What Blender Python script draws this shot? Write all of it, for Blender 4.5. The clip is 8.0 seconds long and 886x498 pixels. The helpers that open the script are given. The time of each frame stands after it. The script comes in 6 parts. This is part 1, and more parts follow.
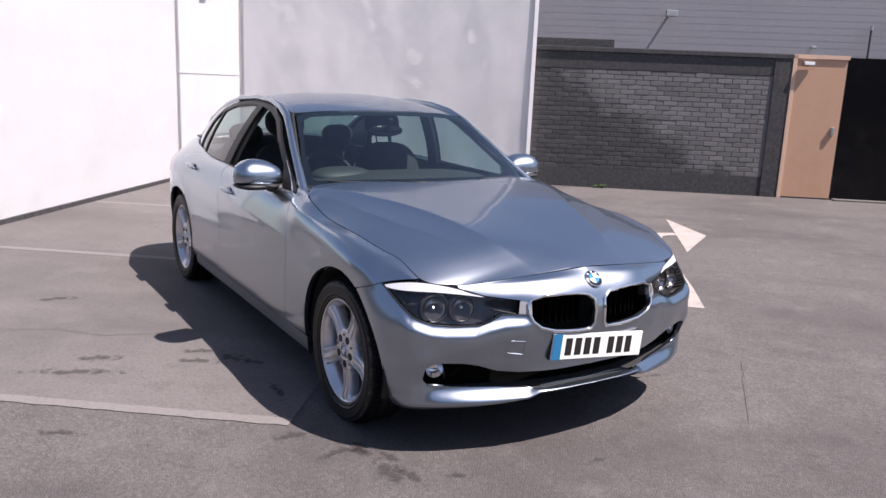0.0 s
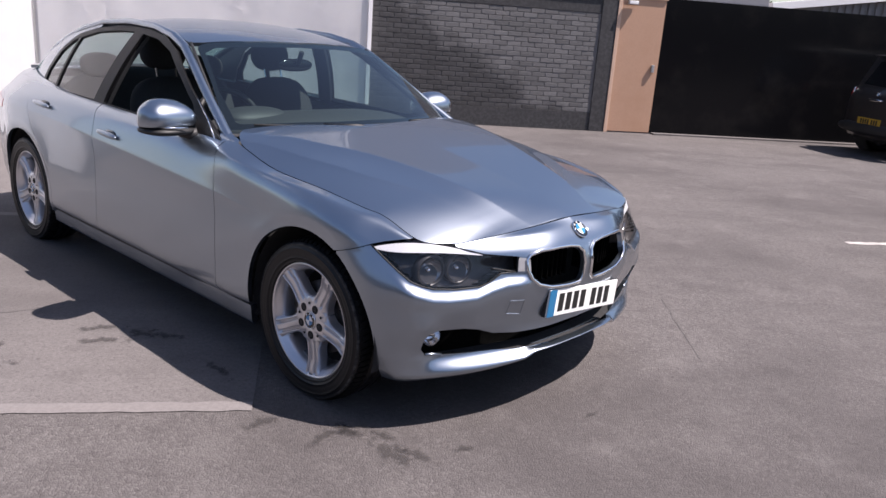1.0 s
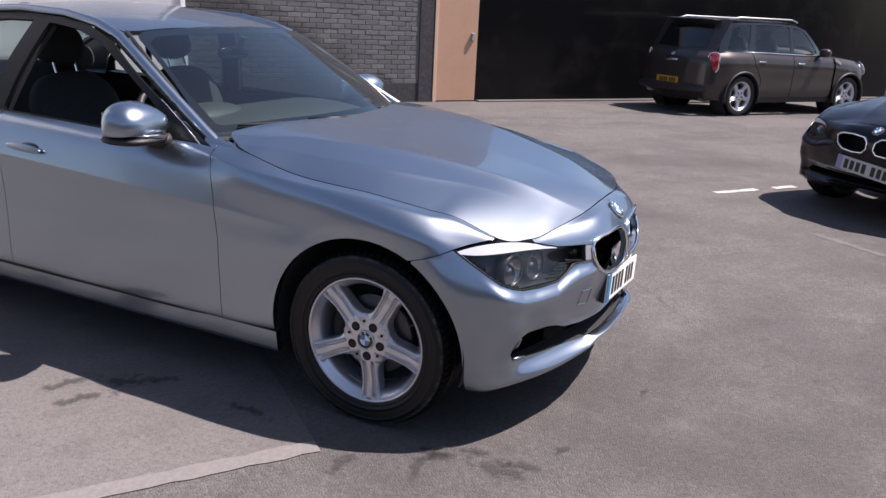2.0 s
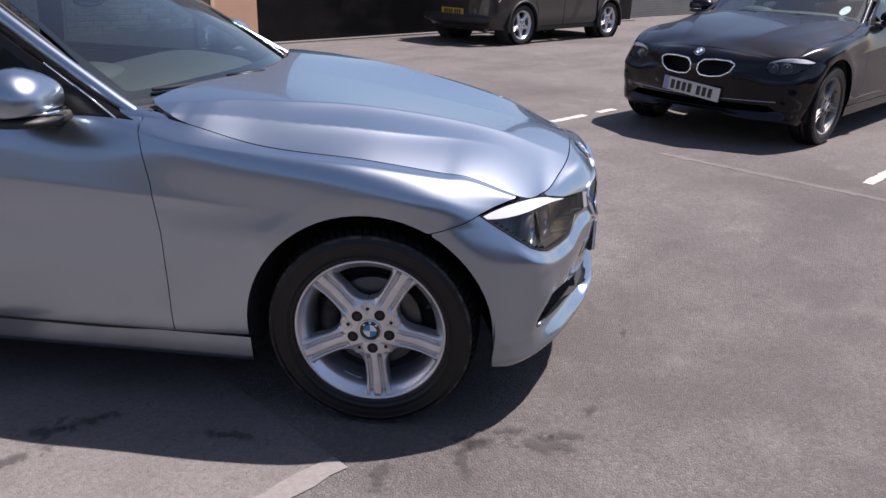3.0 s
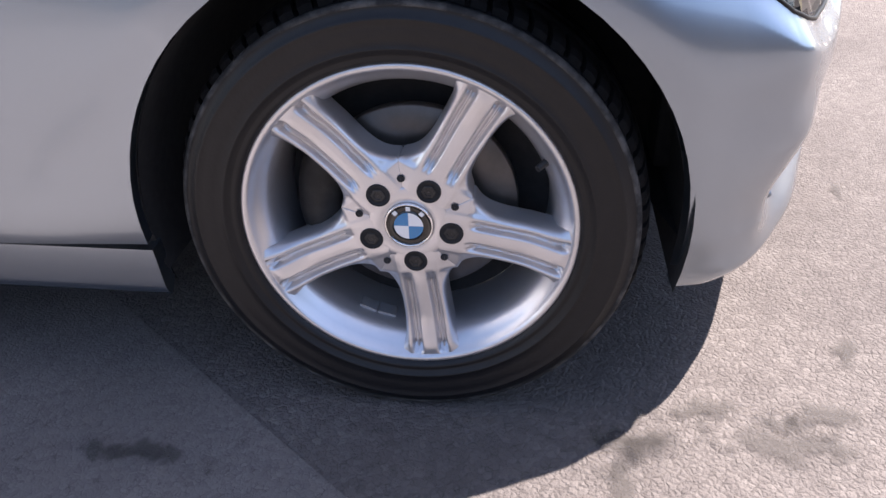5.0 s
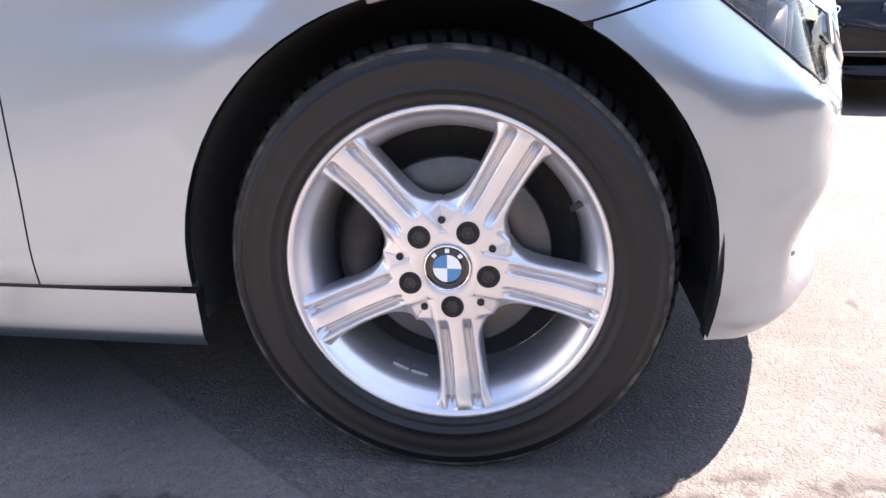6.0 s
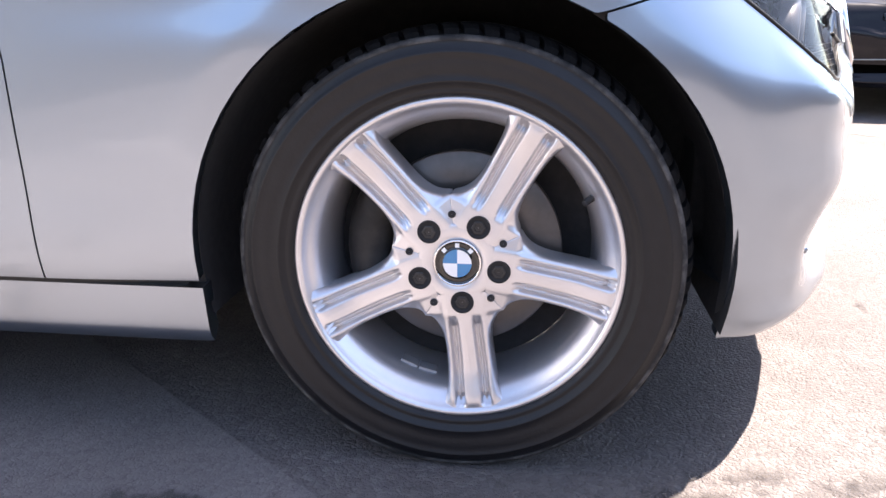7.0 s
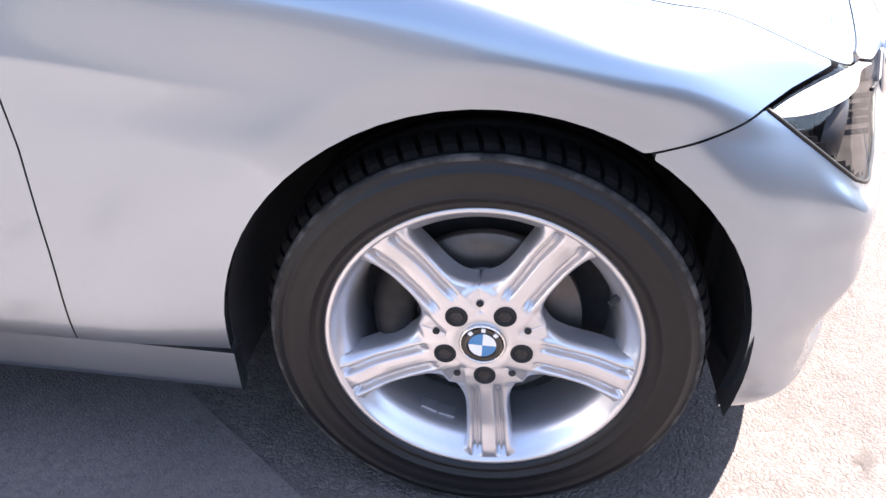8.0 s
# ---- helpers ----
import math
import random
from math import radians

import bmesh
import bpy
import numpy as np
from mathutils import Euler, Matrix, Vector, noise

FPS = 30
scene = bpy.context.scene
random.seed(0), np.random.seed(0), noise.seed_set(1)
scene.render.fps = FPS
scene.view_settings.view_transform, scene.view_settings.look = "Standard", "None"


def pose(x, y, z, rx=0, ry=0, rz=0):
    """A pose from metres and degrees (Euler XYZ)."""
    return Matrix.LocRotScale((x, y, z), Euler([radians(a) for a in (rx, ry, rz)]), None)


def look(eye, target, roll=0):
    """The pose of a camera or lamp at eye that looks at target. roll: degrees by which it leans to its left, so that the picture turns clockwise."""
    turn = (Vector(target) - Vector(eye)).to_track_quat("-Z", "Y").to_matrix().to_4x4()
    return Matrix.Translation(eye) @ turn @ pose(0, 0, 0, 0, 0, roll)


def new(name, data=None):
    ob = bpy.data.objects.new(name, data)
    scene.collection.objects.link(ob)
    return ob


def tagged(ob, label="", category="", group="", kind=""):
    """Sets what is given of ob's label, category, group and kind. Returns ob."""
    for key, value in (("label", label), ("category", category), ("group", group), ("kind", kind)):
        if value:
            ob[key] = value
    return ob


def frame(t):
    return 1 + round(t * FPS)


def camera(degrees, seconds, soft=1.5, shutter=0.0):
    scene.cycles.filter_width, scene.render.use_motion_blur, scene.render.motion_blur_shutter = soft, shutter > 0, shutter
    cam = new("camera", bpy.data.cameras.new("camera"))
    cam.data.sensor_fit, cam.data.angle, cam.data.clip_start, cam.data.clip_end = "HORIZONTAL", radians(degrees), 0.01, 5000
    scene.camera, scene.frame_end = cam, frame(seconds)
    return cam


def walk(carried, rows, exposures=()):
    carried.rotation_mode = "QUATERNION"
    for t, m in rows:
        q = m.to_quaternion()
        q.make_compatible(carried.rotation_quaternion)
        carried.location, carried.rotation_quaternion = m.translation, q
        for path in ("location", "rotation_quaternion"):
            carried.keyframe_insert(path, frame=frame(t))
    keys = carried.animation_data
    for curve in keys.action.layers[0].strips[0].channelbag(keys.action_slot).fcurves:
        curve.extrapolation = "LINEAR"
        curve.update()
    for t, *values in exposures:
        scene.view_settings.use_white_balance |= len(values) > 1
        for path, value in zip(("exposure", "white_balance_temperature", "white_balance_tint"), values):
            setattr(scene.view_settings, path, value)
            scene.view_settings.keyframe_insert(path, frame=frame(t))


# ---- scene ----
cam = camera(59.6, 8.0)
PATH = [
    (0, (3.026, -2.268, 1.5), (1.372, -1.222, 1.088), 2.4),
    (0.5, (2.732, -2.418, 1.466), (1.217, -1.202, 0.988), 3.4),
    (1, (2.292, -2.656, 1.473), (1.009, -1.224, 0.923), 4.2),
    (1.2, (2.088, -2.811, 1.468), (0.888, -1.3, 0.943), 3.0),
    (2.3, (1.018, -3.083, 1.439), (0.384, -1.29, 0.822), 3.2),
    (2.5, (0.824, -3.107, 1.424), (0.312, -1.282, 0.785), 2.9),
    (3, (0.458, -2.956, 1.403), (0.246, -1.098, 0.694), 1.6),
    (3.5, (0.254, -2.665, 1.386), (0.139, -0.82, 0.624), 0.9),
    (4, (0.208, -2.257, 1.296), (0.149, -0.479, 0.383), 0.4),
    (4.5, (0.19, -1.892, 1.019), (0.005, -0.179, 0.003), -2.5),
    (4.7, (0.181, -1.76, 0.951), (-0.028, -0.122, -0.177), -2.0),
    (6, (0.13, -1.91, 0.677), (-0.115, -0.017, 0.082), -0.6),
    (6.5, (0.121, -1.917, 0.67), (-0.124, -0.019, 0.089), -0.4),
    (7, (0.114, -1.907, 0.655), (-0.13, -0.007, 0.081), -0.3),
    (7.5, (0.075, -1.81, 0.694), (-0.18, 0.067, 0.049), -0.8),
    (8, (0.014, -1.768, 1.039), (-0.133, -0.07, -0.009), 2.4),
]
EXPOSE = [(0.0, 0.90, 6700, 19), (2.5, 0.95, 6700, 19), (3.4, 1.02, 6700, 19), (4.0, 1.16, 6750, 19), (4.6, 1.66, 6850, 18), (5.8, 2.95, 7350, 18), (7.0, 2.95, 7350, 18), (7.5, 3.07, 7350, 18), (8.0, 3.05, 7200, 17)]
walk(cam, [(t, look(eye, target, roll)) for t, eye, target, roll in PATH], EXPOSE)

# ---------------------------------------------------------------- light
SUN_TO = Vector((0.45, 0.31, 0.95)).normalized()
world = bpy.data.worlds.new("sky")
scene.world = world
world.use_nodes = True
_n = world.node_tree.nodes
_sky = _n.new("ShaderNodeTexSky")
_sky.sky_type = "NISHITA"
_sky.sun_disc = False
_sky.sun_elevation = math.asin(SUN_TO.z)
_sky.sun_rotation = math.atan2(SUN_TO.x, SUN_TO.y)
_sky.dust_density = 0.8
_sky.ozone_density = 1.3
world.node_tree.links.new(_sky.outputs[0], _n["Background"].inputs[0])
_n["Background"].inputs[1].default_value = 0.078
sun_data = bpy.data.lights.new("sun", "SUN")
sun_data.energy, sun_data.angle, sun_data.color = 5.0, radians(0.53), (1.0, 0.965, 0.92)
sun = new("sun", sun_data)
sun.matrix_world = look(SUN_TO * 40, (0, 0, 0))


# ---------------------------------------------------------------- materials
def material(name, color, rough=0.5, metal=0.0, coat=0.0, grain=None, stain=None, bump=None, specks=None, spec=0.5):
    """Procedural surface. grain, stain: (scale, colour, amount); bump: (scale, strength, distance); specks: (scale, colour, amount)."""
    m = bpy.data.materials.new(name)
    m.use_nodes = True
    nt = m.node_tree
    n, l = nt.nodes, nt.links
    p = n["Principled BSDF"]
    p.inputs["Roughness"].default_value = rough
    p.inputs["Metallic"].default_value = metal
    p.inputs["Coat Weight"].default_value = coat
    p.inputs["Coat Roughness"].default_value = 0.03
    p.inputs["Specular IOR Level"].default_value = spec
    co = n.new("ShaderNodeTexCoord").outputs["Object"]
    last = n.new("ShaderNodeRGB").outputs[0]
    last.default_value = (*color, 1)

    def mixed(a, fac, col, amount, lo, hi):
        r = n.new("ShaderNodeMapRange")
        r.inputs["From Min"].default_value, r.inputs["From Max"].default_value = lo, hi
        r.inputs["To Max"].default_value = amount
        l.new(fac, r.inputs["Value"])
        x = n.new("ShaderNodeMix")
        x.data_type = "RGBA"
        l.new(r.outputs[0], x.inputs["Factor"])
        l.new(a, x.inputs["A"])
        x.inputs["B"].default_value = (*col, 1)
        return x.outputs["Result"]

    def noise_tex(scale, detail, rough_=0.6):
        t = n.new("ShaderNodeTexNoise")
        t.inputs["Scale"].default_value, t.inputs["Detail"].default_value, t.inputs["Roughness"].default_value = scale, detail, rough_
        l.new(co, t.inputs["Vector"])
        return t.outputs[0]

    for k in grain or ():
        last = mixed(last, noise_tex(k[0], 5), k[1], k[2], 0.42, 0.62)
    for k in stain or ():
        last = mixed(last, noise_tex(k[0], 6, 0.65), k[1], k[2], 0.5, 0.68)
    for k in specks or ():
        v = n.new("ShaderNodeTexVoronoi")
        v.inputs["Scale"].default_value = k[0]
        l.new(co, v.inputs["Vector"])
        s = n.new("ShaderNodeSeparateColor")
        l.new(v.outputs["Color"], s.inputs[0])
        last = mixed(last, s.outputs[0], k[1], k[2], 0.45, 1.0)
    l.new(last, p.inputs["Base Color"])
    if bump:
        b = n.new("ShaderNodeBump")
        b.inputs["Strength"].default_value, b.inputs["Distance"].default_value = bump[1], bump[2]
        l.new(noise_tex(bump[0], 3), b.inputs["Height"])
        l.new(b.outputs[0], p.inputs["Normal"])
    return m


def glass(name, tint, gloss=0.06, edge=0.75):
    """Clear pane: transparent tinted body with a mirror coat that grows at grazing angles."""
    m = bpy.data.materials.new(name)
    m.use_nodes = True
    n, l = m.node_tree.nodes, m.node_tree.links
    n.remove(n["Principled BSDF"])
    t, g, f, x = n.new("ShaderNodeBsdfTransparent"), n.new("ShaderNodeBsdfGlossy"), n.new("ShaderNodeLayerWeight"), n.new("ShaderNodeMixShader")
    pw, ad = n.new("ShaderNodeMath"), n.new("ShaderNodeMath")
    pw.operation, ad.operation = "POWER", "MULTIPLY_ADD"
    pw.inputs[1].default_value, ad.inputs[1].default_value, ad.inputs[2].default_value = 3.5, edge, gloss
    t.inputs[0].default_value = (*tint, 1)
    g.inputs["Roughness"].default_value = 0.01
    f.inputs[0].default_value = 0.5
    l.new(f.outputs["Facing"], pw.inputs[0])
    l.new(pw.outputs[0], ad.inputs[0])
    l.new(ad.outputs[0], x.inputs[0])
    l.new(t.outputs[0], x.inputs[1])
    l.new(g.outputs[0], x.inputs[2])
    l.new(x.outputs[0], n["Material Output"].inputs[0])
    return m


def tarmac(name, tone, pale, dark, size, relief):
    """Rolled stone chippings: rounded chips of differing tone, broken dark crevices between them, broad traffic stains."""
    m = bpy.data.materials.new(name)
    m.use_nodes = True
    n, l = m.node_tree.nodes, m.node_tree.links
    p = n["Principled BSDF"]
    p.inputs["Roughness"].default_value = 0.88
    p.inputs["Specular IOR Level"].default_value = 0.3
    co = n.new("ShaderNodeTexCoord").outputs["Object"]

    def tex_noise(scale, detail, rough_=0.6, stretch=None):
        t = n.new("ShaderNodeTexNoise")
        t.inputs["Scale"].default_value, t.inputs["Detail"].default_value, t.inputs["Roughness"].default_value = scale, detail, rough_
        src = co
        if stretch:
            k = n.new("ShaderNodeMapping")
            k.inputs["Rotation"].default_value, k.inputs["Scale"].default_value = (0, 0, stretch[0]), (stretch[1], 1, 1)
            l.new(co, k.inputs["Vector"])
            src = k.outputs[0]
        l.new(src, t.inputs["Vector"])
        return t.outputs[0]

    def ranged(v, lo, hi, to=1.0, start=0.0):
        r = n.new("ShaderNodeMapRange")
        r.inputs["From Min"].default_value, r.inputs["From Max"].default_value = lo, hi
        r.inputs["To Min"].default_value, r.inputs["To Max"].default_value = start, to
        l.new(v, r.inputs["Value"])
        return r.outputs[0]

    def times(a, b):
        k = n.new("ShaderNodeMath")
        k.operation = "MULTIPLY"
        l.new(a, k.inputs[0])
        l.new(b, k.inputs[1])
        return k.outputs[0]

    def blend(a, fac, col):
        x = n.new("ShaderNodeMix")
        x.data_type = "RGBA"
        l.new(fac, x.inputs["Factor"])
        l.new(a, x.inputs["A"])
        x.inputs["B"].default_value = (*col, 1)
        return x.outputs["Result"]

    warp = n.new("ShaderNodeMix")
    warp.data_type, warp.blend_type = "RGBA", "ADD"
    warp.inputs["Factor"].default_value = 0.011
    t = n.new("ShaderNodeTexNoise")
    t.inputs["Scale"].default_value, t.inputs["Detail"].default_value = 90, 2
    l.new(co, t.inputs["Vector"])
    l.new(co, warp.inputs["A"])
    l.new(t.outputs["Color"], warp.inputs["B"])
    chip, gap_ = n.new("ShaderNodeTexVoronoi"), n.new("ShaderNodeTexVoronoi")
    gap_.feature = "DISTANCE_TO_EDGE"
    for v in (chip, gap_):
        v.inputs["Scale"].default_value = size
        l.new(warp.outputs["Result"], v.inputs["Vector"])
    sep = n.new("ShaderNodeSeparateColor")
    l.new(chip.outputs["Color"], sep.inputs[0])
    last = n.new("ShaderNodeRGB").outputs[0]
    last.default_value = (*tone, 1)
    last = blend(last, ranged(sep.outputs[0], 0.4, 1.0, 0.55), pale)
    last = blend(last, ranged(sep.outputs[1], 0.55, 1.0, 0.45), dark)
    last = blend(last, ranged(tex_noise(0.45, 6), 0.45, 0.64, 0.62), dark)
    last = blend(last, ranged(tex_noise(1.3, 6, 0.6, (0.5, 0.35)), 0.50, 0.68, 0.55), dark)
    last = blend(last, ranged(tex_noise(7, 5, 0.7), 0.54, 0.72, 0.45), dark)
    last = blend(last, ranged(tex_noise(2.6, 4), 0.55, 0.70, 0.30), pale)
    crack = times(ranged(gap_.outputs["Distance"], 0.09, 0.0), ranged(tex_noise(55, 3), 0.46, 0.64, 0.65))
    last = blend(last, crack, tuple(0.3 * c for c in dark))
    l.new(last, p.inputs["Base Color"])
    high = n.new("ShaderNodeMath")
    high.operation = "MULTIPLY_ADD"
    high.inputs[1].default_value = 1.5
    l.new(tex_noise(190, 4), high.inputs[0])
    l.new(ranged(gap_.outputs["Distance"], 0.0, 0.30, 0.6), high.inputs[2])
    b = n.new("ShaderNodeBump")
    b.inputs["Strength"].default_value, b.inputs["Distance"].default_value = 0.9, relief
    l.new(high.outputs[0], b.inputs["Height"])
    l.new(b.outputs[0], p.inputs["Normal"])
    return m


ASPHALT = tarmac("asphalt", (0.121, 0.109, 0.107), (0.190, 0.174, 0.170), (0.068, 0.060, 0.060), 88, 0.0042)
SLAB = tarmac("worn_pale_tarmac", (0.140, 0.127, 0.125), (0.178, 0.163, 0.160), (0.088, 0.079, 0.078), 120, 0.0014)
PAINTLINE = material("worn_white_road_paint", (0.48, 0.445, 0.42), 0.8, grain=[(60, (0.34, 0.315, 0.3), 0.7)], stain=[(6, (0.24, 0.22, 0.215), 0.7)], bump=(180, 0.4, 0.003))
ARROWPAINT = material("worn_cream_road_paint", (0.37, 0.325, 0.30), 0.8, grain=[(60, (0.28, 0.248, 0.232), 0.7)], stain=[(5, (0.20, 0.18, 0.172), 0.6)], bump=(180, 0.4, 0.003))
FADEDLINE = material("faded_road_paint", (0.155, 0.141, 0.138), 0.85, grain=[(70, (0.19, 0.173, 0.17), 0.8)], stain=[(3, (0.18, 0.163, 0.16), 0.9)], bump=(180, 0.4, 0.003))
CRACK = material("crack_filler", (0.07, 0.062, 0.06), 0.9, grain=[(30, (0.12, 0.107, 0.105), 0.9)])
WHITEWALL = material("white_painted_sheet", (0.90, 0.885, 0.885), 0.5, stain=[(0.7, (0.80, 0.79, 0.79), 0.5)], grain=[(3, (0.86, 0.845, 0.845), 0.5)], bump=(30, 0.03, 0.01))
BRICK = material("grey_painted_brick", (0.06, 0.058, 0.06), 0.75, grain=[(24, (0.036, 0.035, 0.037), 0.8)], stain=[(1.6, (0.14, 0.136, 0.136), 0.25), (5, (0.05, 0.05, 0.052), 0.5)], bump=(90, 0.5, 0.006))
def vary_by_piece(m, low, high):
    """Each piece a little lighter or darker than the next."""
    n, l = m.node_tree.nodes, m.node_tree.links
    p = n["Principled BSDF"]
    src = p.inputs["Base Color"].links[0].from_socket
    info, r, x = n.new("ShaderNodeObjectInfo"), n.new("ShaderNodeMapRange"), n.new("ShaderNodeMix")
    r.inputs["To Min"].default_value, r.inputs["To Max"].default_value = low, high
    l.new(info.outputs["Random"], r.inputs["Value"])
    x.data_type, x.blend_type = "RGBA", "MULTIPLY"
    x.inputs["Factor"].default_value = 1.0
    l.new(src, x.inputs["A"])
    l.new(r.outputs[0], x.inputs["B"])
    l.new(x.outputs["Result"], p.inputs["Base Color"])


def shadow_edge(m, color, amount):
    """Shadow edge put in the colour: paler over the wall's upper far part, with a ragged diagonal edge."""
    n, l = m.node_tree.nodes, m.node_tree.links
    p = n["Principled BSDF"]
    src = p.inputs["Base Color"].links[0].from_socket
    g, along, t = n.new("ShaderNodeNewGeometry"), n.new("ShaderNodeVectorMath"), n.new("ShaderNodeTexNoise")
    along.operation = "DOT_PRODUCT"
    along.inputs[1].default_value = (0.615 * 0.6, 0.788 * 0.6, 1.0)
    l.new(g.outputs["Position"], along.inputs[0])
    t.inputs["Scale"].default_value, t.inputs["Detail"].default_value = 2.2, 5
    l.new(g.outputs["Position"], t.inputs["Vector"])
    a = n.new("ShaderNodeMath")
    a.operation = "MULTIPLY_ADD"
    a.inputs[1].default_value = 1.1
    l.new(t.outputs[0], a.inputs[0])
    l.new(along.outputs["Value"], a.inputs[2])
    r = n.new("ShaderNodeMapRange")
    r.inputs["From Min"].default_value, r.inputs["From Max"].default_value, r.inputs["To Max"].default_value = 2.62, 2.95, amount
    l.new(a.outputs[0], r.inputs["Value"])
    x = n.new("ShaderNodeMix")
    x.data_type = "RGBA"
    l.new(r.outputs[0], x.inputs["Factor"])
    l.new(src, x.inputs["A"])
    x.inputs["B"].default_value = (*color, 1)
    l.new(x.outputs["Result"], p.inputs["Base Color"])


# the wall's lit upper part, coloured paler than its shadowed lower part
shadow_edge(BRICK, (0.165, 0.160, 0.160), 0.75)
vary_by_piece(BRICK, 0.78, 1.22)
MORTAR = material("painted_mortar", (0.085, 0.083, 0.085), 0.85, grain=[(30, (0.15, 0.145, 0.145), 0.7)], bump=(120, 0.5, 0.006))
shadow_edge(MORTAR, (0.21, 0.2, 0.2), 0.75)
DARKPAINT = material("dark_grey_masonry_paint", (0.034, 0.033, 0.035), 0.7, grain=[(20, (0.065, 0.063, 0.066), 0.8)], stain=[(2, (0.03, 0.03, 0.032), 0.6)], bump=(70, 0.4, 0.006))
TANDOOR = material("tan_painted_door", (0.50, 0.30, 0.20), 0.55, stain=[(2.2, (0.45, 0.26, 0.165), 0.6)], grain=[(30, (0.46, 0.275, 0.185), 0.5)], bump=(50, 0.1, 0.004))
TANFRAME = material("pale_tan_frame", (0.62, 0.42, 0.31), 0.55, stain=[(4, (0.5, 0.32, 0.22), 0.5)])
GATE = material("glossy_black_gate_sheet", (0.006, 0.006, 0.007), 0.14, spec=0.14, stain=[(1.5, (0.014, 0.013, 0.013), 0.7)], bump=(1.2, 0.05, 0.05))
CLADDING = material("grey_metal_cladding", (0.30, 0.29, 0.31), 0.45, metal=0.2, stain=[(0.6, (0.26, 0.25, 0.27), 0.6)], grain=[(14, (0.27, 0.26, 0.28), 0.5)])
SHUTTER = material("dull_grey_ribbed_sheet", (0.16, 0.15, 0.15), 0.6, stain=[(0.8, (0.12, 0.115, 0.115), 0.7)], grain=[(18, (0.19, 0.18, 0.18), 0.5)])
ROOFSHEET = material("weathered_roof_sheet", (0.20, 0.19, 0.19), 0.6, stain=[(1, (0.15, 0.14, 0.14), 0.6)])
STEELGREY = material("galvanised_steel", (0.5, 0.5, 0.5), 0.4, metal=0.8, grain=[(40, (0.38, 0.38, 0.38), 0.5)])
SEALANT = material("aged_white_sealant", (0.62, 0.61, 0.60), 0.6, grain=[(20, (0.5, 0.49, 0.48), 0.6)])
LEAF = material("weed_leaf", (0.09, 0.14, 0.03), 0.6, grain=[(30, (0.05, 0.08, 0.02), 0.7)])
BARK = material("bark", (0.12, 0.09, 0.06), 0.9, grain=[(12, (0.07, 0.05, 0.035), 0.8)])


# ---------------------------------------------------------------- mesh helpers
def mesh_object(name, bm, mat, parent=None, smooth=False):
    me = bpy.data.meshes.new(name)
    bm.to_mesh(me)
    bm.free()
    if mat:
        me.materials.append(mat)
    if smooth:
        me.polygons.foreach_set("use_smooth", [True] * len(me.polygons))
    ob = new(name, me)
    ob.parent = parent
    return ob


def part(name, bm, mat, parent, label="", smooth=False):
    ob = mesh_object(name, bm, mat, parent, smooth)
    if label:
        ob["label"] = label
    return ob


def thing(name, label, category, m=None, group="", kind=""):
    ob = new(name)
    ob.empty_display_size = 0.1
    if m is not None:
        ob.matrix_basis = m
    return tagged(ob, label, category, group, kind)


def box(bm, x0, x1, y0, y1, z0, z1, bevel=0.0, m=None):
    r = bmesh.ops.create_cube(bm, size=1, matrix=Matrix.Translation(((x0 + x1) / 2, (y0 + y1) / 2, (z0 + z1) / 2)) @ Matrix.Diagonal((x1 - x0, y1 - y0, z1 - z0, 1)))
    vs = r["verts"]
    if bevel:
        es = list({e for v in vs for e in v.link_edges})
        out = bmesh.ops.bevel(bm, geom=es, offset=bevel, segments=2, affect="EDGES", profile=0.6)
        vs = list({v for f in out["faces"] for v in f.verts} | {v for v in vs if v.is_valid})
    if m is not None:
        bmesh.ops.transform(bm, matrix=m, verts=[v for v in vs if v.is_valid])
    return bm


def boxed(x0, x1, y0, y1, z0, z1, bevel=0.0):
    return box(bmesh.new(), x0, x1, y0, y1, z0, z1, bevel)


def flat(points, z, thick=0.0):
    """A level sheet with that outline; thick: its depth below z."""
    bm = bmesh.new()
    f = bm.faces.new([bm.verts.new((x, y, z)) for x, y in points])
    if f.normal.z < 0:
        f.normal_flip()
    bm.normal_update()
    if thick:
        bmesh.ops.solidify(bm, geom=[f], thickness=thick)
    return bm


# ---------------------------------------------------------------- the yard: local x along the gate, local y towards it
SITE = pose(0, 0, 0, 0, 0, 52.03)


def site(u, v, z=0.0, turn=0.0):
    return SITE @ pose(u, v, z, 0, 0, turn)


def structure(name, bm, mat, label, category, smooth=False):
    ob = mesh_object(name, bm, mat, None, smooth)
    ob.matrix_basis = SITE
    return tagged(ob, label, category, kind="structure")


bm = bmesh.new()
_g = [-1500, -300, -60, -20, -8, -4, 0, 4, 8, 14, 24, 60, 300, 1500]
_gv = [[bm.verts.new((x, y, 0)) for y in _g] for x in _g]
for i in range(len(_g) - 1):
    for j in range(len(_g) - 1):
        bm.faces.new((_gv[i][j], _gv[i + 1][j], _gv[i + 1][j + 1], _gv[i][j + 1]))
ground = structure("ground", bm, ASPHALT, "worn grey-pink tarmac yard with fine stone chippings", "ground")


def ragged(u0, u1, v0, v1, seed, step=0.06, amount=0.012):
    """A painted band along local x with worn, uneven edges."""
    n = max(2, int((u1 - u0) / step))
    low = [(u0 + (u1 - u0) * k / n, v0 + amount * noise.noise(Vector((k * 0.7, seed, 0)))) for k in range(n + 1)]
    high = [(u0 + (u1 - u0) * k / n, v1 + amount * noise.noise(Vector((k * 0.7, seed, 5)))) for k in range(n, -1, -1)]
    return low + high


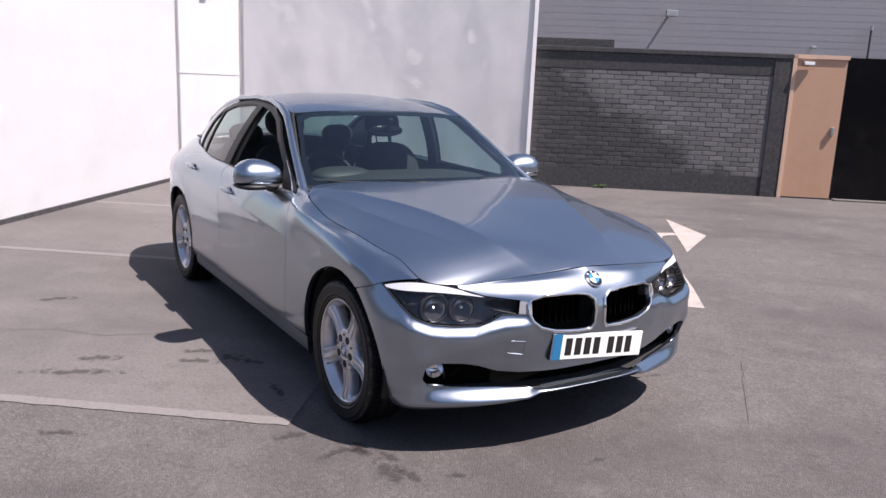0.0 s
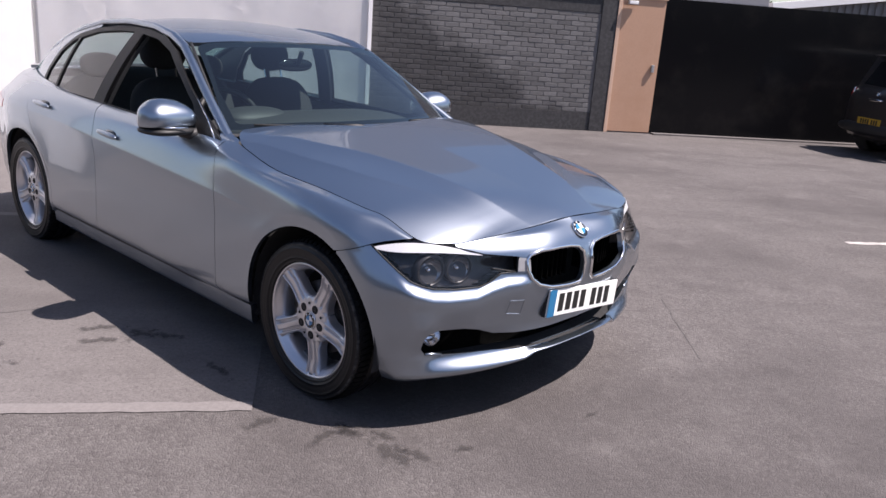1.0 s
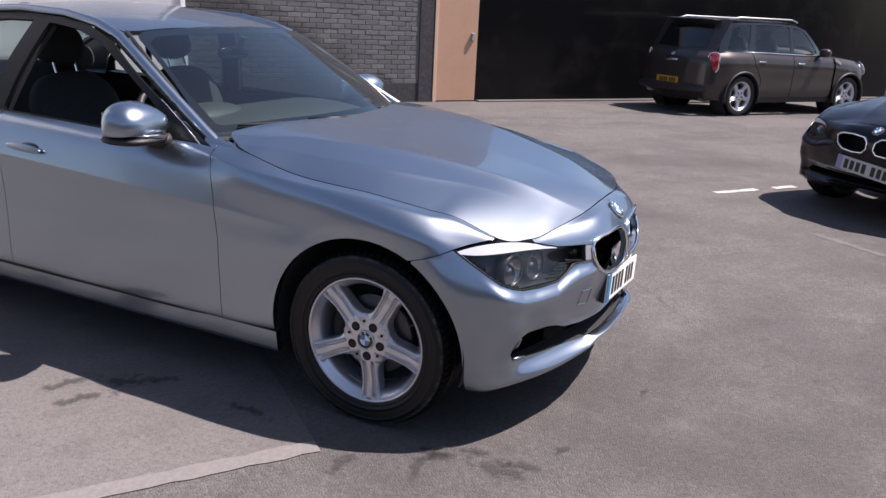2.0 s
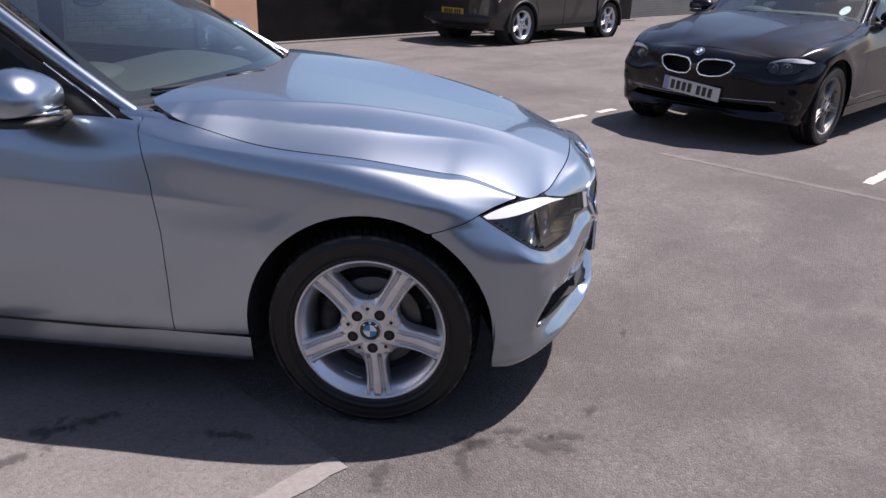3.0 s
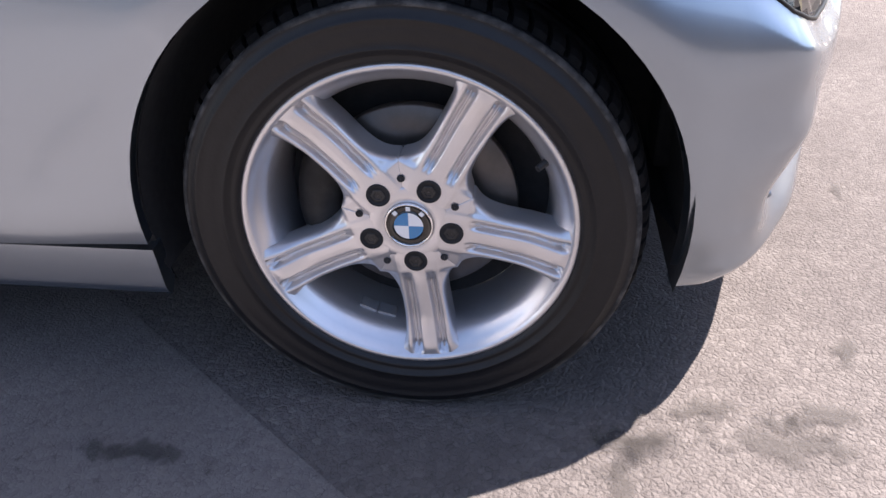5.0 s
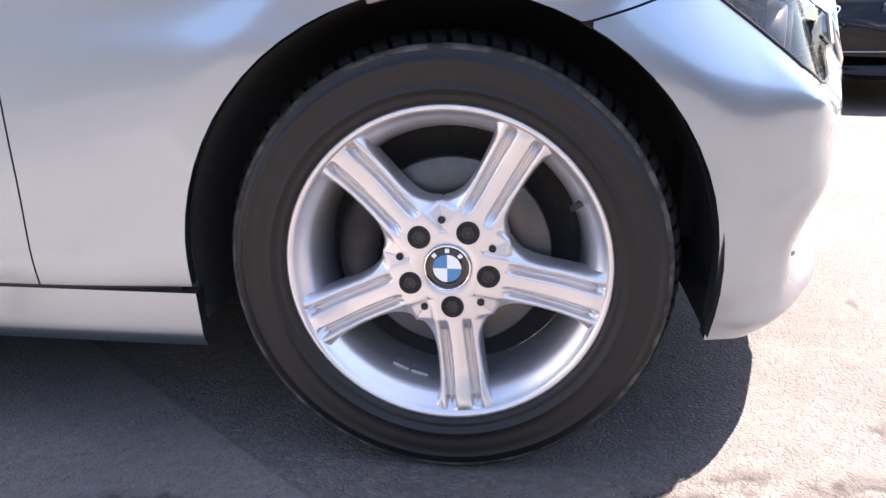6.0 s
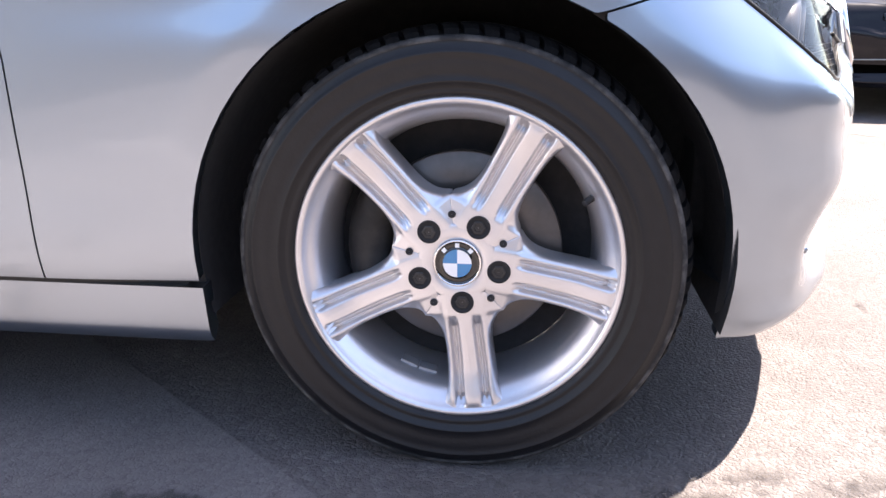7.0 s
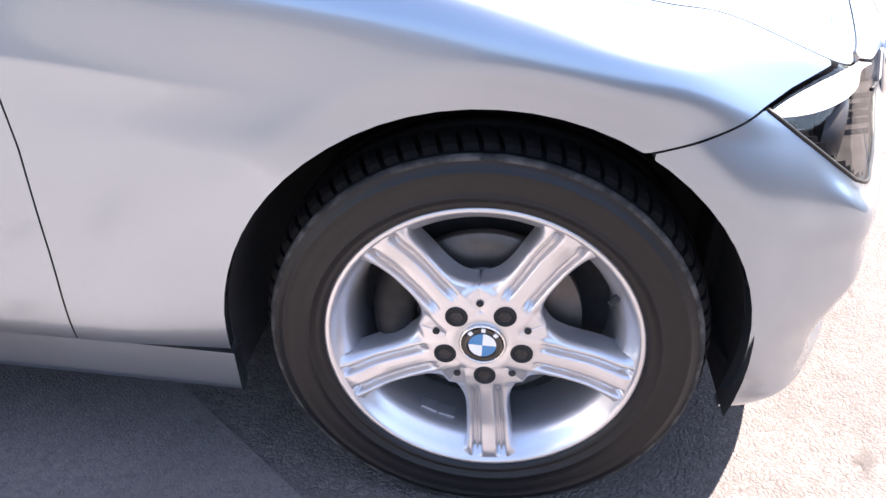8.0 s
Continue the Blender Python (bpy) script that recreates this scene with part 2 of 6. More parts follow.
structure("pavement", flat(ragged(-4.95, -0.89, -0.66, 8.3, 1.0), 0.002), SLAB, "pale worn parking bay surface beside the white wall", "pavement")
for v0, u0, u1, w, mat, seed in ((-0.68, -4.9, -0.89, 0.075, FADEDLINE, 2.0), (2.2, -4.9, -0.95, 0.085, FADEDLINE, 3.0), (4.73, -4.9, -1.0, 0.085, FADEDLINE, 4.0)):
    structure("bay_line", flat(ragged(u0, u1, v0, v0 + w, seed), 0.004), mat, "faded white parking bay line", "road marking")
for u0, u1, v0, seed in ((3.68, 4.20, 2.05, 5.0), (4.42, 4.70, 2.05, 6.0), (3.72, 8.3, -0.66, 7.0)):
    structure("bay_line", flat(ragged(u0, u1, v0, v0 + 0.075, seed, 0.04, 0.022), 0.003), PAINTLINE, "worn white parking bay line", "road marking")
joint = structure("road_joint", flat([(y, -x) for x, y in ragged(-0.8, 1.6, 3.34, 3.41, 8.0, 0.05, 0.03)][::-1], 0.002), SLAB, "pale seam across the tarmac", "road marking")
joint.matrix_basis = SITE
# curved arrow in the aisle
_c = [(1.37, 1.80), (1.405, 2.4), (1.432, 3.05), (1.456, 3.6), (1.475, 4.0), (1.495, 4.4), (1.545, 4.70), (1.65, 4.83), (1.80, 4.87)]
_l, _r = [], []
for k, (x, y) in enumerate(_c):
    a, b = Vector(_c[max(k - 1, 0)]), Vector(_c[min(k + 1, len(_c) - 1)])
    d = (b - a).normalized()
    j = 0.012 * noise.noise(Vector((k * 1.7, 3, 0)))
    _l.append((x - d.y * (0.075 + j), y + d.x * (0.075 + j)))
    _r.append((x + d.y * (0.075 - j), y - d.x * (0.075 - j)))
bm = flat(_l + _r[::-1], 0.003)
f = bm.faces.new([bm.verts.new((x, y, 0.0035)) for x, y in ((1.726, 3.871), (2.129, 4.877), (1.868, 5.932))])
structure("road_arrow", bm, ARROWPAINT, "worn white turn arrow painted on the tarmac", "road marking")


def stain_material(name, color, seed):
    """Soaked-in stain: dark in the middle, breaking up into nothing at its rim."""
    m = bpy.data.materials.new(name)
    m.use_nodes = True
    n, l = m.node_tree.nodes, m.node_tree.links
    p = n["Principled BSDF"]
    p.inputs["Base Color"].default_value = (*color, 1)
    p.inputs["Roughness"].default_value = 0.8
    co = n.new("ShaderNodeTexCoord")
    d = n.new("ShaderNodeVectorMath")
    d.operation = "DISTANCE"
    d.inputs[1].default_value = (0.5, 0.5, 0.5)
    flatten = n.new("ShaderNodeVectorMath")
    flatten.operation = "MULTIPLY_ADD"
    flatten.inputs[1].default_value, flatten.inputs[2].default_value = (1, 1, 0), (0, 0, 0.5)
    l.new(co.outputs["Generated"], flatten.inputs[0])
    l.new(flatten.outputs[0], d.inputs[0])
    t = n.new("ShaderNodeTexNoise")
    t.inputs["Scale"].default_value, t.inputs["Detail"].default_value = 20, 8
    l.new(co.outputs["Object"], t.inputs["Vector"])
    a = n.new("ShaderNodeMath")
    a.operation = "MULTIPLY_ADD"
    a.inputs[1].default_value, a.inputs[2].default_value = 1.5, -0.70
    l.new(t.outputs[0], a.inputs[0])
    b = n.new("ShaderNodeMath")
    b.operation = "ADD"
    l.new(d.outputs["Value"], b.inputs[0])
    l.new(a.outputs[0], b.inputs[1])
    r = n.new("ShaderNodeMapRange")
    r.interpolation_type = "SMOOTHSTEP"
    r.inputs["From Min"].default_value, r.inputs["From Max"].default_value = 0.44, 0.12
    r.inputs["To Max"].default_value = 0.50
    l.new(b.outputs[0], r.inputs["Value"])
    l.new(r.outputs[0], p.inputs["Alpha"])
    return m


STAIN = stain_material("soaked_oil_stain", (0.045, 0.04, 0.039), 1)
STAINS = ((-2.12, -0.07, 0.10, 0.035, 10), (-1.64, 0.15, 0.08, 0.03, 5), (-1.80, -0.93, 0.07, 0.02, 0), (-0.84, -0.77, 0.06, 0.03, 20), (-0.38, -1.00, 0.085, 0.04, 115), (-0.53, -0.83, 0.05, 0.035, 120), (-0.62, -0.89, 0.05, 0.02, 40), (-2.12, -0.28, 0.18, 0.03, 12), (-1.45, 0.09, 0.06, 0.045, 130), (-1.33, 0.06, 0.065, 0.03, 150), (-1.60, 0.0, 0.09, 0.03, 0),
          (-0.295, -1.02, 0.07, 0.028, -49), (-0.54, -0.86, 0.05, 0.03, -30), (-0.40, -0.88, 0.05, 0.02, -50), (-0.11, -0.99, 0.03, 0.02, 0), (0.46, -0.75, 0.03, 0.012, 20), (0.86, 0.32, 0.03, 0.01, 15), (-2.97, 0.91, 0.10, 0.03, 25), (-1.05, -0.32, 0.08, 0.02, -60))
for cx, cy, rx, ry, tn in STAINS:
    ob = structure("oil_stain", flat([(rx * 1.9 * math.cos(2 * math.pi * q / 24), ry * 1.9 * math.sin(2 * math.pi * q / 24)) for q in range(24)], 0.0), STAIN, "small dark oil stain soaked into the tarmac", "stain")
    ob.matrix_basis = site(cx, cy, 0.006, tn)


def crack_line(pts, seed, width=0.004):
    """Thin wandering crack."""
    out = []
    for (x0, y0), (x1, y1) in zip(pts[:-1], pts[1:]):
        for q in range(8):
            t = q / 8
            j = 0.02 * noise.noise(Vector((x0 * 9 + t * 5, y0 * 9 + seed, 0)))
            out.append((x0 + (x1 - x0) * t + j, y0 + (y1 - y0) * t + j))
    left = [(x, y + width / 2) for x, y in out]
    right = [(x + width / 2, y - width / 2) for x, y in out]
    bm = bmesh.new()
    a = [bm.verts.new((x, y, 0.0098)) for x, y in left]
    b = [bm.verts.new((x, y, 0.0098)) for x, y in right]
    for q in range(len(a) - 1):
        bm.faces.new((b[q], b[q + 1], a[q + 1], a[q]))
    return bm


for k, pts in enumerate((((-1.85, -0.95), (-1.72, -1.15), (-1.67, -1.35), (-1.5, -1.7), (-1.45, -2.1)), ((-2.9, 0.25), (-2.6, 0.32), (-2.3, 0.28), (-1.9, 0.42)), ((-1.35, 0.6), (-1.2, 0.42), (-1.0, 0.36), (-0.8, 0.2)), ((1.41, 0.67), (1.28, 0.1), (1.21, -0.23), (1.35, -0.47), (1.56, -0.66)))):
    structure("crack", crack_line(pts, k), CRACK, "thin dark crack in the tarmac", "crack")



# white sheeted wall: along local y at x=-4.96, an angled panel, then along local x
def wavy_sheet(length, height, depth, amp, seed, step=0.06):
    """Upright sheet in local xz with soft dents, front at y=0 facing -y."""
    bm = bmesh.new()
    nx, nz = int(length / step), int(height / step)
    g = []
    for i in range(nx + 1):
        col = []
        for k in range(nz + 1):
            x, z = length * i / nx, height * k / nz
            e = amp * (noise.noise(Vector((x * 0.85, z * 0.34, seed))) + 0.30 * noise.noise(Vector((x * 2.1, z * 1.0, seed + 4))) + 0.10 * noise.noise(Vector((x * 4.5, z * 3.2, seed + 9))))
            col.append(bm.verts.new((x, e * min(1, x / 0.35, (length - x) / 0.35), z)))
        g.append(col)
    for i in range(nx):
        for k in range(nz):
            bm.faces.new((g[i][k], g[i + 1][k], g[i + 1][k + 1], g[i][k + 1]))
    bmesh.ops.solidify(bm, geom=bm.faces[:], thickness=depth)
    return bm


WALL_H = 5.2


def sheet_wall(name, a, b, amp, seed, label):
    a, b = Vector(a), Vector(b)
    d = b - a
    ob = mesh_object(name, wavy_sheet(d.length, WALL_H, 0.08, amp, seed), WHITEWALL, None, True)
    ob.matrix_basis = SITE @ pose(a.x, a.y, 0, 0, 0, math.degrees(math.atan2(d.y, d.x)))
    return tagged(ob, label, "wall", kind="structure")


sheet_wall("wall_west", (-4.96, 2.6), (-4.96, 7.180), 0.01, 1.0, "tall sunlit white painted sheet wall")
sheet_wall("wall_corner", (-4.96, 7.18), (-4.598, 8.73), 0.008, 2.0, "narrow white painted wall panel with a level seam")
sheet_wall("wall_sheeted", (-4.598, 8.73), (0.13, 8.73), 0.055, 3.0, "white wavy sheeted wall in grazing light")
structure("wall_end", boxed(0.10, 0.16, 8.70, 8.98, 0, WALL_H, 0.004), WHITEWALL, "white end trim of the sheeted wall", "wall")
structure("trim", boxed(-4.97, -4.93, 2.6, 7.17, 0.0, 0.05, 0.004), DARKPAINT, "dark skirting strip at the foot of the white wall", "trim")
for bx in ((-4.962, -4.955, 7.176, 7.183), (-4.602, -4.594, 8.722, 8.73)):
    structure("seam_strip", boxed(*bx, 0, WALL_H), SEALANT, "thin upright seam between white wall sheets", "trim")
structure("seam_strip", box(bmesh.new(), 0, 1.58, -0.004, 0.01, 1.535, 1.541), SEALANT, "level sheet seam on the white wall panel", "trim").matrix_basis = SITE @ pose(-4.95, 7.18, 0, 0, 0, math.degrees(math.atan2(1.54, 0.35)))

# unseen walls, added to keep the reflections in the car's side dark
structure("wall_far", boxed(-22, 44, -14.3, -14.0, 0, 4.0), DARKPAINT, "unseen plain dark wall added across the yard for reflections", "wall")
structure("wall_side", boxed(-18.3, -18.0, -14.0, 2.6, 0, 5.0), DARKPAINT, "unseen plain dark wall added beside the yard for reflections", "wall")

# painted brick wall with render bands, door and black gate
structure("wall_brick", boxed(0.16, 4.06, 8.86, 9.08, 0, 2.10), MORTAR, "grey painted brick yard wall, shadow edge put in its colour", "wall")
structure("trim", boxed(0.16, 4.06, 8.845, 9.06, 1.86, 2.12, 0.006), DARKPAINT, "dark band along the wall top", "trim")
structure("trim", boxed(0.14, 4.08, 8.82, 9.12, 2.12, 2.19, 0.008), DARKPAINT, "dark coping along the wall top", "trim")
structure("trim", boxed(0.16, 4.06, 8.848, 9.06, 0.0, 0.30, 0.004), DARKPAINT, "dark painted band along the wall foot", "trim")
structure("pillar", boxed(3.80, 4.06, 8.83, 9.1, 0.0, 2.12, 0.006), DARKPAINT, "dark painted end pier of the brick wall", "pillar")
structure("wall_ledge", boxed(0.1, 1.4, 9.2, 9.6, 2.1, 2.34, 0.01), DARKPAINT, "dark flat roof edge behind the brick wall", "trim")
structure("door_1", boxed(4.12, 4.86, 8.84, 8.885, 0.02, 2.13, 0.004), TANDOOR, "tan painted steel yard door, closed", "door")
d1 = bpy.data.objects["door_1"]
for nm, bx in (("door_frame", (4.06, 4.12, 8.82, 8.92, 0, 2.18)), ("door_frame", (4.06, 4.88, 8.82, 8.92, 2.13, 2.19))):
    part(nm, boxed(*bx, 0.003), TANFRAME, d1, "pale tan steel frame")
part("door_handle", boxed(4.74, 4.79, 8.80, 8.84, 1.0, 1.12, 0.005), STEELGREY, d1, "dull steel lever plate")
structure("gate", boxed(4.88, 15.72, 8.86, 8.91, 0.02, 2.17), GATE, "long glossy black sheet metal gate", "gate")
structure("kerb", boxed(4.9, 15.72, 8.72, 8.86, 0, 0.025, 0.004), SLAB, "pale concrete threshold strip under the gate", "kerb")

# building behind the wall
bm = boxed(-2.0, 9.7, 14.0, 20.0, 0, 6.5)
clad = structure("building_behind", bm, CLADDING, "grey metal clad building behind the yard wall", "building")
bm = bmesh.new()
for k in range(46):
    box(bm, -2.0, 9.7, 13.9985, 14.0, 0.14 * k + 0.1, 0.14 * k + 0.103)
part("cladding_ribs", bm, CLADDING, clad, "level ribs of the cladding")


def tube_bar(r, z0, z1):
    bm = bmesh.new()
    bmesh.ops.create_cone(bm, cap_ends=True, segments=14, radius1=r, radius2=r, depth=z1 - z0, matrix=Matrix.Translation((0, 0, (z0 + z1) / 2)))
    return bm


def wall_lamp(label, m, size=1.0):
    t = thing("wall_lamp", label, "lamp", m)
    part("bracket", box(bmesh.new(), -0.02 * size, 0.02 * size, -0.22 * size, 0.0, 0.0, 0.04 * size, 0.004), STEELGREY, t)
    bm = boxed(-0.12 * size, 0.12 * size, -0.36 * size, -0.2 * size, -0.06 * size, 0.07 * size, 0.012)
    part("housing", bm, STEELGREY, t, "grey weatherproof housing")
    return t


wall_lamp("grey floodlight bracketed on the metal cladding", site(3.0, 14.0, 3.2))
wall_lamp("small grey lamp low on the metal cladding", site(6.03, 14.0, 2.62), 0.4)
pipe = thing("vent_pipe", "thin dark upright pipe before the metal cladding", "pipe", site(7.11, 13.8))
part("pipe", tube_bar(0.022, 0.0, 3.05), DARKPAINT, pipe)
part("pipe_cowl", tube_bar(0.034, 3.0, 3.09), STEELGREY, pipe, "grey pipe cowl")
bulk = thing("wall_lamp", "small grey bulkhead lamp over the tan door", "lamp", site(4.28, 8.82, 2.06))
part("housing", boxed(-.085, .085, -.06, 0, -.03, .03, .008), STEELGREY, bulk, "grey weatherproof housing")
part("lens", boxed(-.07, .07, -.066, -.058, -.022, .02, .004), WHITEWALL, bulk, "pale cover")
wall_lamp("small lamp fixed high on the white wall", SITE @ pose(-4.83, 7.75, 3.02, 0, 0, 78), 0.7)

# ribbed building to the far end and its roof
shed = structure("wall_ribbed", boxed(15.82, 40, 9.3, 9.5, 0, 5.0), SHUTTER, "dull grey ribbed sheet wall of a shed", "wall")
bm = bmesh.new()
for k in range(80):
    box(bm, 15.82, 40, 9.291, 9.3, 0.062 * k + 0.02, 0.062 * k + 0.05, 0.003)
part("ribs", bm, SHUTTER, shed, "level pressed ribs")
structure("pillar", boxed(15.47, 15.82, 9.1, 9.4, 0, 5.0, 0.01), DARKPAINT, "dark painted steel post", "pillar")

# gabled shed beyond the gate
bm = bmesh.new()
front = [(9.9, 14.2, 0), (40, 14.2, 0), (40, 14.2, 6.7), (9.9, 14.2, 2.42)]
fv = [bm.verts.new(p) for p in front]
bv = [bm.verts.new((x, y + 6, z)) for x, y, z in front]
bm.faces.new(fv)
bm.faces.new(bv[::-1])
for k in range(4):
    bm.faces.new((fv[k], bv[k], bv[(k + 1) % 4], fv[(k + 1) % 4]))
bmesh.ops.recalc_face_normals(bm, faces=bm.faces[:])
gable = structure("building_shed", bm, ROOFSHEET, "grey ribbed shed with a pale sloping verge", "building")
bm = bmesh.new()
for k in range(75):
    u = 11.2 + 0.2 * k
    box(bm, u, u + 0.1, 14.16, 14.2, 0.5, 2.38 + 0.142 * (u - 9.9))
part("ribs", bm, ROOFSHEET, gable, "upright pressed ribs")
part("verge", box(bmesh.new(), 0, 30.4, -0.16, 0.02, 0.0, 0.16, 0, pose(9.85, 14.2, 2.40, 0, -8.1, 0)), WHITEWALL, gable, "pale verge board")


def tree(m, height, spread, seed):
    """Small broadleaf tree: tapered trunk, limbs, crown of many separate leaves."""
    rnd = random.Random(seed)
    t = thing("tree", "leafy green tree showing above the gate", "tree", m)
    part("trunk", tube_plain([(0, 0, 0), (0.05, 0.02, height * 0.4), (0.02, 0.06, height * 0.75)], [0.14, 0.1, 0.05]), BARK, t)
    tips = []
    for k in range(7):
        a, r = 2 * math.pi * k / 7 + rnd.random(), spread * (0.5 + 0.4 * rnd.random())
        tip = (r * math.cos(a), r * math.sin(a), height * (0.6 + 0.35 * rnd.random()))
        tips.append(tip)
        part("limb", tube_plain([(0.04, 0.02, height * 0.42), (tip[0] * 0.5, tip[1] * 0.5, height * 0.6), tip], [0.06, 0.04, 0.015]), BARK, t)
    bm = bmesh.new()
    for k in range(2600):
        c = Vector(rnd.choice(tips)) + Vector((rnd.gauss(0, 0.45), rnd.gauss(0, 0.45), rnd.gauss(0, 0.4)))
        q = Euler((rnd.uniform(-1, 1), rnd.uniform(-1, 1), rnd.uniform(0, 6.3))).to_matrix()
        vs = [bm.verts.new(c + q @ Vector(p)) for p in ((-0.05, 0, 0), (0, -0.03, 0.006), (0.06, 0, 0), (0, 0.03, 0.006))]
        bm.faces.new(vs)
    crown = part("crown", bm, LEAF, t, "loose crown of small green leaves")
    crown["kind"] = "stuff"
    return t


def tube_plain(pts, rr, seg=8):
    bm = bmesh.new()
    rings = [[bm.verts.new((x + r * math.cos(2 * math.pi * k / seg), y + r * math.sin(2 * math.pi * k / seg), z)) for k in range(seg)] for (x, y, z), r in zip(pts, rr)]
    for a, b in zip(rings[:-1], rings[1:]):
        for k in range(seg):
            bm.faces.new((a[k], a[(k + 1) % seg], b[(k + 1) % seg], b[k]))
    return bm


tree(site(12.6, 21.5), 4.3, 1.5, 4)
weed = thing("weed", "small green weed at the foot of the brick wall", "plant", site(1.28, 8.80))
rnd = random.Random(3)
for k in range(26):
    bm = bmesh.new()
    a, ln = rnd.uniform(0, 6.28), rnd.uniform(0.05, 0.13)
    d = Vector((math.cos(a), math.sin(a) * 0.6, 0))
    n = Vector((-d.y, d.x, 0)) * 0.014
    o = Vector((rnd.uniform(-0.06, 0.06), rnd.uniform(-0.03, 0.0), 0))
    z0 = rnd.uniform(0.0, 0.03)
    row = [(o + d * ln * s + Vector((0, 0, z0 + ln * 0.8 * s * (1.2 - s))), w) for s, w in ((0, 0.3), (0.4, 1.0), (0.75, 0.8), (1, 0.05))]
    L = [bm.verts.new(p + n * w) for p, w in row]
    R = [bm.verts.new(p - n * w) for p, w in row]
    for q in range(3):
        bm.faces.new((L[q], L[q + 1], R[q + 1], R[q]))
    part("leaf", bm, LEAF, weed)


# ---------------------------------------------------------------- curved panels
def spline_weights(ts, t):
    """Weights of a smooth curve through knots ts, for each t: one row a point, one column a knot."""
    ts, t = np.asarray(ts, float), np.clip(np.asarray(t, float), ts[0], ts[-1])
    n = len(ts)
    eye = np.eye(n)
    slope = (eye[1:] - eye[:-1]) / (ts[1:] - ts[:-1])[:, None]
    h = ts[1:] - ts[:-1]
    tan = np.zeros((n, n))
    tan[0], tan[-1] = slope[0], slope[-1]
    for i in range(1, n - 1):
        tan[i] = (slope[i - 1] * h[i] + slope[i] * h[i - 1]) / (h[i] + h[i - 1])
    k = np.clip(np.searchsorted(ts, t, side="right") - 1, 0, n - 2)
    s = ((t - ts[k]) / h[k])[:, None]
    hk = h[k][:, None]
    return (2 * s**3 - 3 * s**2 + 1) * eye[k] + (s**3 - 2 * s**2 + s) * hk * tan[k] + (-2 * s**3 + 3 * s**2) * eye[k + 1] + (s**3 - s**2) * hk * tan[k + 1]


def curve(knots):
    """Smooth function through (t, value) knots."""
    a = np.array(sorted(knots), float)

    def f(t):
        t = np.asarray(t, float)
        return (spline_weights(a[:, 0], t.ravel()) @ a[:, 1]).reshape(t.shape)
    return f


class Skin:
    """Surface through feature lines (rows, bottom to top) that run from the nose round the side to the tail. Half a car: (x, w, z), w out from the middle."""

    def __init__(self, rows, shaping=None):
        self.shaping = shaping
        self.net = np.array(rows, float).transpose(1, 0, 2)
        du = np.linalg.norm(np.diff(self.net, axis=0), axis=2).mean(1)
        dv = np.linalg.norm(np.diff(self.net, axis=1), axis=2).mean(0)
        self.us, self.vs = np.concatenate([[0], np.cumsum(du)]), np.concatenate([[0], np.cumsum(dv)])

    def __call__(self, u, v):
        a = np.abs(u)
        p = np.einsum("ms,mr,src->mc", spline_weights(self.us, a), spline_weights(self.vs, v), self.net)
        p[:, 1] *= np.where(u < 0, -1, 1)
        return p if self.shaping is None else self.shaping(p, a, v)


PROJECT = {
    "side": lambda p: p[:, (0, 2)],
    "front": lambda p: np.stack([np.abs(p[:, 1]), p[:, 2]], 1),
    "diag": lambda p: np.stack([np.abs(p[:, 1]) - p[:, 0], p[:, 2]], 1),
    "top": lambda p: np.stack([p[:, 0], np.abs(p[:, 1])], 1),
}


def inside(poly, q):
    poly = np.asarray(poly, float)
    r = np.zeros(len(q), bool)
    for a, b in zip(poly, np.roll(poly, -1, 0)):
        hit = (a[1] > q[:, 1]) != (b[1] > q[:, 1])
        with np.errstate(divide="ignore", invalid="ignore"):
            xx = (b[0] - a[0]) * (q[:, 1] - a[1]) / (b[1] - a[1]) + a[0]
        r ^= hit & (q[:, 0] < xx)
    return r


def nearest(poly, q, inward):
    """Closest place on the outline to each q, drawn in by that much."""
    poly = np.asarray(poly, float)
    best, out = np.full(len(q), 1e9), q.copy()
    area = 0.5 * sum(a[0] * b[1] - b[0] * a[1] for a, b in zip(poly, np.roll(poly, -1, 0)))
    for a, b in zip(poly, np.roll(poly, -1, 0)):
        d = b - a
        if d @ d < 1e-12:
            continue
        s = np.clip(((q - a) @ d) / (d @ d), 0, 1)
        c = a + s[:, None] * d
        e = np.linalg.norm(q - c, axis=1)
        nn = np.array([-d[1], d[0]]) / np.linalg.norm(d) * np.sign(area)
        m = e < best
        best[m], out[m] = e[m], (c + nn * inward)[m]
    return out


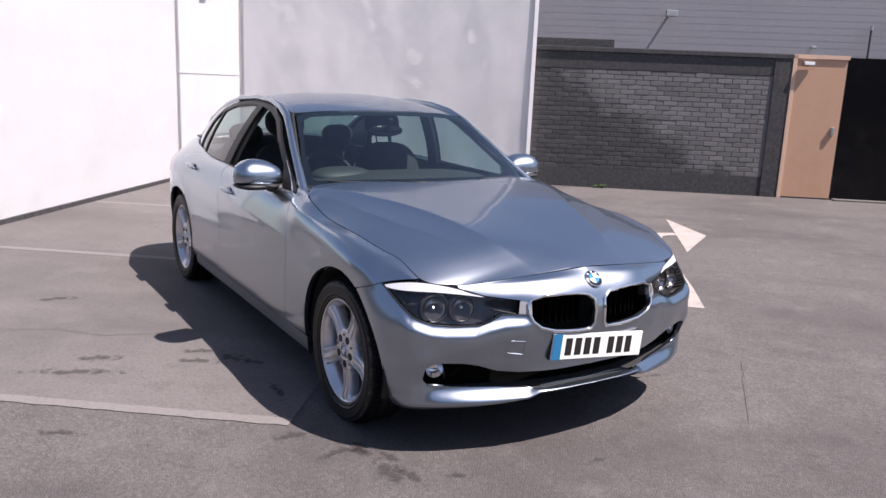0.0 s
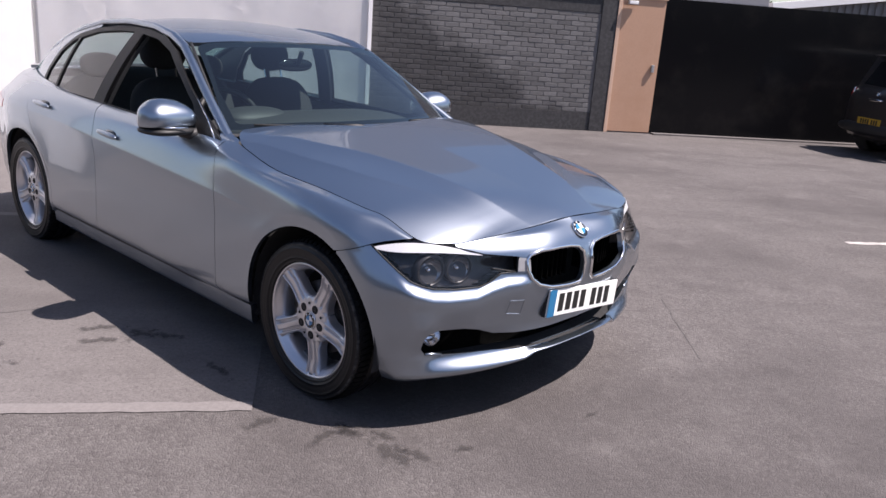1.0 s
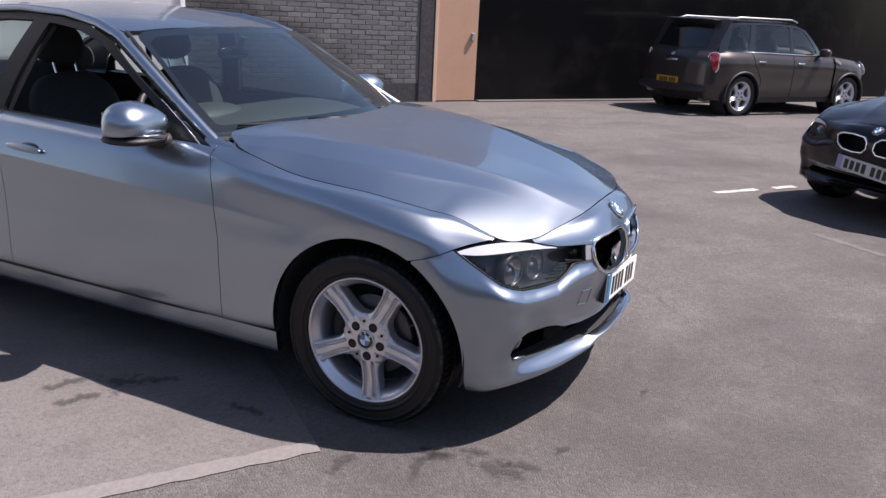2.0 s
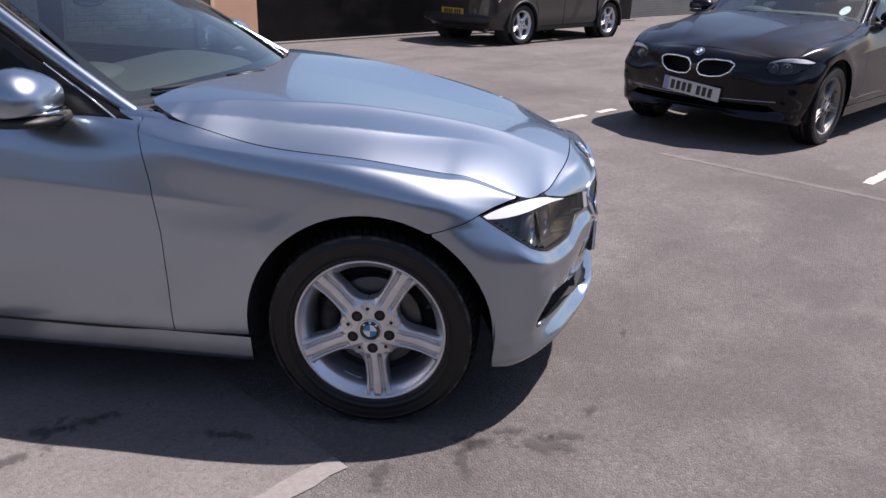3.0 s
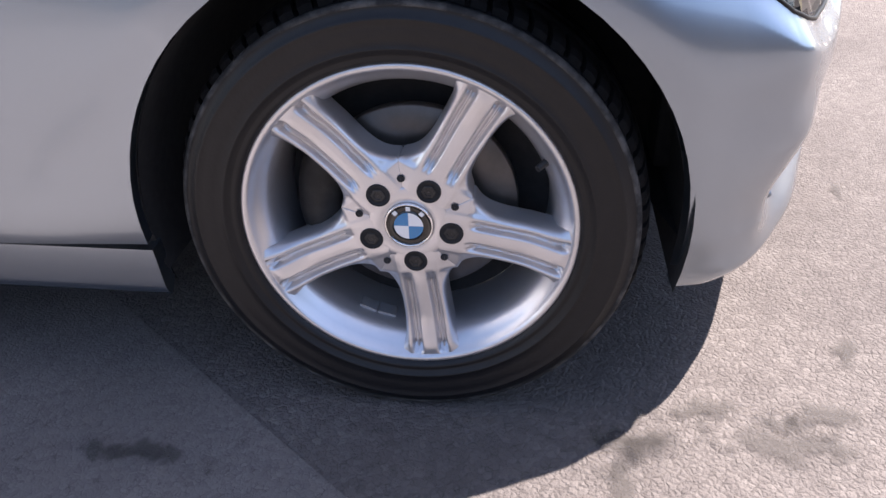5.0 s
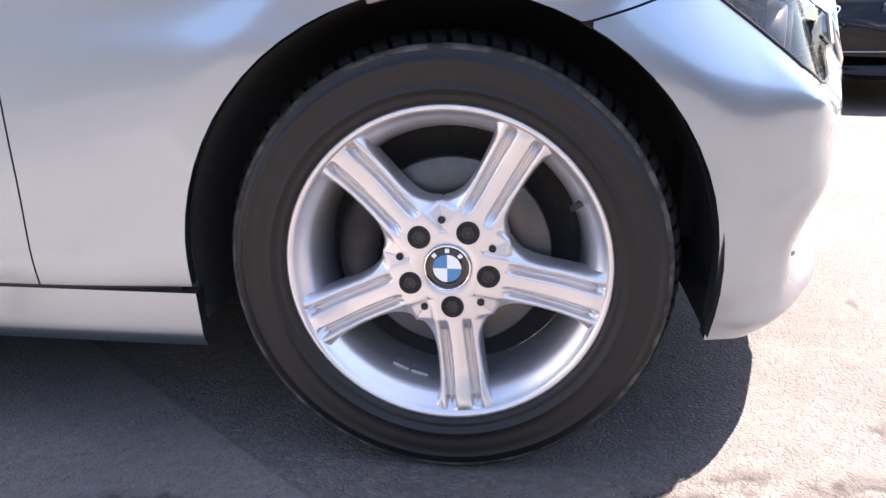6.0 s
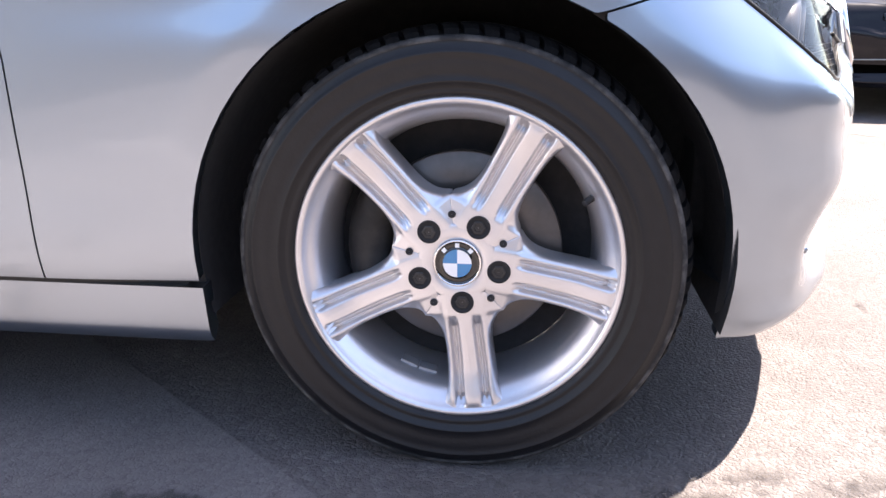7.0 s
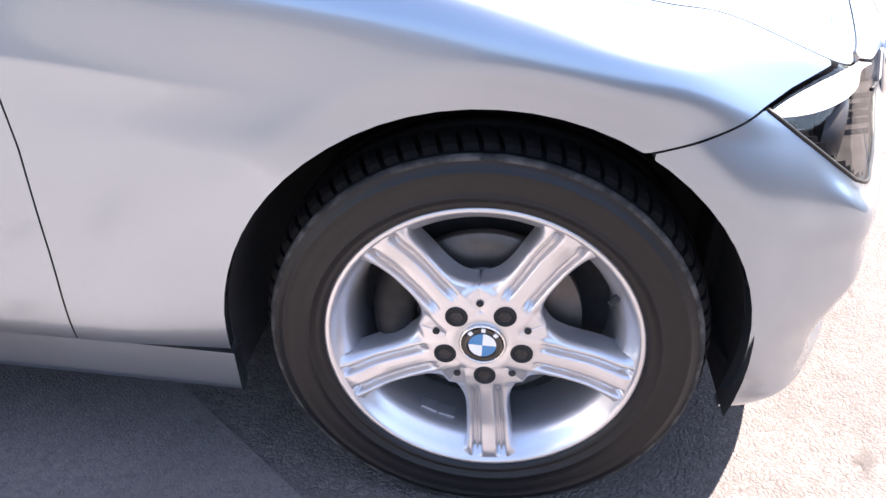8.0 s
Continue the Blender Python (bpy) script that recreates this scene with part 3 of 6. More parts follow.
def panel(name, surf, u0, u1, v0, v1, cell, cuts, mat, parent, label="", side=1, gap=0.0015, rim=0.012, offset=0.0, warp=None, mirror_axis=True):
    """A trimmed piece of a surface as one mesh part. cuts: (projection, outline, keep inside?). rim: depth of its turned-in edge."""
    nu, nv = max(2, int(round((u1 - u0) / cell))), max(2, int(round((v1 - v0) / cell)))
    U, V = np.meshgrid(np.linspace(u0, u1, nu + 1), np.linspace(v0, v1, nv + 1), indexing="ij")
    u, v = U.ravel().copy(), V.ravel().copy()
    P = surf(u, v)
    C = P.reshape(nu + 1, nv + 1, 3)
    centre = ((C[:-1, :-1] + C[1:, :-1] + C[1:, 1:] + C[:-1, 1:]) / 4).reshape(-1, 3)
    why = np.full(len(centre), -1)
    for k, (pr, poly, keep) in enumerate(cuts):
        ok = inside(poly, PROJECT[pr](centre)) == keep
        why[(why < 0) & ~ok] = k
    kept = (why < 0).reshape(nu, nv)
    why = why.reshape(nu, nv)
    ids = np.arange((nu + 1) * (nv + 1)).reshape(nu + 1, nv + 1)
    quads = np.stack([ids[:-1, :-1], ids[1:, :-1], ids[1:, 1:], ids[:-1, 1:]], 2)
    used = np.zeros(len(u), bool)
    used[quads[kept].ravel()] = True
    for rounds in range(2):
        for k, (pr, poly, keep) in enumerate(cuts):
            sel = np.zeros(len(u), bool)
            sel[quads[why == k].ravel()] = True
            sel &= used
            idx = np.nonzero(sel)[0]
            if not len(idx):
                continue
            q = PROJECT[pr](surf(u[idx], v[idx]))
            goal = nearest(poly, q, gap if keep else -gap)
            for _ in range(4):
                p0 = surf(u[idx], v[idx])
                q0 = PROJECT[pr](p0)
                e = 1e-4
                qa, qb = PROJECT[pr](surf(u[idx] + e, v[idx])), PROJECT[pr](surf(u[idx], v[idx] + e))
                a, b, r = (qa - q0) / e, (qb - q0) / e, goal - q0
                det = a[:, 0] * b[:, 1] - a[:, 1] * b[:, 0]
                det = np.where(np.abs(det) < 0.05, np.where(det < 0, -0.05, 0.05), det)
                su = (r[:, 0] * b[:, 1] - r[:, 1] * b[:, 0]) / det
                sv = (a[:, 0] * r[:, 1] - a[:, 1] * r[:, 0]) / det
                u[idx] = np.clip(u[idx] + np.clip(su, -cell, cell), u0, u1)
                v[idx] = np.clip(v[idx] + np.clip(sv, -cell, cell), v0, v1)
    P = surf(u, v)
    e = 3e-3
    tu = surf(np.minimum(u + e, u1), v) - surf(np.maximum(u - e, u0), v)
    tv = surf(u, np.minimum(v + e, v1)) - surf(u, np.maximum(v - e, v0))
    N = np.cross(tu, tv)
    N /= np.maximum(np.linalg.norm(N, axis=1), 1e-9)[:, None]
    core = P.copy()
    core[:, 0] = np.clip(core[:, 0], -3.2, 0.1)
    core[:, 1] *= 0.25
    core[:, 2] = 0.55
    if np.sum((N * (P - core)).sum(1)[used]) < 0:
        N = -N
    P = P + N * offset
    whole = quads[kept]
    long_ = np.max([np.linalg.norm(P[whole[:, k]] - P[whole[:, k - 1]], axis=1) for k in range(4)], axis=0)
    usual = np.median(long_) if len(long_) else 1.0
    faces = [tuple(int(i) for i in q) for q, d in zip(whole, long_) if d < 3.2 * usual]
    verts, norms = P, N
    # turned-in edge
    count = {}
    for f in faces:
        for a, b in zip(f, f[1:] + f[:1]):
            key = (min(a, b), max(a, b))
            count[key] = count.get(key, 0) + 1
    edge = [k for k, c in count.items() if c == 1]
    extra_v, extra_n, extra_f = [], [], []
    base = len(P)
    if rim:
        for a, b in edge:
            d = P[b] - P[a]
            nn = np.cross(d, N[a])
            ln = np.linalg.norm(nn)
            if ln < 1e-9:
                continue
            nn = nn / ln
            s = base + len(extra_v)
            extra_v += [P[a], P[b], P[b] - N[b] * rim, P[a] - N[a] * rim]
            extra_n += [nn] * 4
            extra_f.append((s, s + 1, s + 2, s + 3))
    if extra_v:
        verts, norms = np.concatenate([P, np.array(extra_v)]), np.concatenate([N, np.array(extra_n)])
    out = verts.copy()
    out[:, 1] *= -side
    norms = norms.copy()
    norms[:, 1] *= -side
    if warp is not None:
        out, norms = warp(out, norms)
    fixed = []
    for f in faces + extra_f:
        p0, p1, p2, p3 = (out[i] for i in f)
        fn = np.cross(p2 - p0, p3 - p1)
        fixed.append(f if fn @ (norms[f[0]] + norms[f[2]]) >= 0 else f[::-1])
    keep_ids = sorted({i for f in fixed for i in f})
    back = {o: i for i, o in enumerate(keep_ids)}
    me = bpy.data.meshes.new(name)
    me.from_pydata([tuple(out[i]) for i in keep_ids], [], [tuple(back[i] for i in f) for f in fixed])
    me.polygons.foreach_set("use_smooth", [True] * len(me.polygons))
    me.normals_split_custom_set_from_vertices([tuple(norms[i]) for i in keep_ids])
    if mat:
        me.materials.append(mat)
    ob = new(name, me)
    ob.parent = parent
    if label:
        ob["label"] = label
    return ob


def tube(path, radii, seg=12, closed=False, squash=None):
    """A round bar along points; radii: one number or one for each point; squash: (axis vector, factor)."""
    bm = bmesh.new()
    pts = [Vector(p) for p in path]
    n = len(pts)
    rr = radii if isinstance(radii, (list, tuple)) else [radii] * n
    rings = []
    up = None
    for i, p in enumerate(pts):
        a, b = pts[i - 1] if (i or closed) else p, pts[(i + 1) % n] if (i < n - 1 or closed) else p
        d = (b - a).normalized()
        if up is None:
            up = Vector((0, 0, 1)) if abs(d.z) < 0.9 else Vector((1, 0, 0))
        x = d.cross(up).normalized()
        y = x.cross(d).normalized()
        up = y
        ring = []
        for k in range(seg):
            t = 2 * math.pi * k / seg
            o = x * (rr[i] * math.cos(t)) + y * (rr[i] * math.sin(t))
            if squash:
                ax = Vector(squash[0])
                o -= ax * (o.dot(ax) * (1 - squash[1]))
            ring.append(bm.verts.new(p + o))
        rings.append(ring)
    for i in range(n if closed else n - 1):
        a, b = rings[i], rings[(i + 1) % n]
        for k in range(seg):
            bm.faces.new((a[k], a[(k + 1) % seg], b[(k + 1) % seg], b[k]))
    if not closed:
        bm.faces.new(rings[0][::-1])
        bm.faces.new(rings[-1])
    bmesh.ops.recalc_face_normals(bm, faces=bm.faces[:])
    return bm


def lathe(profile, seg=64, axis_y=True):
    """Turned shape round the y axis from (radius, y) points."""
    bm = bmesh.new()
    rings = []
    for r, y in profile:
        rings.append([bm.verts.new((r * math.cos(2 * math.pi * k / seg), y, r * math.sin(2 * math.pi * k / seg))) for k in range(seg)])
    for a, b in zip(rings[:-1], rings[1:]):
        for k in range(seg):
            bm.faces.new((a[k], a[(k + 1) % seg], b[(k + 1) % seg], b[k]))
    bmesh.ops.recalc_face_normals(bm, faces=bm.faces[:])
    return bm


def rounded(bm_pts, power=(2.6, 2.6, 2.6), nu=28, nv=18):
    """Superellipsoid of half sizes bm_pts."""
    a, b, c = bm_pts
    bm = bmesh.new()

    def sp(v, e):
        return math.copysign(abs(v) ** (2 / e), v)
    rows = []
    for j in range(1, nv):
        t = -math.pi / 2 + math.pi * j / nv
        rows.append([bm.verts.new((a * sp(math.cos(t), power[2]) * sp(math.cos(2 * math.pi * i / nu), power[0]), b * sp(math.cos(t), power[2]) * sp(math.sin(2 * math.pi * i / nu), power[1]), c * sp(math.sin(t), power[2]))) for i in range(nu)])
    lo, hi = bm.verts.new((0, 0, -c)), bm.verts.new((0, 0, c))
    for p, q in zip(rows[:-1], rows[1:]):
        for i in range(nu):
            bm.faces.new((p[i], p[(i + 1) % nu], q[(i + 1) % nu], q[i]))
    for i in range(nu):
        bm.faces.new((lo, rows[0][(i + 1) % nu], rows[0][i]))
        bm.faces.new((hi, rows[-1][i], rows[-1][(i + 1) % nu]))
    return bm


def moved(bm, m):
    bmesh.ops.transform(bm, matrix=m, verts=bm.verts[:])
    return bm


def joined(*bms):
    out = bms[0]
    for b in bms[1:]:
        me = bpy.data.meshes.new("tmp")
        b.to_mesh(me)
        b.free()
        out.from_mesh(me)
        bpy.data.meshes.remove(me)
    return out


# ---------------------------------------------------------------- car materials
def car_paint(name, color, metal=0.75, rough=0.3, spec=0.5, coat=1.0):
    m = material(name, color, rough, metal, coat=coat, spec=spec, specks=[(1400, tuple(min(1, c * 1.25) for c in color), 0.35)])
    return m


def flaked(m, fac, rough, flake):
    """Adds the broad glow of metal flakes under the lacquer."""
    n, l = m.node_tree.nodes, m.node_tree.links
    p = n["Principled BSDF"]
    q = n.new("ShaderNodeBsdfGlossy")
    q.distribution = "BECKMANN"
    q.inputs["Roughness"].default_value = rough
    q.inputs["Color"].default_value = (*flake, 1)
    p.inputs["Coat Roughness"].default_value = 0.02
    x = n.new("ShaderNodeMixShader")
    x.inputs[0].default_value = fac
    l.new(p.outputs[0], x.inputs[1])
    l.new(q.outputs[0], x.inputs[2])
    l.new(x.outputs[0], n["Material Output"].inputs[0])
    return m


SILVERBLUE = flaked(car_paint("silver_blue_metallic_paint", (0.220, 0.268, 0.322), 0.93, 0.23), 0.23, 0.45, (0.62, 0.675, 0.755))
PITBLACK = material("matt_black_mesh", (0.003, 0.003, 0.003), 1.0, grain=[(120, (0.006, 0.006, 0.006), 0.6)], spec=0.0)
TRIMBLACK = material("satin_black_trim", (0.008, 0.008, 0.009), 0.4, grain=[(60, (0.013, 0.013, 0.014), 0.5)], spec=0.2)
BLACKPAINT = car_paint("black_metallic_paint", (0.004, 0.004, 0.007), 0.0, 0.25, 0.1, 0.45)
BROWNPAINT = car_paint("dark_brown_metallic_paint", (0.045, 0.038, 0.035), 0.4, 0.4, 0.2, 0.7)
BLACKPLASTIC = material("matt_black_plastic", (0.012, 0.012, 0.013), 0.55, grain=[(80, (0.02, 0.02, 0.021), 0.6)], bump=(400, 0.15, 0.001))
GLOSSBLACK = material("gloss_black_trim", (0.008, 0.008, 0.009), 0.12, coat=0.5)
LINER = material("black_felt_liner", (0.017, 0.017, 0.018), 0.95, grain=[(60, (0.028, 0.0275, 0.029), 0.6)])
CHROME = material("chrome", (0.85, 0.85, 0.86), 0.08, 1.0)
ALLOY = material("silver_lacquered_alloy", (0.64, 0.635, 0.66), 0.30, 0.78, coat=0.35, specks=[(1800, (0.70, 0.70, 0.72), 0.3)], stain=[(14, (0.52, 0.515, 0.52), 0.3)])
RUBBER = material("tyre_rubber", (0.0048, 0.0048, 0.0062), 0.46, grain=[(50, (0.0068, 0.0067, 0.0082), 0.6)], stain=[(7, (0.0105, 0.0102, 0.0110), 0.4)], spec=0.38, bump=(160, 0.25, 0.002))
# tread toned below the sidewall rubber for the shade inside the arch
TREADRUBBER = material("shaded_tread_rubber", (0.0042, 0.0040, 0.0044), 0.8, grain=[(60, (0.007, 0.0067, 0.007), 0.6)], spec=0.15)
DUSTYRUBBER = material("scuffed_tyre_rubber", (0.020, 0.0195, 0.020), 0.75, grain=[(38, (0.095, 0.090, 0.086), 0.8)], stain=[(9, (0.012, 0.012, 0.012), 0.8)], spec=0.3, bump=(120, 0.5, 0.003))
BOLTSTEEL = material("dark_bolt_steel", (0.035, 0.035, 0.037), 0.4, 0.6, grain=[(60, (0.055, 0.055, 0.057), 0.5)])
BROW = material("pale_lamp_insert", (0.66, 0.66, 0.68), 0.3, 0.1)
DISCSTEEL = material("brake_disc_steel", (0.125, 0.115, 0.111), 0.42, 0.7, grain=[(30, (0.09, 0.084, 0.08), 0.6)])
DULLALLOY = material("dusty_grey_alloy", (0.22, 0.215, 0.21), 0.5, 0.6, stain=[(9, (0.12, 0.11, 0.10), 0.6)])
CASTIRON = material("dark_caliper_iron", (0.0110, 0.0105, 0.0105), 0.6, 0.3, grain=[(30, (0.04, 0.037, 0.034), 0.6)])
LAMPDARK = material("dark_lamp_housing", (0.028, 0.026, 0.027), 0.35, 0.3, grain=[(40, (0.055, 0.052, 0.053), 0.5)])
REFLECTOR = material("bright_lamp_reflector", (0.36, 0.35, 0.36), 0.22, 1.0)
FOGLENS = material("clear_fog_lamp_glass", (0.8, 0.8, 0.82), 0.12, 1.0)
REDLENS = material("red_lamp_lens", (0.45, 0.01, 0.012), 0.1, coat=1.0)
PLATEWHITE = material("white_reflective_plate", (0.82, 0.82, 0.80), 0.4, grain=[(60, (0.78, 0.78, 0.76), 0.5)])
PLATEYELLOW = material("yellow_reflective_plate", (0.40, 0.24, 0.02), 0.5, grain=[(60, (0.34, 0.20, 0.015), 0.5)])
# white plate standing in shade, its dimness put in the base colour
PLATEGREY = material("shaded_white_plate", (0.48, 0.48, 0.47), 0.5, grain=[(40, (0.42, 0.42, 0.41), 0.5)])
PLATEPALE = material("faded_lilac_band", (0.26, 0.25, 0.42), 0.5)
PLATEBLUE = material("blue_plate_band", (0.012, 0.14, 0.30), 0.4)
INK = material("black_plate_ink", (0.01, 0.01, 0.01), 0.5)
BLUE = material("blue_enamel", (0.02, 0.20, 0.42), 0.2, coat=0.6)
WHITE = material("white_enamel", (0.8, 0.8, 0.8), 0.25, coat=0.6)
FABRIC = material("dark_seat_fabric", (0.02, 0.02, 0.022), 0.85, grain=[(140, (0.035, 0.035, 0.037), 0.6)], bump=(300, 0.3, 0.002))
DASH = material("dark_grey_dashboard", (0.022, 0.023, 0.025), 0.6, grain=[(200, (0.05, 0.05, 0.053), 0.5)], bump=(500, 0.25, 0.001))
HEADLINER = material("pale_headliner", (0.45, 0.44, 0.42), 0.9, grain=[(90, (0.40, 0.39, 0.37), 0.5)])
LABELGREY = material("grey_weight_strip", (0.35, 0.35, 0.36), 0.5, 0.5)
SCREEN = glass("tinted_windscreen", (0.44, 0.60, 0.58), 0.09)
SIDEGLASS = glass("clear_side_glass", (0.85, 0.89, 0.88), 0.06)
LENS = glass("clear_lamp_lens", (0.95, 0.96, 0.97), 0.045, 0.4)


# ---------------------------------------------------------------- the saloon: x forward from the front axle, right side y < 0
# feature lines, nose to tail: (x, w, z)
LIP = [(.69, 0, .248), (.685, .24, .245), (.635, .45, .20), (.55, .64, .187), (.445, .77, .18), (.375, .80, .18), (.19, .83, .18), (0, .845, .18), (-.38, .85, .18), (-.56, .855, .18),
       (-.70, .857, .18), (-1.2, .858, .182), (-1.9, .858, .185), (-2.45, .86, .19), (-2.81, .86, .19), (-3.2, .85, .20), (-3.55, .78, .22), (-3.74, .6, .24), (-3.8, .35, .25), (-3.82, 0, .25)]
LEDGE = [(.752, 0, .262), (.748, .24, .258), (.712, .45, .238), (.614, .65, .235), (.487, .795, .232), (.383, .825, .23), (.19, .855, .235), (0, .868, .235), (-.38, .87, .235), (-.56, .882, .235),
         (-.70, .885, .235), (-1.2, .886, .235), (-1.9, .886, .235), (-2.45, .886, .24), (-2.81, .885, .245), (-3.2, .87, .255), (-3.57, .80, .275), (-3.77, .63, .29), (-3.84, .37, .30), (-3.86, 0, .30)]
LOWER = [(.712, 0, .282), (.708, .24, .282), (.672, .45, .288), (.58, .65, .292), (.467, .79, .292), (.386, .842, .292), (.19, .872, .29), (0, .886, .29), (-.38, .888, .287), (-.56, .90, .29),
         (-.70, .902, .29), (-1.2, .903, .29), (-1.9, .903, .29), (-2.45, .903, .29), (-2.81, .90, .30), (-3.2, .885, .31), (-3.58, .82, .33), (-3.79, .66, .34), (-3.87, .38, .35), (-3.89, 0, .35)]
BULGE = [(.722, 0, .41), (.72, .25, .41), (.692, .45, .41), (.605, .65, .415), (.49, .80, .42), (.385, .865, .425), (.19, .893, .43), (0, .902, .43), (-.38, .902, .43), (-.56, .906, .43),
         (-.70, .907, .43), (-1.2, .907, .43), (-1.9, .907, .43), (-2.45, .907, .43), (-2.81, .91, .44), (-3.2, .90, .45), (-3.6, .84, .46), (-3.82, .69, .47), (-3.9, .4, .48), (-3.92, 0, .48)]
WAIST = [(.735, 0, .525), (.738, .25, .525), (.70, .45, .53), (.607, .65, .535), (.50, .80, .55), (.378, .868, .565), (.19, .898, .58), (0, .908, .60), (-.38, .903, .60), (-.56, .901, .60),
         (-.70, .90, .60), (-1.2, .898, .605), (-1.9, .898, .61), (-2.45, .902, .62), (-2.81, .91, .63), (-3.2, .902, .63), (-3.6, .84, .63), (-3.82, .69, .64), (-3.9, .4, .64), (-3.92, 0, .64)]
CREASE = [(.732, 0, .63), (.737, .25, .63), (.675, .43, .63), (.577, .62, .63), (.485, .768, .64), (.345, .848, .665), (.19, .884, .68), (0, .895, .69), (-.38, .891, .702), (-.56, .889, .716),
          (-.70, .889, .728), (-1.2, .888, .757), (-1.9, .886, .790), (-2.45, .890, .818), (-2.81, .896, .83), (-3.2, .885, .835), (-3.6, .82, .83), (-3.79, .67, .83), (-3.86, .4, .83), (-3.88, 0, .83)]
SHOULDER = [(.69, 0, .705), (.695, .25, .70), (.645, .42, .685), (.547, .61, .684), (.463, .745, .703), (.305, .826, .730), (.19, .858, .750), (0, .853, .771), (-.38, .850, .795), (-.56, .849, .818),
            (-.70, .854, .833), (-1.2, .853, .858), (-1.9, .849, .885), (-2.45, .850, .902), (-2.81, .852, .908), (-3.2, .835, .905), (-3.55, .775, .90), (-3.73, .64, .93), (-3.8, .38, .93), (-3.82, 0, .93)]
ROLL = [(.655, 0, .735), (.655, .25, .732), (.605, .42, .715), (.532, .605, .700), (.452, .733, .727), (.295, .786, .768), (.19, .812, .786), (0, .813, .817), (-.38, .815, .854), (-.56, .814, .884),
        (-.70, .822, .898), (-1.2, .827, .904), (-1.9, .822, .929), (-2.45, .813, .946), (-2.81, .792, .956), (-3.2, .752, .970), (-3.5, .69, .975), (-3.67, .6, .99), (-3.74, .36, .99), (-3.76, 0, .99)]
EDGE = [(.752, 0, .262), (.748, .24, .258), (.712, .45, .238), (.614, .65, .235), (.487, .795, .232), (.383, .825, .23), (.19, .855, .235), (0, .868, .235), (-.38, .87, .235), (-.56, .882, .235),
         (-.70, .885, .235), (-1.2, .886, .235), (-1.9, .886, .235), (-2.45, .886, .24), (-2.81, .885, .245), (-3.2, .87, .255), (-3.57, .80, .275), (-3.77, .63, .29), (-3.84, .37, .30), (-3.86, 0, .30)]
LOWER = [(.712, 0, .282), (.708, .24, .282), (.672, .45, .288), (.58, .65, .292), (.467, .79, .292), (.386, .842, .292), (.19, .872, .29), (0, .886, .29), (-.38, .888, .287), (-.56, .90, .29),
         (-.70, .902, .29), (-1.2, .903, .29), (-1.9, .903, .29), (-2.45, .903, .29), (-2.81, .90, .30), (-3.2, .885, .31), (-3.58, .82, .33), (-3.79, .66, .34), (-3.87, .38, .35), (-3.89, 0, .35)]
BULGE = [(.722, 0, .41), (.72, .25, .41), (.692, .45, .41), (.605, .65, .415), (.49, .80, .42), (.385, .865, .425), (.19, .893, .43), (0, .902, .43), (-.38, .902, .43), (-.56, .906, .43),
         (-.70, .907, .43), (-1.2, .907, .43), (-1.9, .907, .43), (-2.45, .907, .43), (-2.81, .91, .44), (-3.2, .90, .45), (-3.6, .84, .46), (-3.82, .69, .47), (-3.9, .4, .48), (-3.92, 0, .48)]
WAIST = [(.735, 0, .525), (.738, .25, .525), (.70, .45, .53), (.607, .65, .535), (.50, .80, .55), (.378, .868, .565), (.19, .898, .58), (0, .908, .60), (-.38, .903, .60), (-.56, .901, .60),
         (-.70, .90, .60), (-1.2, .898, .605), (-1.9, .898, .61), (-2.45, .902, .62), (-2.81, .91, .63), (-3.2, .902, .63), (-3.6, .84, .63), (-3.82, .69, .64), (-3.9, .4, .64), (-3.92, 0, .64)]
CREASE = [(.732, 0, .63), (.737, .25, .63), (.675, .43, .63), (.577, .62, .63), (.485, .768, .64), (.345, .848, .665), (.19, .884, .68), (0, .895, .69), (-.38, .891, .702), (-.56, .889, .716),
          (-.70, .889, .728), (-1.2, .888, .757), (-1.9, .886, .790), (-2.45, .890, .818), (-2.81, .896, .83), (-3.2, .885, .835), (-3.6, .82, .83), (-3.79, .67, .83), (-3.86, .4, .83), (-3.88, 0, .83)]
SHOULDER = [(.69, 0, .705), (.695, .25, .70), (.645, .42, .685), (.547, .61, .684), (.463, .745, .703), (.305, .830, .732), (.19, .873, .760), (0, .886, .793), (-.38, .881, .823), (-.56, .875, .845),
            (-.70, .861, .857), (-1.2, .857, .88), (-1.9, .852, .905), (-2.45, .856, .916), (-2.81, .857, .912), (-3.2, .835, .905), (-3.55, .775, .90), (-3.73, .64, .93), (-3.8, .38, .93), (-3.82, 0, .93)]
ROLL = [(.655, 0, .735), (.655, .25, .732), (.605, .42, .715), (.532, .605, .700), (.452, .733, .727), (.295, .792, .774), (.19, .826, .800), (0, .850, .829), (-.38, .857, .857), (-.56, .852, .879),
        (-.70, .828, .907), (-1.2, .832, .912), (-1.9, .827, .936), (-2.45, .818, .952), (-2.81, .795, .962), (-3.2, .752, .970), (-3.5, .69, .975), (-3.67, .6, .99), (-3.74, .36, .99), (-3.76, 0, .99)]
EDGE = [(.62, 0), (.605, .25), (.568, .43), (.517, .60), (.444, .722), (.29, .745), (.19, .765), (0, .785), (-.38, .80), (-.56, .795)]
BELT = [(-.665, .775, .932), (-1.2, .80, .932), (-1.9, .79, .952), (-2.45, .768, .968), (-2.81, .728, .985), (-3.2, .672, 1.004), (-3.45, .60, 1.02), (-3.6, .48, 1.02), (-3.66, .3, 1.02), (-3.68, 0, 1.02)]


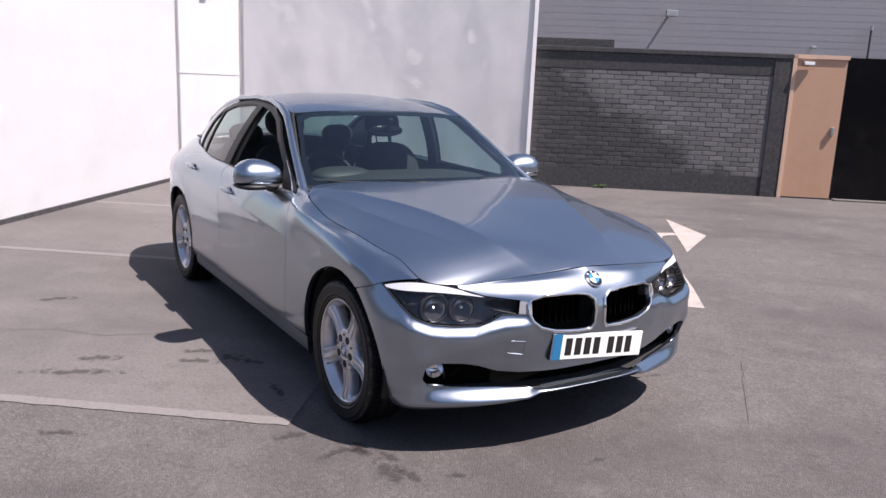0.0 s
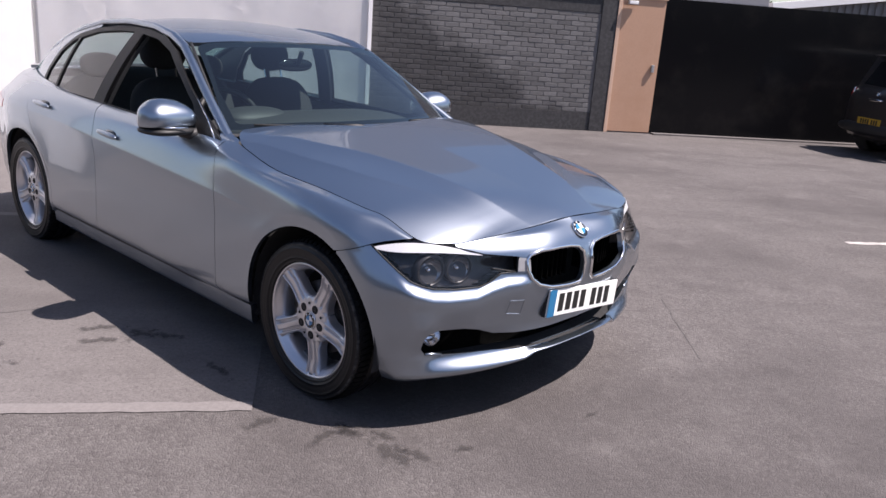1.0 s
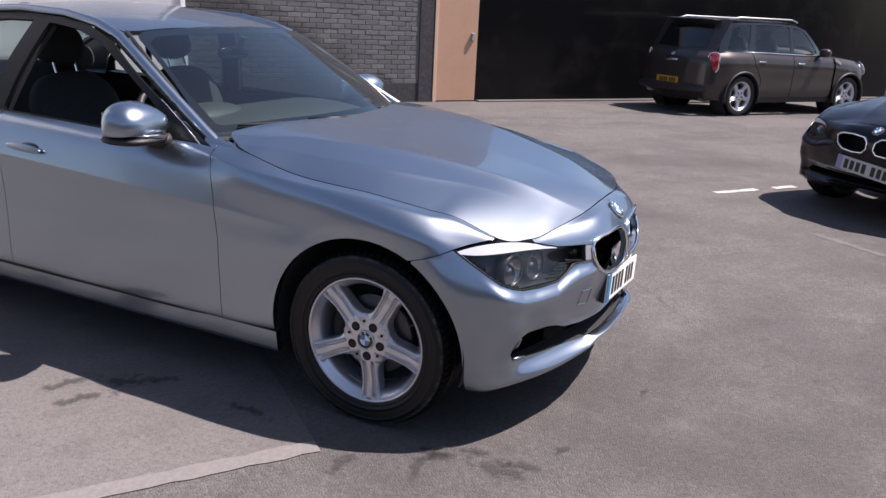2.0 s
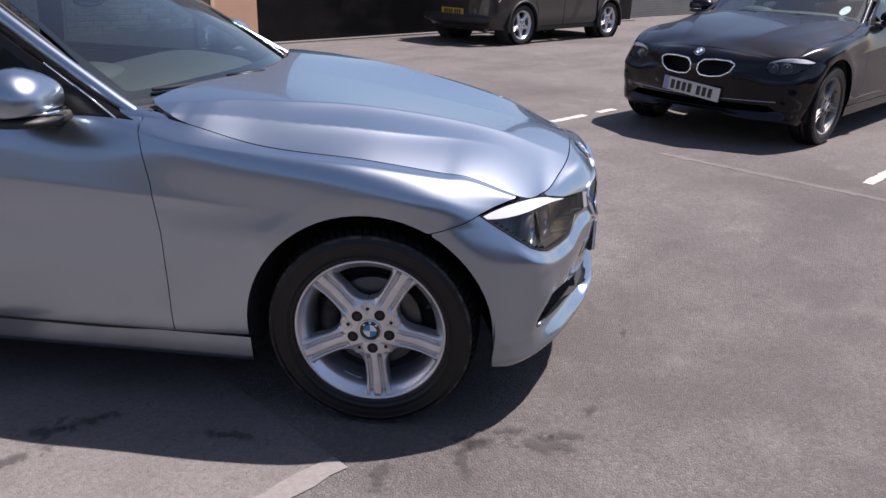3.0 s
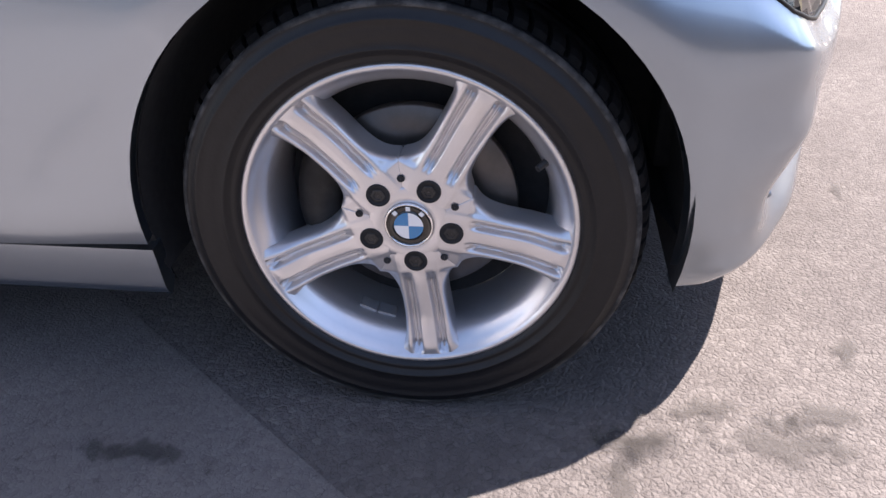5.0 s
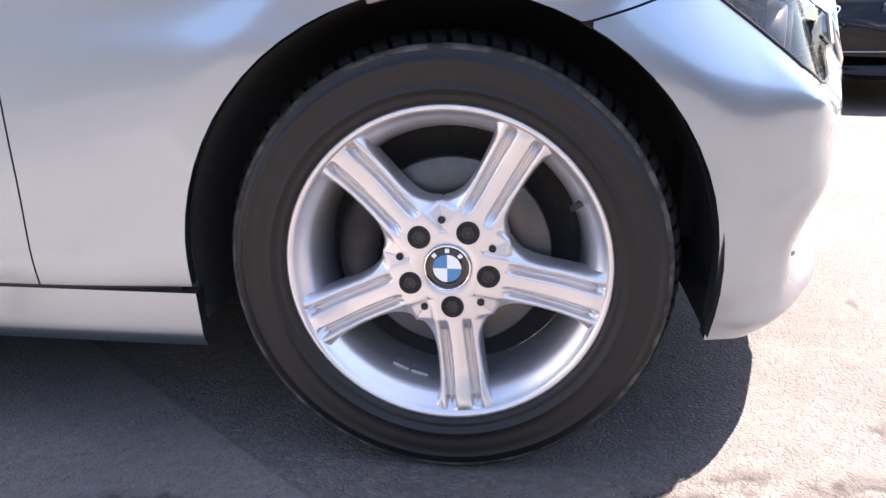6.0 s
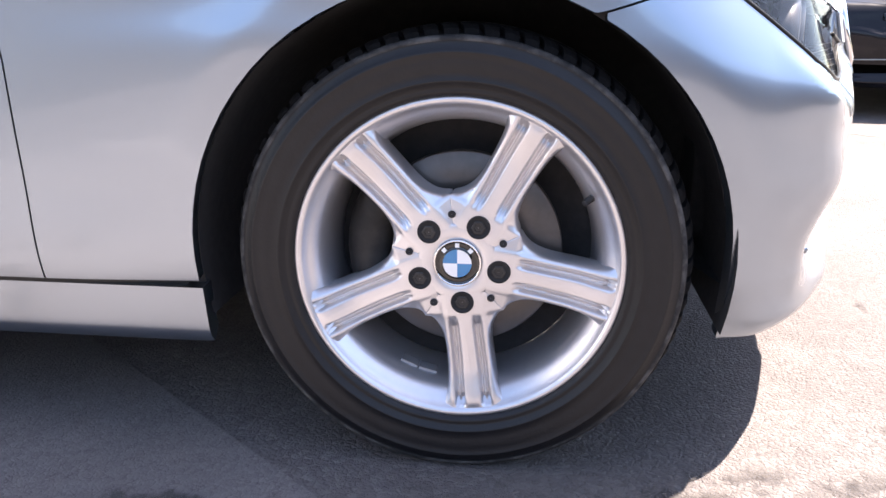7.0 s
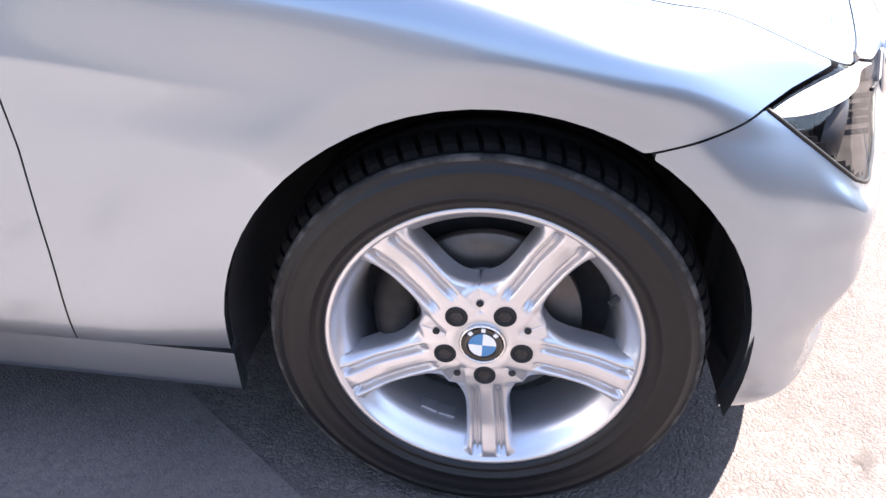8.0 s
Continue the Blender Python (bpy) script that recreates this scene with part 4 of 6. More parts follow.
def drawn_in(x, w=0.0, share=0.0):
    """The nose, slightly blunter than its guide lines and swept back towards its corners."""
    if x < .3:
        return x
    return .3 + (x - .3) * .935 - share * min(1, (x - .3) / .2) * float(np.interp(w, [0, .15, .25, .45, .65, .80], [0, .003, .013, .040, .025, .004]))


LIP, LEDGE, LOWER, BULGE, WAIST, CREASE, SHOULDER, ROLL = [[(drawn_in(x, w, f), w, z) for x, w, z in line] for line, f in ((LIP, 1), (LEDGE, 1), (LOWER, 1), (BULGE, 1), (WAIST, 1), (CREASE, .9), (SHOULDER, .5), (ROLL, .15))]
EDGE = [(drawn_in(x), w) for x, w in EDGE]

bonnet_mid = curve([(.62, .752), (.53, .788), (.44, .815), (.2, .868), (0, .905), (-.38, .965), (-.6, .99), (-.8, 1.0)])
bonnet_drop = curve([(.62, .188), (.5, .186), (.448, .156), (.29, .146), (.19, .159), (0, .196), (-.2, .239), (-.38, .257), (-.50, .236), (-.56, .210), (-.61, .190), (-.66, .186), (-.8, .16)])
bonnet_round = curve([(.62, 1.6), (.5, 1.62), (.448, 1.75), (.29, 2.9), (.19, 3.4), (0, 4.2), (-.2, 4.4), (-.38, 4.5), (-.8, 4.5)])
ridge_w = curve([(.62, .22), (.4, .29), (.2, .348), (0, .418), (-.153, .480), (-.32, .560), (-.477, .624), (-.53, .66), (-.8, .76)])
ridge_h = curve([(.62, .0), (.53, .004), (.3, .014), (0, .019), (-.4, .016), (-.65, .009), (-.8, .006)])

fold_w = curve([(.62, .33), (.4, .42), (.21, .51), (.1, .572), (0, .615), (-.1, .642), (-.25, .678), (-.44, .714), (-.6, .765), (-.8, .80)])
fold_h = curve([(.62, .0), (.4, .0), (.2, .003), (.05, .0055), (-.1, .0075), (-.3, .0080), (-.6, .0065), (-.8, .004)])


def bonnet_z(x, w):
    w = np.abs(w)
    z = bonnet_mid(x) - bonnet_drop(x) * w ** bonnet_round(x)
    d = w - ridge_w(x)
    z = z + ridge_h(x) * np.exp(-(np.sqrt(d * d + .00003) - .0055) / np.where(d > 0, .075, .20))
    d = w - fold_w(x)
    return z + fold_h(x) * np.exp(-(np.sqrt(d * d + .00001) - .0032) / np.where(d > 0, .036, .11))


TOPLINE = [(x, w, float(bonnet_z(np.array([x]), np.array([w]))[0])) for x, w in EDGE] + BELT


def eased(t):
    t = np.clip(t, 0, 1)
    return t * t * (3 - 2 * t)


CREASE_V, RIM_V = [float(np.linalg.norm(np.diff(np.array([LIP, LEDGE, LOWER, BULGE, WAIST, CREASE, SHOULDER, ROLL, TOPLINE], float), axis=0), axis=2).mean(1)[:k].sum()) for k in (5, 8)]


def soft(d, r):
    """Distance from a crease, rounded off within r."""
    return np.sqrt(d * d + r * r) - r


def shouldered(p, u, v):
    """Swells the bumper to a shoulder below the lamps; draws the side crease, the wing's crest and the flared wheel arches."""
    side = np.sign(p[:, 1])
    x, w = p[:, 0].copy(), np.abs(p[:, 1])
    a, z = w - x, p[:, 2].copy()
    foot = np.interp(a, [-.6, -.3, -.2, -.12, -.04, .114, .195, .32, .414, .53], [.60, .60, .598, .585, .563, .562, .568, .598, .640, .70])
    d = .017 * eased((foot - .002 - z) / .04) * (1 - eased((foot - .05 - z) / .15)) * eased((a + .42) / .15) * (1 - eased((a - .28) / .16))
    p[:, 0] += .78 * d
    p[:, 1] += .62 * d * side
    # squarer corners beside the lower intake, and a lip that steps up in the middle
    p[:, 0] += .030 * np.exp(-((w - .775) / .07) ** 2) * eased((z - .24) / .06) * (1 - eased((z - .42) / .09)) * (x > .3)
    p[:, 2] += .016 * eased((.335 - w) / .06) * eased((.290 - z) / .03) * (x > .5)
    # side crease, fading out over the front wheel
    p[:, 1] += side * .0065 * np.exp(-soft(v - CREASE_V, .002) / np.where(v > CREASE_V, .05, .035)) * (1 - eased((x + .56) / .36)) * eased((x + 3.4) / .4)
    # crest of the wing beside the bonnet
    q = RIM_V - v
    q0 = np.interp(x, [-.70, -.46, -.26, -.04, .1, .3], [.075, .060, .040, .032, .028, .016])
    p[:, 1] += side * .011 * np.where(q > q0, np.exp(-soft(q - q0, .002) / .028), np.clip(q / q0, 0, 1) ** 1.5) * eased((x + .80) / .15) * (1 - eased((x - .36) / .08))
    # flared arches
    for ax, r1 in ((0.0, .422), (-2.81, .418)):
        r, t = np.hypot(x - ax, z - .325), np.arctan2(z - .325, x - ax)
        out = .007 * np.logaddexp(0, (r - r1) / .007)
        lip = -.13 * (out - (r - r1)) + .011 * np.exp(-out / .075)
        reach = eased((t - .25) / .75) * eased((2.95 - t) / 1.0)
        p[:, 1] += side * lip * reach
    # short, tapered tail
    past = np.clip(-2.9 - p[:, 0], 0, 2)
    p[:, 0] += .12 * past
    p[:, 1] *= 1 - .055 * eased(past / .7)
    return p


skin = Skin([LIP, LEDGE, LOWER, BULGE, WAIST, CREASE, SHOULDER, ROLL, TOPLINE], shouldered)


# the bonnet's rim follows the wings' top edge
_rim = skin(np.linspace(0, skin.us[9], 300), np.full(300, skin.vs[8]))[::-1]
HOODLINE = [(float(x), float(w)) for x, w, z in _rim[::-3]]


def bonnet_surf(u, v):
    w = np.interp(u, _rim[:, 0], _rim[:, 1])
    lift = np.interp(u, _rim[:, 0], _rim[:, 2]) - bonnet_z(u, w)
    share = np.clip(np.abs(v) / np.maximum(w, .1), 0, 1.05) ** 5 * np.clip((u + .62) / .1, 0, 1)
    return np.stack([u, v, bonnet_z(u, v) + lift * share], 1)


def house_w(x, z):
    d = z - .93
    return .802 - .28 * d - .47 * d * d - .095 * np.clip((-2.1 - x) / .9, 0, 2) ** 2 - .05 * np.clip((x + 1.3) / .5, 0, 2) ** 2 * np.clip(d / .1, 0, 1)


def house_surf(u, v):
    return np.stack([u, house_w(u, v), v], 1)


def screen_surf(u, v):
    s = (v - .965) / .41
    x = -.565 - .80 * s - .05 * s * (1 - s) * -1.6 - (.235 - .10 * np.clip(s, 0, 1)) * (np.abs(u) / .72) ** 2
    return np.stack([x, u, v], 1)


roof_mid = curve([(-1.18, 1.312), (-1.27, 1.337), (-1.45, 1.376), (-1.7, 1.409), (-2.05, 1.421), (-2.4, 1.396), (-2.75, 1.338), (-2.95, 1.262), (-3.2, 1.125), (-3.42, 1.030)])


def roof_surf(u, v):
    return np.stack([u, v, roof_mid(u) - .055 * (np.abs(v) / .58) ** 2.4], 1)


boot_mid = curve([(-3.2, 1.06), (-3.38, 1.052), (-3.6, 1.04), (-3.7, 1.02)])


def boot_surf(u, v):
    return np.stack([u, v, boot_mid(u) - .03 * (np.abs(v) / .7) ** 3], 1)


def arch(x, z=.325, r=.376, low=-1.0):
    return [(x + r, low)] + [(x + r * math.cos(math.pi * k / 32), z + r * math.sin(math.pi * k / 32)) for k in range(33)] + [(x - r, low)]


def slid(a, z):
    """Matches outlines in the (w - x, z) view to the blunter nose."""
    x = .31 + (.524 - a) / .786 * .357
    return (a + .065 * max(0, x - .3), z)


HEADLAMP = [(.5247, .7072), (.4528, .7195), (.3655, .7305), (.262, .7405), (.24, .775), (.10, .75), (.092, .711), (.080, .704), (-.066, .677), (-.175, .668), (-.262, .661), (-.262, .607), (-.165, .604), (-.11, .579), (-.053, .564), (.08, .562), (.142, .565), (.192, .570), (.255, .582), (.312, .598), (.375, .628), (.455, .670)]
LAMP_HOLE = [(.531, .711), (.50, .75), (.28, .80)] + HEADLAMP[4:]
LAMP_END = [(-.258, .661), (-.325, .655), (-.337, .605), (-.258, .607)]
FENDERTIP = [slid(a, z) for a, z in [(.700, .661), (.524, .708), (.45, .721), (.36, .732), (.25, .742), (.24, .775), (.23, 1.3)]] + [(3, 1.3), (3, -1), (1.02, -1), (1.0, .60)]
KIDNEY = [(.025, .60), (.028, .645), (.06, .668), (.12, .677), (.19, .681), (.28, .679), (.33, .666), (.345, .65), (.348, .615), (.335, .578), (.30, .552), (.235, .534), (.12, .523), (.045, .522), (.028, .545)]
DOORFRONT = [(-.612, .285), (-.616, .45), (-.624, .6), (-.648, .76), (-.69, .90), (-.715, 1.0)]
DOORSPLIT = [(-1.80, .29), (-1.80, .5), (-1.82, .7), (-1.86, .85), (-1.91, 1.0)]
DOORREAR = [(-2.40, .29), (-2.40, .38), (-2.44, .50), (-2.52, .62), (-2.62, .72), (-2.71, .85), (-2.77, 1.05)]


def on_skin(surf, pts, how="diag", lift=0.0, side=1, step=0.02):
    """An outline laid on the skin, in metres, resampled evenly."""
    out = []
    n = len(pts)
    for i in range(n):
        a, b = Vector(pts[i]), Vector(pts[(i + 1) % n])
        k = max(1, int((b - a).length / step))
        for j in range(k):
            c = a.lerp(b, j / k)
            u, v = skin_point(surf, c.x, c.y, how)
            p = surf(np.array([u]), np.array([v]))[0]
            e = 1e-3
            tu = surf(np.array([u + e]), np.array([v]))[0] - p
            tv = surf(np.array([u]), np.array([v + e]))[0] - p
            nn = np.cross(tu, tv)
            nn /= np.linalg.norm(nn)
            if nn[0] + nn[1] < 0:
                nn = -nn
            p = p + nn * lift
            out.append((float(p[0]), float(-side * p[1]), float(p[2])))
    return out


# ---------------------------------------------------------------- wheels
SPOKE_PROFILE = [(0, -.0008), (.20, -.0005), (.30, 0), (.335, .0025), (.385, .0105), (.47, .0105), (.51, .0050), (.545, .0050), (.585, .0110), (.66, .0110), (.72, .0025), (.76, .0006), (.84, .0008), (.93, .0018), (1.0, .0042)]


def spoke_mesh(angle, r0=0.0455, r1=0.2275):
    """One ribbed spoke of a five-spoke alloy, along +x before turning; the outer face looks to -y. It spreads in fillets to its neighbours at the hub and into the rim."""
    bm = bmesh.new()
    core, n, rows = .0335, 48, []
    pa, pd = zip(*SPOKE_PROFILE)
    ts = [-1.0, -.97, -.92, -.86] + [-.86 + 1.72 * k / 52 for k in range(1, 52)] + [.86, .92, .97, 1.0]
    for i in range(n + 1):
        s = i / n
        r = r0 + (r1 - r0) * (s if s < .5 else s + .10 * math.sin(2 * math.pi * (s - .5)) / math.pi)
        half = min(r * .7265, core + .004 * max(0, (r - .13) / .09) + .026 * math.exp(-max(0, r - .080) / .016) + .030 * math.exp(-max(0, .2275 - r) / .0105))
        face = -.0095 + .0035 * math.sin(math.pi * min(1, max(0, (r - .06) / .15))) - .0095 * eased((r - .160) / .066)
        cut = float(eased((r - .080) / .022)) * (1 - float(eased((r - .2195) / .0045))) * (1 + .45 * math.exp(-((r - .215) / .006) ** 2))
        row = []
        for t in ts:
            q = t * half
            a = abs(q) / (core + .004 * max(0, (r - .13) / .09))
            if a <= 1:
                d = float(np.interp(a, pa, pd))
                d = d * cut if a < .76 else d
            else:
                d = .0042 + .012 * (a - 1)
            free = min(1, max(0, (r * .7265 - half) / .008))
            d = d * (.45 + .55 * free) + .010 * free * max(0, (abs(t) - .80) / .20) ** 3
            row.append(bm.verts.new((r, face + d, q)))
        row.insert(0, bm.verts.new((r, face + .050, -half * .97)))
        row.append(bm.verts.new((r, face + .050, half * .97)))
        rows.append(row)
    for a, b in zip(rows[:-1], rows[1:]):
        for k in range(len(a) - 1):
            bm.faces.new((a[k], a[k + 1], b[k + 1], b[k]))
    bmesh.ops.recalc_face_normals(bm, faces=bm.faces[:])
    if sum(f.normal.y for f in bm.faces) > 0:
        bmesh.ops.reverse_faces(bm, faces=bm.faces[:])
    return moved(bm, Matrix.Rotation(-angle, 4, "Y"))


def hub_mesh(phi):
    """Raised centre plate that carries the bolts, running out into the spokes."""
    bm = bmesh.new()
    n = 100
    rings = []
    for j, (f, y) in enumerate(((.58, .002), (.60, -.0080), (.63, -.0096), (.82, -.0098), (.95, -.0092), (1.0, -.0080), (1.0, .03))):
        ring = []
        for k in range(n):
            a = 2 * math.pi * k / n
            r = .0580 * f
            ring.append(bm.verts.new((r * math.cos(a), y, r * math.sin(a))))
        rings.append(ring)
    for a, b in zip(rings[:-1], rings[1:]):
        for k in range(n):
            bm.faces.new((a[k], a[(k + 1) % n], b[(k + 1) % n], b[k]))
    bmesh.ops.recalc_face_normals(bm, faces=bm.faces[:])
    return bm


def roundel(r, y, parent, facing=-1, label=""):
    """Round enamel badge of plain shapes: dark ring, bright rim, quartered disc; built in local xz."""
    ring = part("badge", lathe([(r * .98, y + .004), (r, y), (r * .97, y - .002), (r * .93, y - .002), (r * .91, y - .001), (r * .62, y - .001), (r * .60, y - .0022), (r * .56, y - .0022), (0.0005, y - .001)], 40), GLOSSBLACK, parent, label, True)
    part("badge_rim", lathe([(r * 1.0, y + .003), (r * 1.0, y - .0022), (r * .95, y - .003), (r * .92, y - .0015)], 40), CHROME, ring, "", True)
    for q in range(4):
        bm = bmesh.new()
        c = bm.verts.new((0, y - .003, 0))
        a = [bm.verts.new((r * .6 * math.cos(math.pi / 2 * q + math.pi / 2 * k / 8), y - .003, r * .6 * math.sin(math.pi / 2 * q + math.pi / 2 * k / 8))) for k in range(9)]
        for k in range(8):
            bm.faces.new((c, a[k], a[k + 1]))
        part("badge_quarter", bm, BLUE if q % 2 else WHITE, ring)
    # three pale marks on the upper half of the dark ring
    for turn in (135, 90, 45):
        bm = boxed(-r * .09, r * .09, y - .0026, y - .0005, r * .68, r * .86, .0003)
        part("badge_mark", moved(bm, Matrix.Rotation(radians(90 - turn), 4, "Y")), WHITE, ring)
    return ring


WHEEL_MESHES = {}


def repeat(key, name, make, mat, parent, label="", smooth=False):
    """A part whose mesh is shared by every wheel of its kind."""
    if (key, mat.name) not in WHEEL_MESHES:
        ob = part(name, make(), mat, parent, label, smooth)
        WHEEL_MESHES[key, mat.name] = ob.data
        return ob
    ob = new(name, WHEEL_MESHES[key, mat.name])
    ob.parent = parent
    if label:
        ob["label"] = label
    return ob


def tread_mesh(count=75):
    """Row of shoulder blocks with slanted gaps between them."""
    bm = bmesh.new()
    step = 2 * math.pi / count
    for k in range(count):
        rows = []
        for y, r, lean in ((-.0155, .3115, 0), (-.010, .3185, .05), (.002, .3232, .15), (.014, .3248, .28), (.030, .3256, .42)):
            row = []
            for q in (-.36, 0, .36):
                a = step * (k + q + lean)
                row.append(((r - (.0012 if q else 0)) * math.cos(a), y, (r - (.0012 if q else 0)) * math.sin(a)))
            low = []
            for q in (-.36, .36):
                a = step * (k + q + lean)
                low.append(((r - .010) * math.cos(a), y + (.006 if y < -.01 else 0), (r - .010) * math.sin(a)))
            rows.append([bm.verts.new(p) for p in (low[0], *row, low[1])])
        for a, b in zip(rows[:-1], rows[1:]):
            for q in range(4):
                bm.faces.new((a[q], a[q + 1], b[q + 1], b[q]))
        bm.faces.new(rows[0])
    bmesh.ops.recalc_face_normals(bm, faces=bm.faces[:])
    return bm


def settled(bm):
    """Full-section tyre, flattened where it bears on the ground."""
    for v in bm.verts:
        r = math.hypot(v.co.x, v.co.z)
        k = (.2335 + (r - .2335) * 1.065) / r if r > .2335 else 1
        v.co.x, v.co.z = v.co.x * k, max(v.co.z * k, -.3172)
    return bm


def weight_mesh():
    bm = bmesh.new()
    for k in range(2):
        box(bm, -.003, .003, -.012, .012, -.014, .014, .001, Matrix.Rotation(-radians(246 + 9 * k), 4, "Y") @ Matrix.Translation((.199, .045, 0)))
    return bm


RIM_PROFILE = [(.2335, -.010), (.2368, -.016), (.2372, -.0205), (.2355, -.0235), (.2315, -.0240), (.2285, -.0225), (.2260, -.0190), (.2235, -.0140), (.2180, -.0080), (.2110, .000), (.2050, .010), (.2010, .024), (.1985, .042), (.1965, .065), (.1955, .085), (.1945, .10), (.205, .15), (.232, .165), (.236, .172)]
TYRE_PROFILE = [(.2335, -.016), (.237, -.0245), (.2405, -.0290), (.244, -.0300), (.2465, -.0290), (.248, -.0300), (.254, -.0330), (.2552, -.0346), (.2572, -.0346), (.2585, -.0334), (.268, -.0362), (.280, -.0376), (.288, -.0374), (.2895, -.0386), (.2918, -.0386), (.2932, -.0366), (.299, -.0345), (.3035, -.0318), (.3050, -.0324), (.3085, -.0300), (.3105, -.0265), (.3100, -.0235), (.3085, -.020), (.3100, -.016), (.3120, -.006), (.3150, .010), (.3165, .030), (.316, .031), (.316, .039), (.325, .04), (.3258, .07), (.316, .071), (.316, .079), (.3258, .08), (.325, .11), (.316, .111), (.316, .119), (.3245, .12), (.322, .15), (.315, .165), (.29, .185), (.25, .18), (.2325, .168)]


def build_wheel(parent, phi, brake=True, alloy=ALLOY):
    """A road wheel at the origin, outer face to -y: rim with tyre, spokes, bolts, cap, brake."""
    tag = round(phi, 3)
    rim = part("wheel", lathe(RIM_PROFILE, 96), alloy, parent, "silver five-spoke alloy wheel rim", True)
    repeat("tyre", "tyre", lambda: settled(lathe(TYRE_PROFILE, 160)), RUBBER, rim, "black road tyre with worn shoulder", True)
    repeat("scuff", "sidewall_ring", lambda: settled(lathe([(.3036, -.0324), (.3052, -.0331), (.3088, -.0306), (.3110, -.0268), (.3106, -.0240)], 160)), DUSTYRUBBER, rim, "scuffed grey edge of the sidewall", True)
    repeat("tread", "tread", lambda: settled(tread_mesh()), TREADRUBBER, rim, "moulded shoulder tread")
    for k in range(5):
        repeat(("spoke", tag, k), "spoke", lambda k=k: spoke_mesh(phi + 2 * math.pi * k / 5), alloy, rim, "", True)
    repeat(("hub", tag), "hub", lambda: hub_mesh(phi), alloy, rim, "", True)
    for k in range(5):
        a = phi + 2 * math.pi * k / 5
        c = Vector((.0605 * math.cos(a), -.0022, .0605 * math.sin(a)))
        # black discs on the face stand in for the shade inside the holes
        repeat(("hole", tag, k), "bolt_hole", lambda: moved(lathe([(.0172, -.0060), (.0168, -.0086), (.0158, -.0092), (.0150, -.0086), (.0146, -.0078), (.0005, -.0078)], 28), Matrix.Translation(c)), LINER, rim, "black disc for the shade in a bolt hole", True)
        repeat(("bolt", tag, k), "wheel_bolt", lambda: moved(lathe([(.0105, -.0072), (.0105, -.0088), (.0090, -.0093), (.0064, -.0092), (.0056, -.0082), (.0004, -.0082)], 6), Matrix.Translation(c)), BOLTSTEEL, rim, "dark steel wheel bolt")
        a += math.pi / 5
        c = Vector((.0715 * math.cos(a), -.0045, .0715 * math.sin(a)))
        repeat(("pin", tag, k), "pin_hole", lambda: moved(lathe([(.0056, -.0040), (.005, -.0052), (.0004, -.0050)], 12), Matrix.Translation(c)), LINER, rim)
    roundel(.0345, -.0105, rim, label="round blue and white centre cap")
    part("valve", tube([(.214 * math.cos(.48), .006, .214 * math.sin(.48)), (.197 * math.cos(.48), -.008, .197 * math.sin(.48))], [.0058, .0046], 10), BLACKPLASTIC, rim, "black rubber valve")
    if brake:
        repeat("disc", "brake_disc", lambda: lathe([(.150, .075), (.150, .062), (.148, .060), (.092, .060), (.090, .0605), (.088, .052), (.085, .050), (.07, .050), (.05, .050)], 64), DISCSTEEL, rim, "bright steel brake disc", True)
        repeat("bell", "disc_bell", lambda: lathe([(.0885, .0598), (.0885, .050), (.084, .047), (.066, .0465), (.02, .0465)], 48), CASTIRON, rim, "dark disc bell", True)
        repeat("caliper", "brake_caliper", lambda: tube([(.142 * math.cos(a0), .066, .142 * math.sin(a0)) for a0 in [radians(138 + 84 * k / 10) for k in range(11)]], [.022] + [.036] * 9 + [.022], 12), CASTIRON, rim, "dark cast brake caliper", True)
        repeat("weight", "balance_weight", weight_mesh, LABELGREY, rim, "grey stick-on balance weight")
        repeat("back", "hub_back", lambda: lathe([(.1945, .101), (.1, .13), (.001, .13)], 48), LINER, rim, "", True)
    return rim


def number_plate(parent, m, mat=PLATEWHITE, band=PLATEBLUE, marks=7):
    """Front plate with plain bars in place of characters."""
    pl = part("number_plate", moved(boxed(-.26, .26, -.004, .004, -.0555, .0555, .003), m), mat, parent, "number plate with blank dark bars")
    if band:
        part("plate_band", moved(boxed(-.26, -.212, -.0055, -.0045, -.0555, .0555), m), band, pl, "coloured side band")
    x = -.19
    for k in range(marks):
        if k == 4:
            x += .03
        part("plate_bar", moved(boxed(x, x + .036, -.0055, -.0045, -.037, .037), m), INK, pl)
        x += .053
    part("plate_backing", moved(boxed(-.262, .262, .004, .02, -.058, .058, .003), m), BLACKPLASTIC, pl)
    return pl


_grid_u, _grid_v = np.meshgrid(np.linspace(0, skin.us[6], 130), np.linspace(0, skin.vs[-1], 70), indexing="ij")
_grid_p = skin(_grid_u.ravel(), _grid_v.ravel())


def skin_point(surf, a, z, how="diag"):
    """The (u, v) at which the nose's skin shows the projected place (a, z)."""
    q = PROJECT[how](_grid_p)
    k = int(np.argmin(((q - (a, z)) ** 2).sum(1)))
    u, v = float(_grid_u.ravel()[k]), float(_grid_v.ravel()[k])
    e = 1e-4
    for _ in range(5):
        q3 = PROJECT[how](surf(np.array([u, u + e, u]), np.array([v, v, v + e])))
        qa, qb = (q3[1] - q3[0]) / e, (q3[2] - q3[0]) / e
        det = qa[0] * qb[1] - qa[1] * qb[0]
        if abs(det) < 1e-2:
            break
        r = np.array([a, z]) - q3[0]
        u = float(np.clip(u + np.clip((r[0] * qb[1] - r[1] * qb[0]) / det, -.03, .03), 0, surf.us[6]))
        v = float(np.clip(v + np.clip((qa[0] * r[1] - qa[1] * r[0]) / det, -.03, .03), 0, surf.vs[-1]))
    return u, v


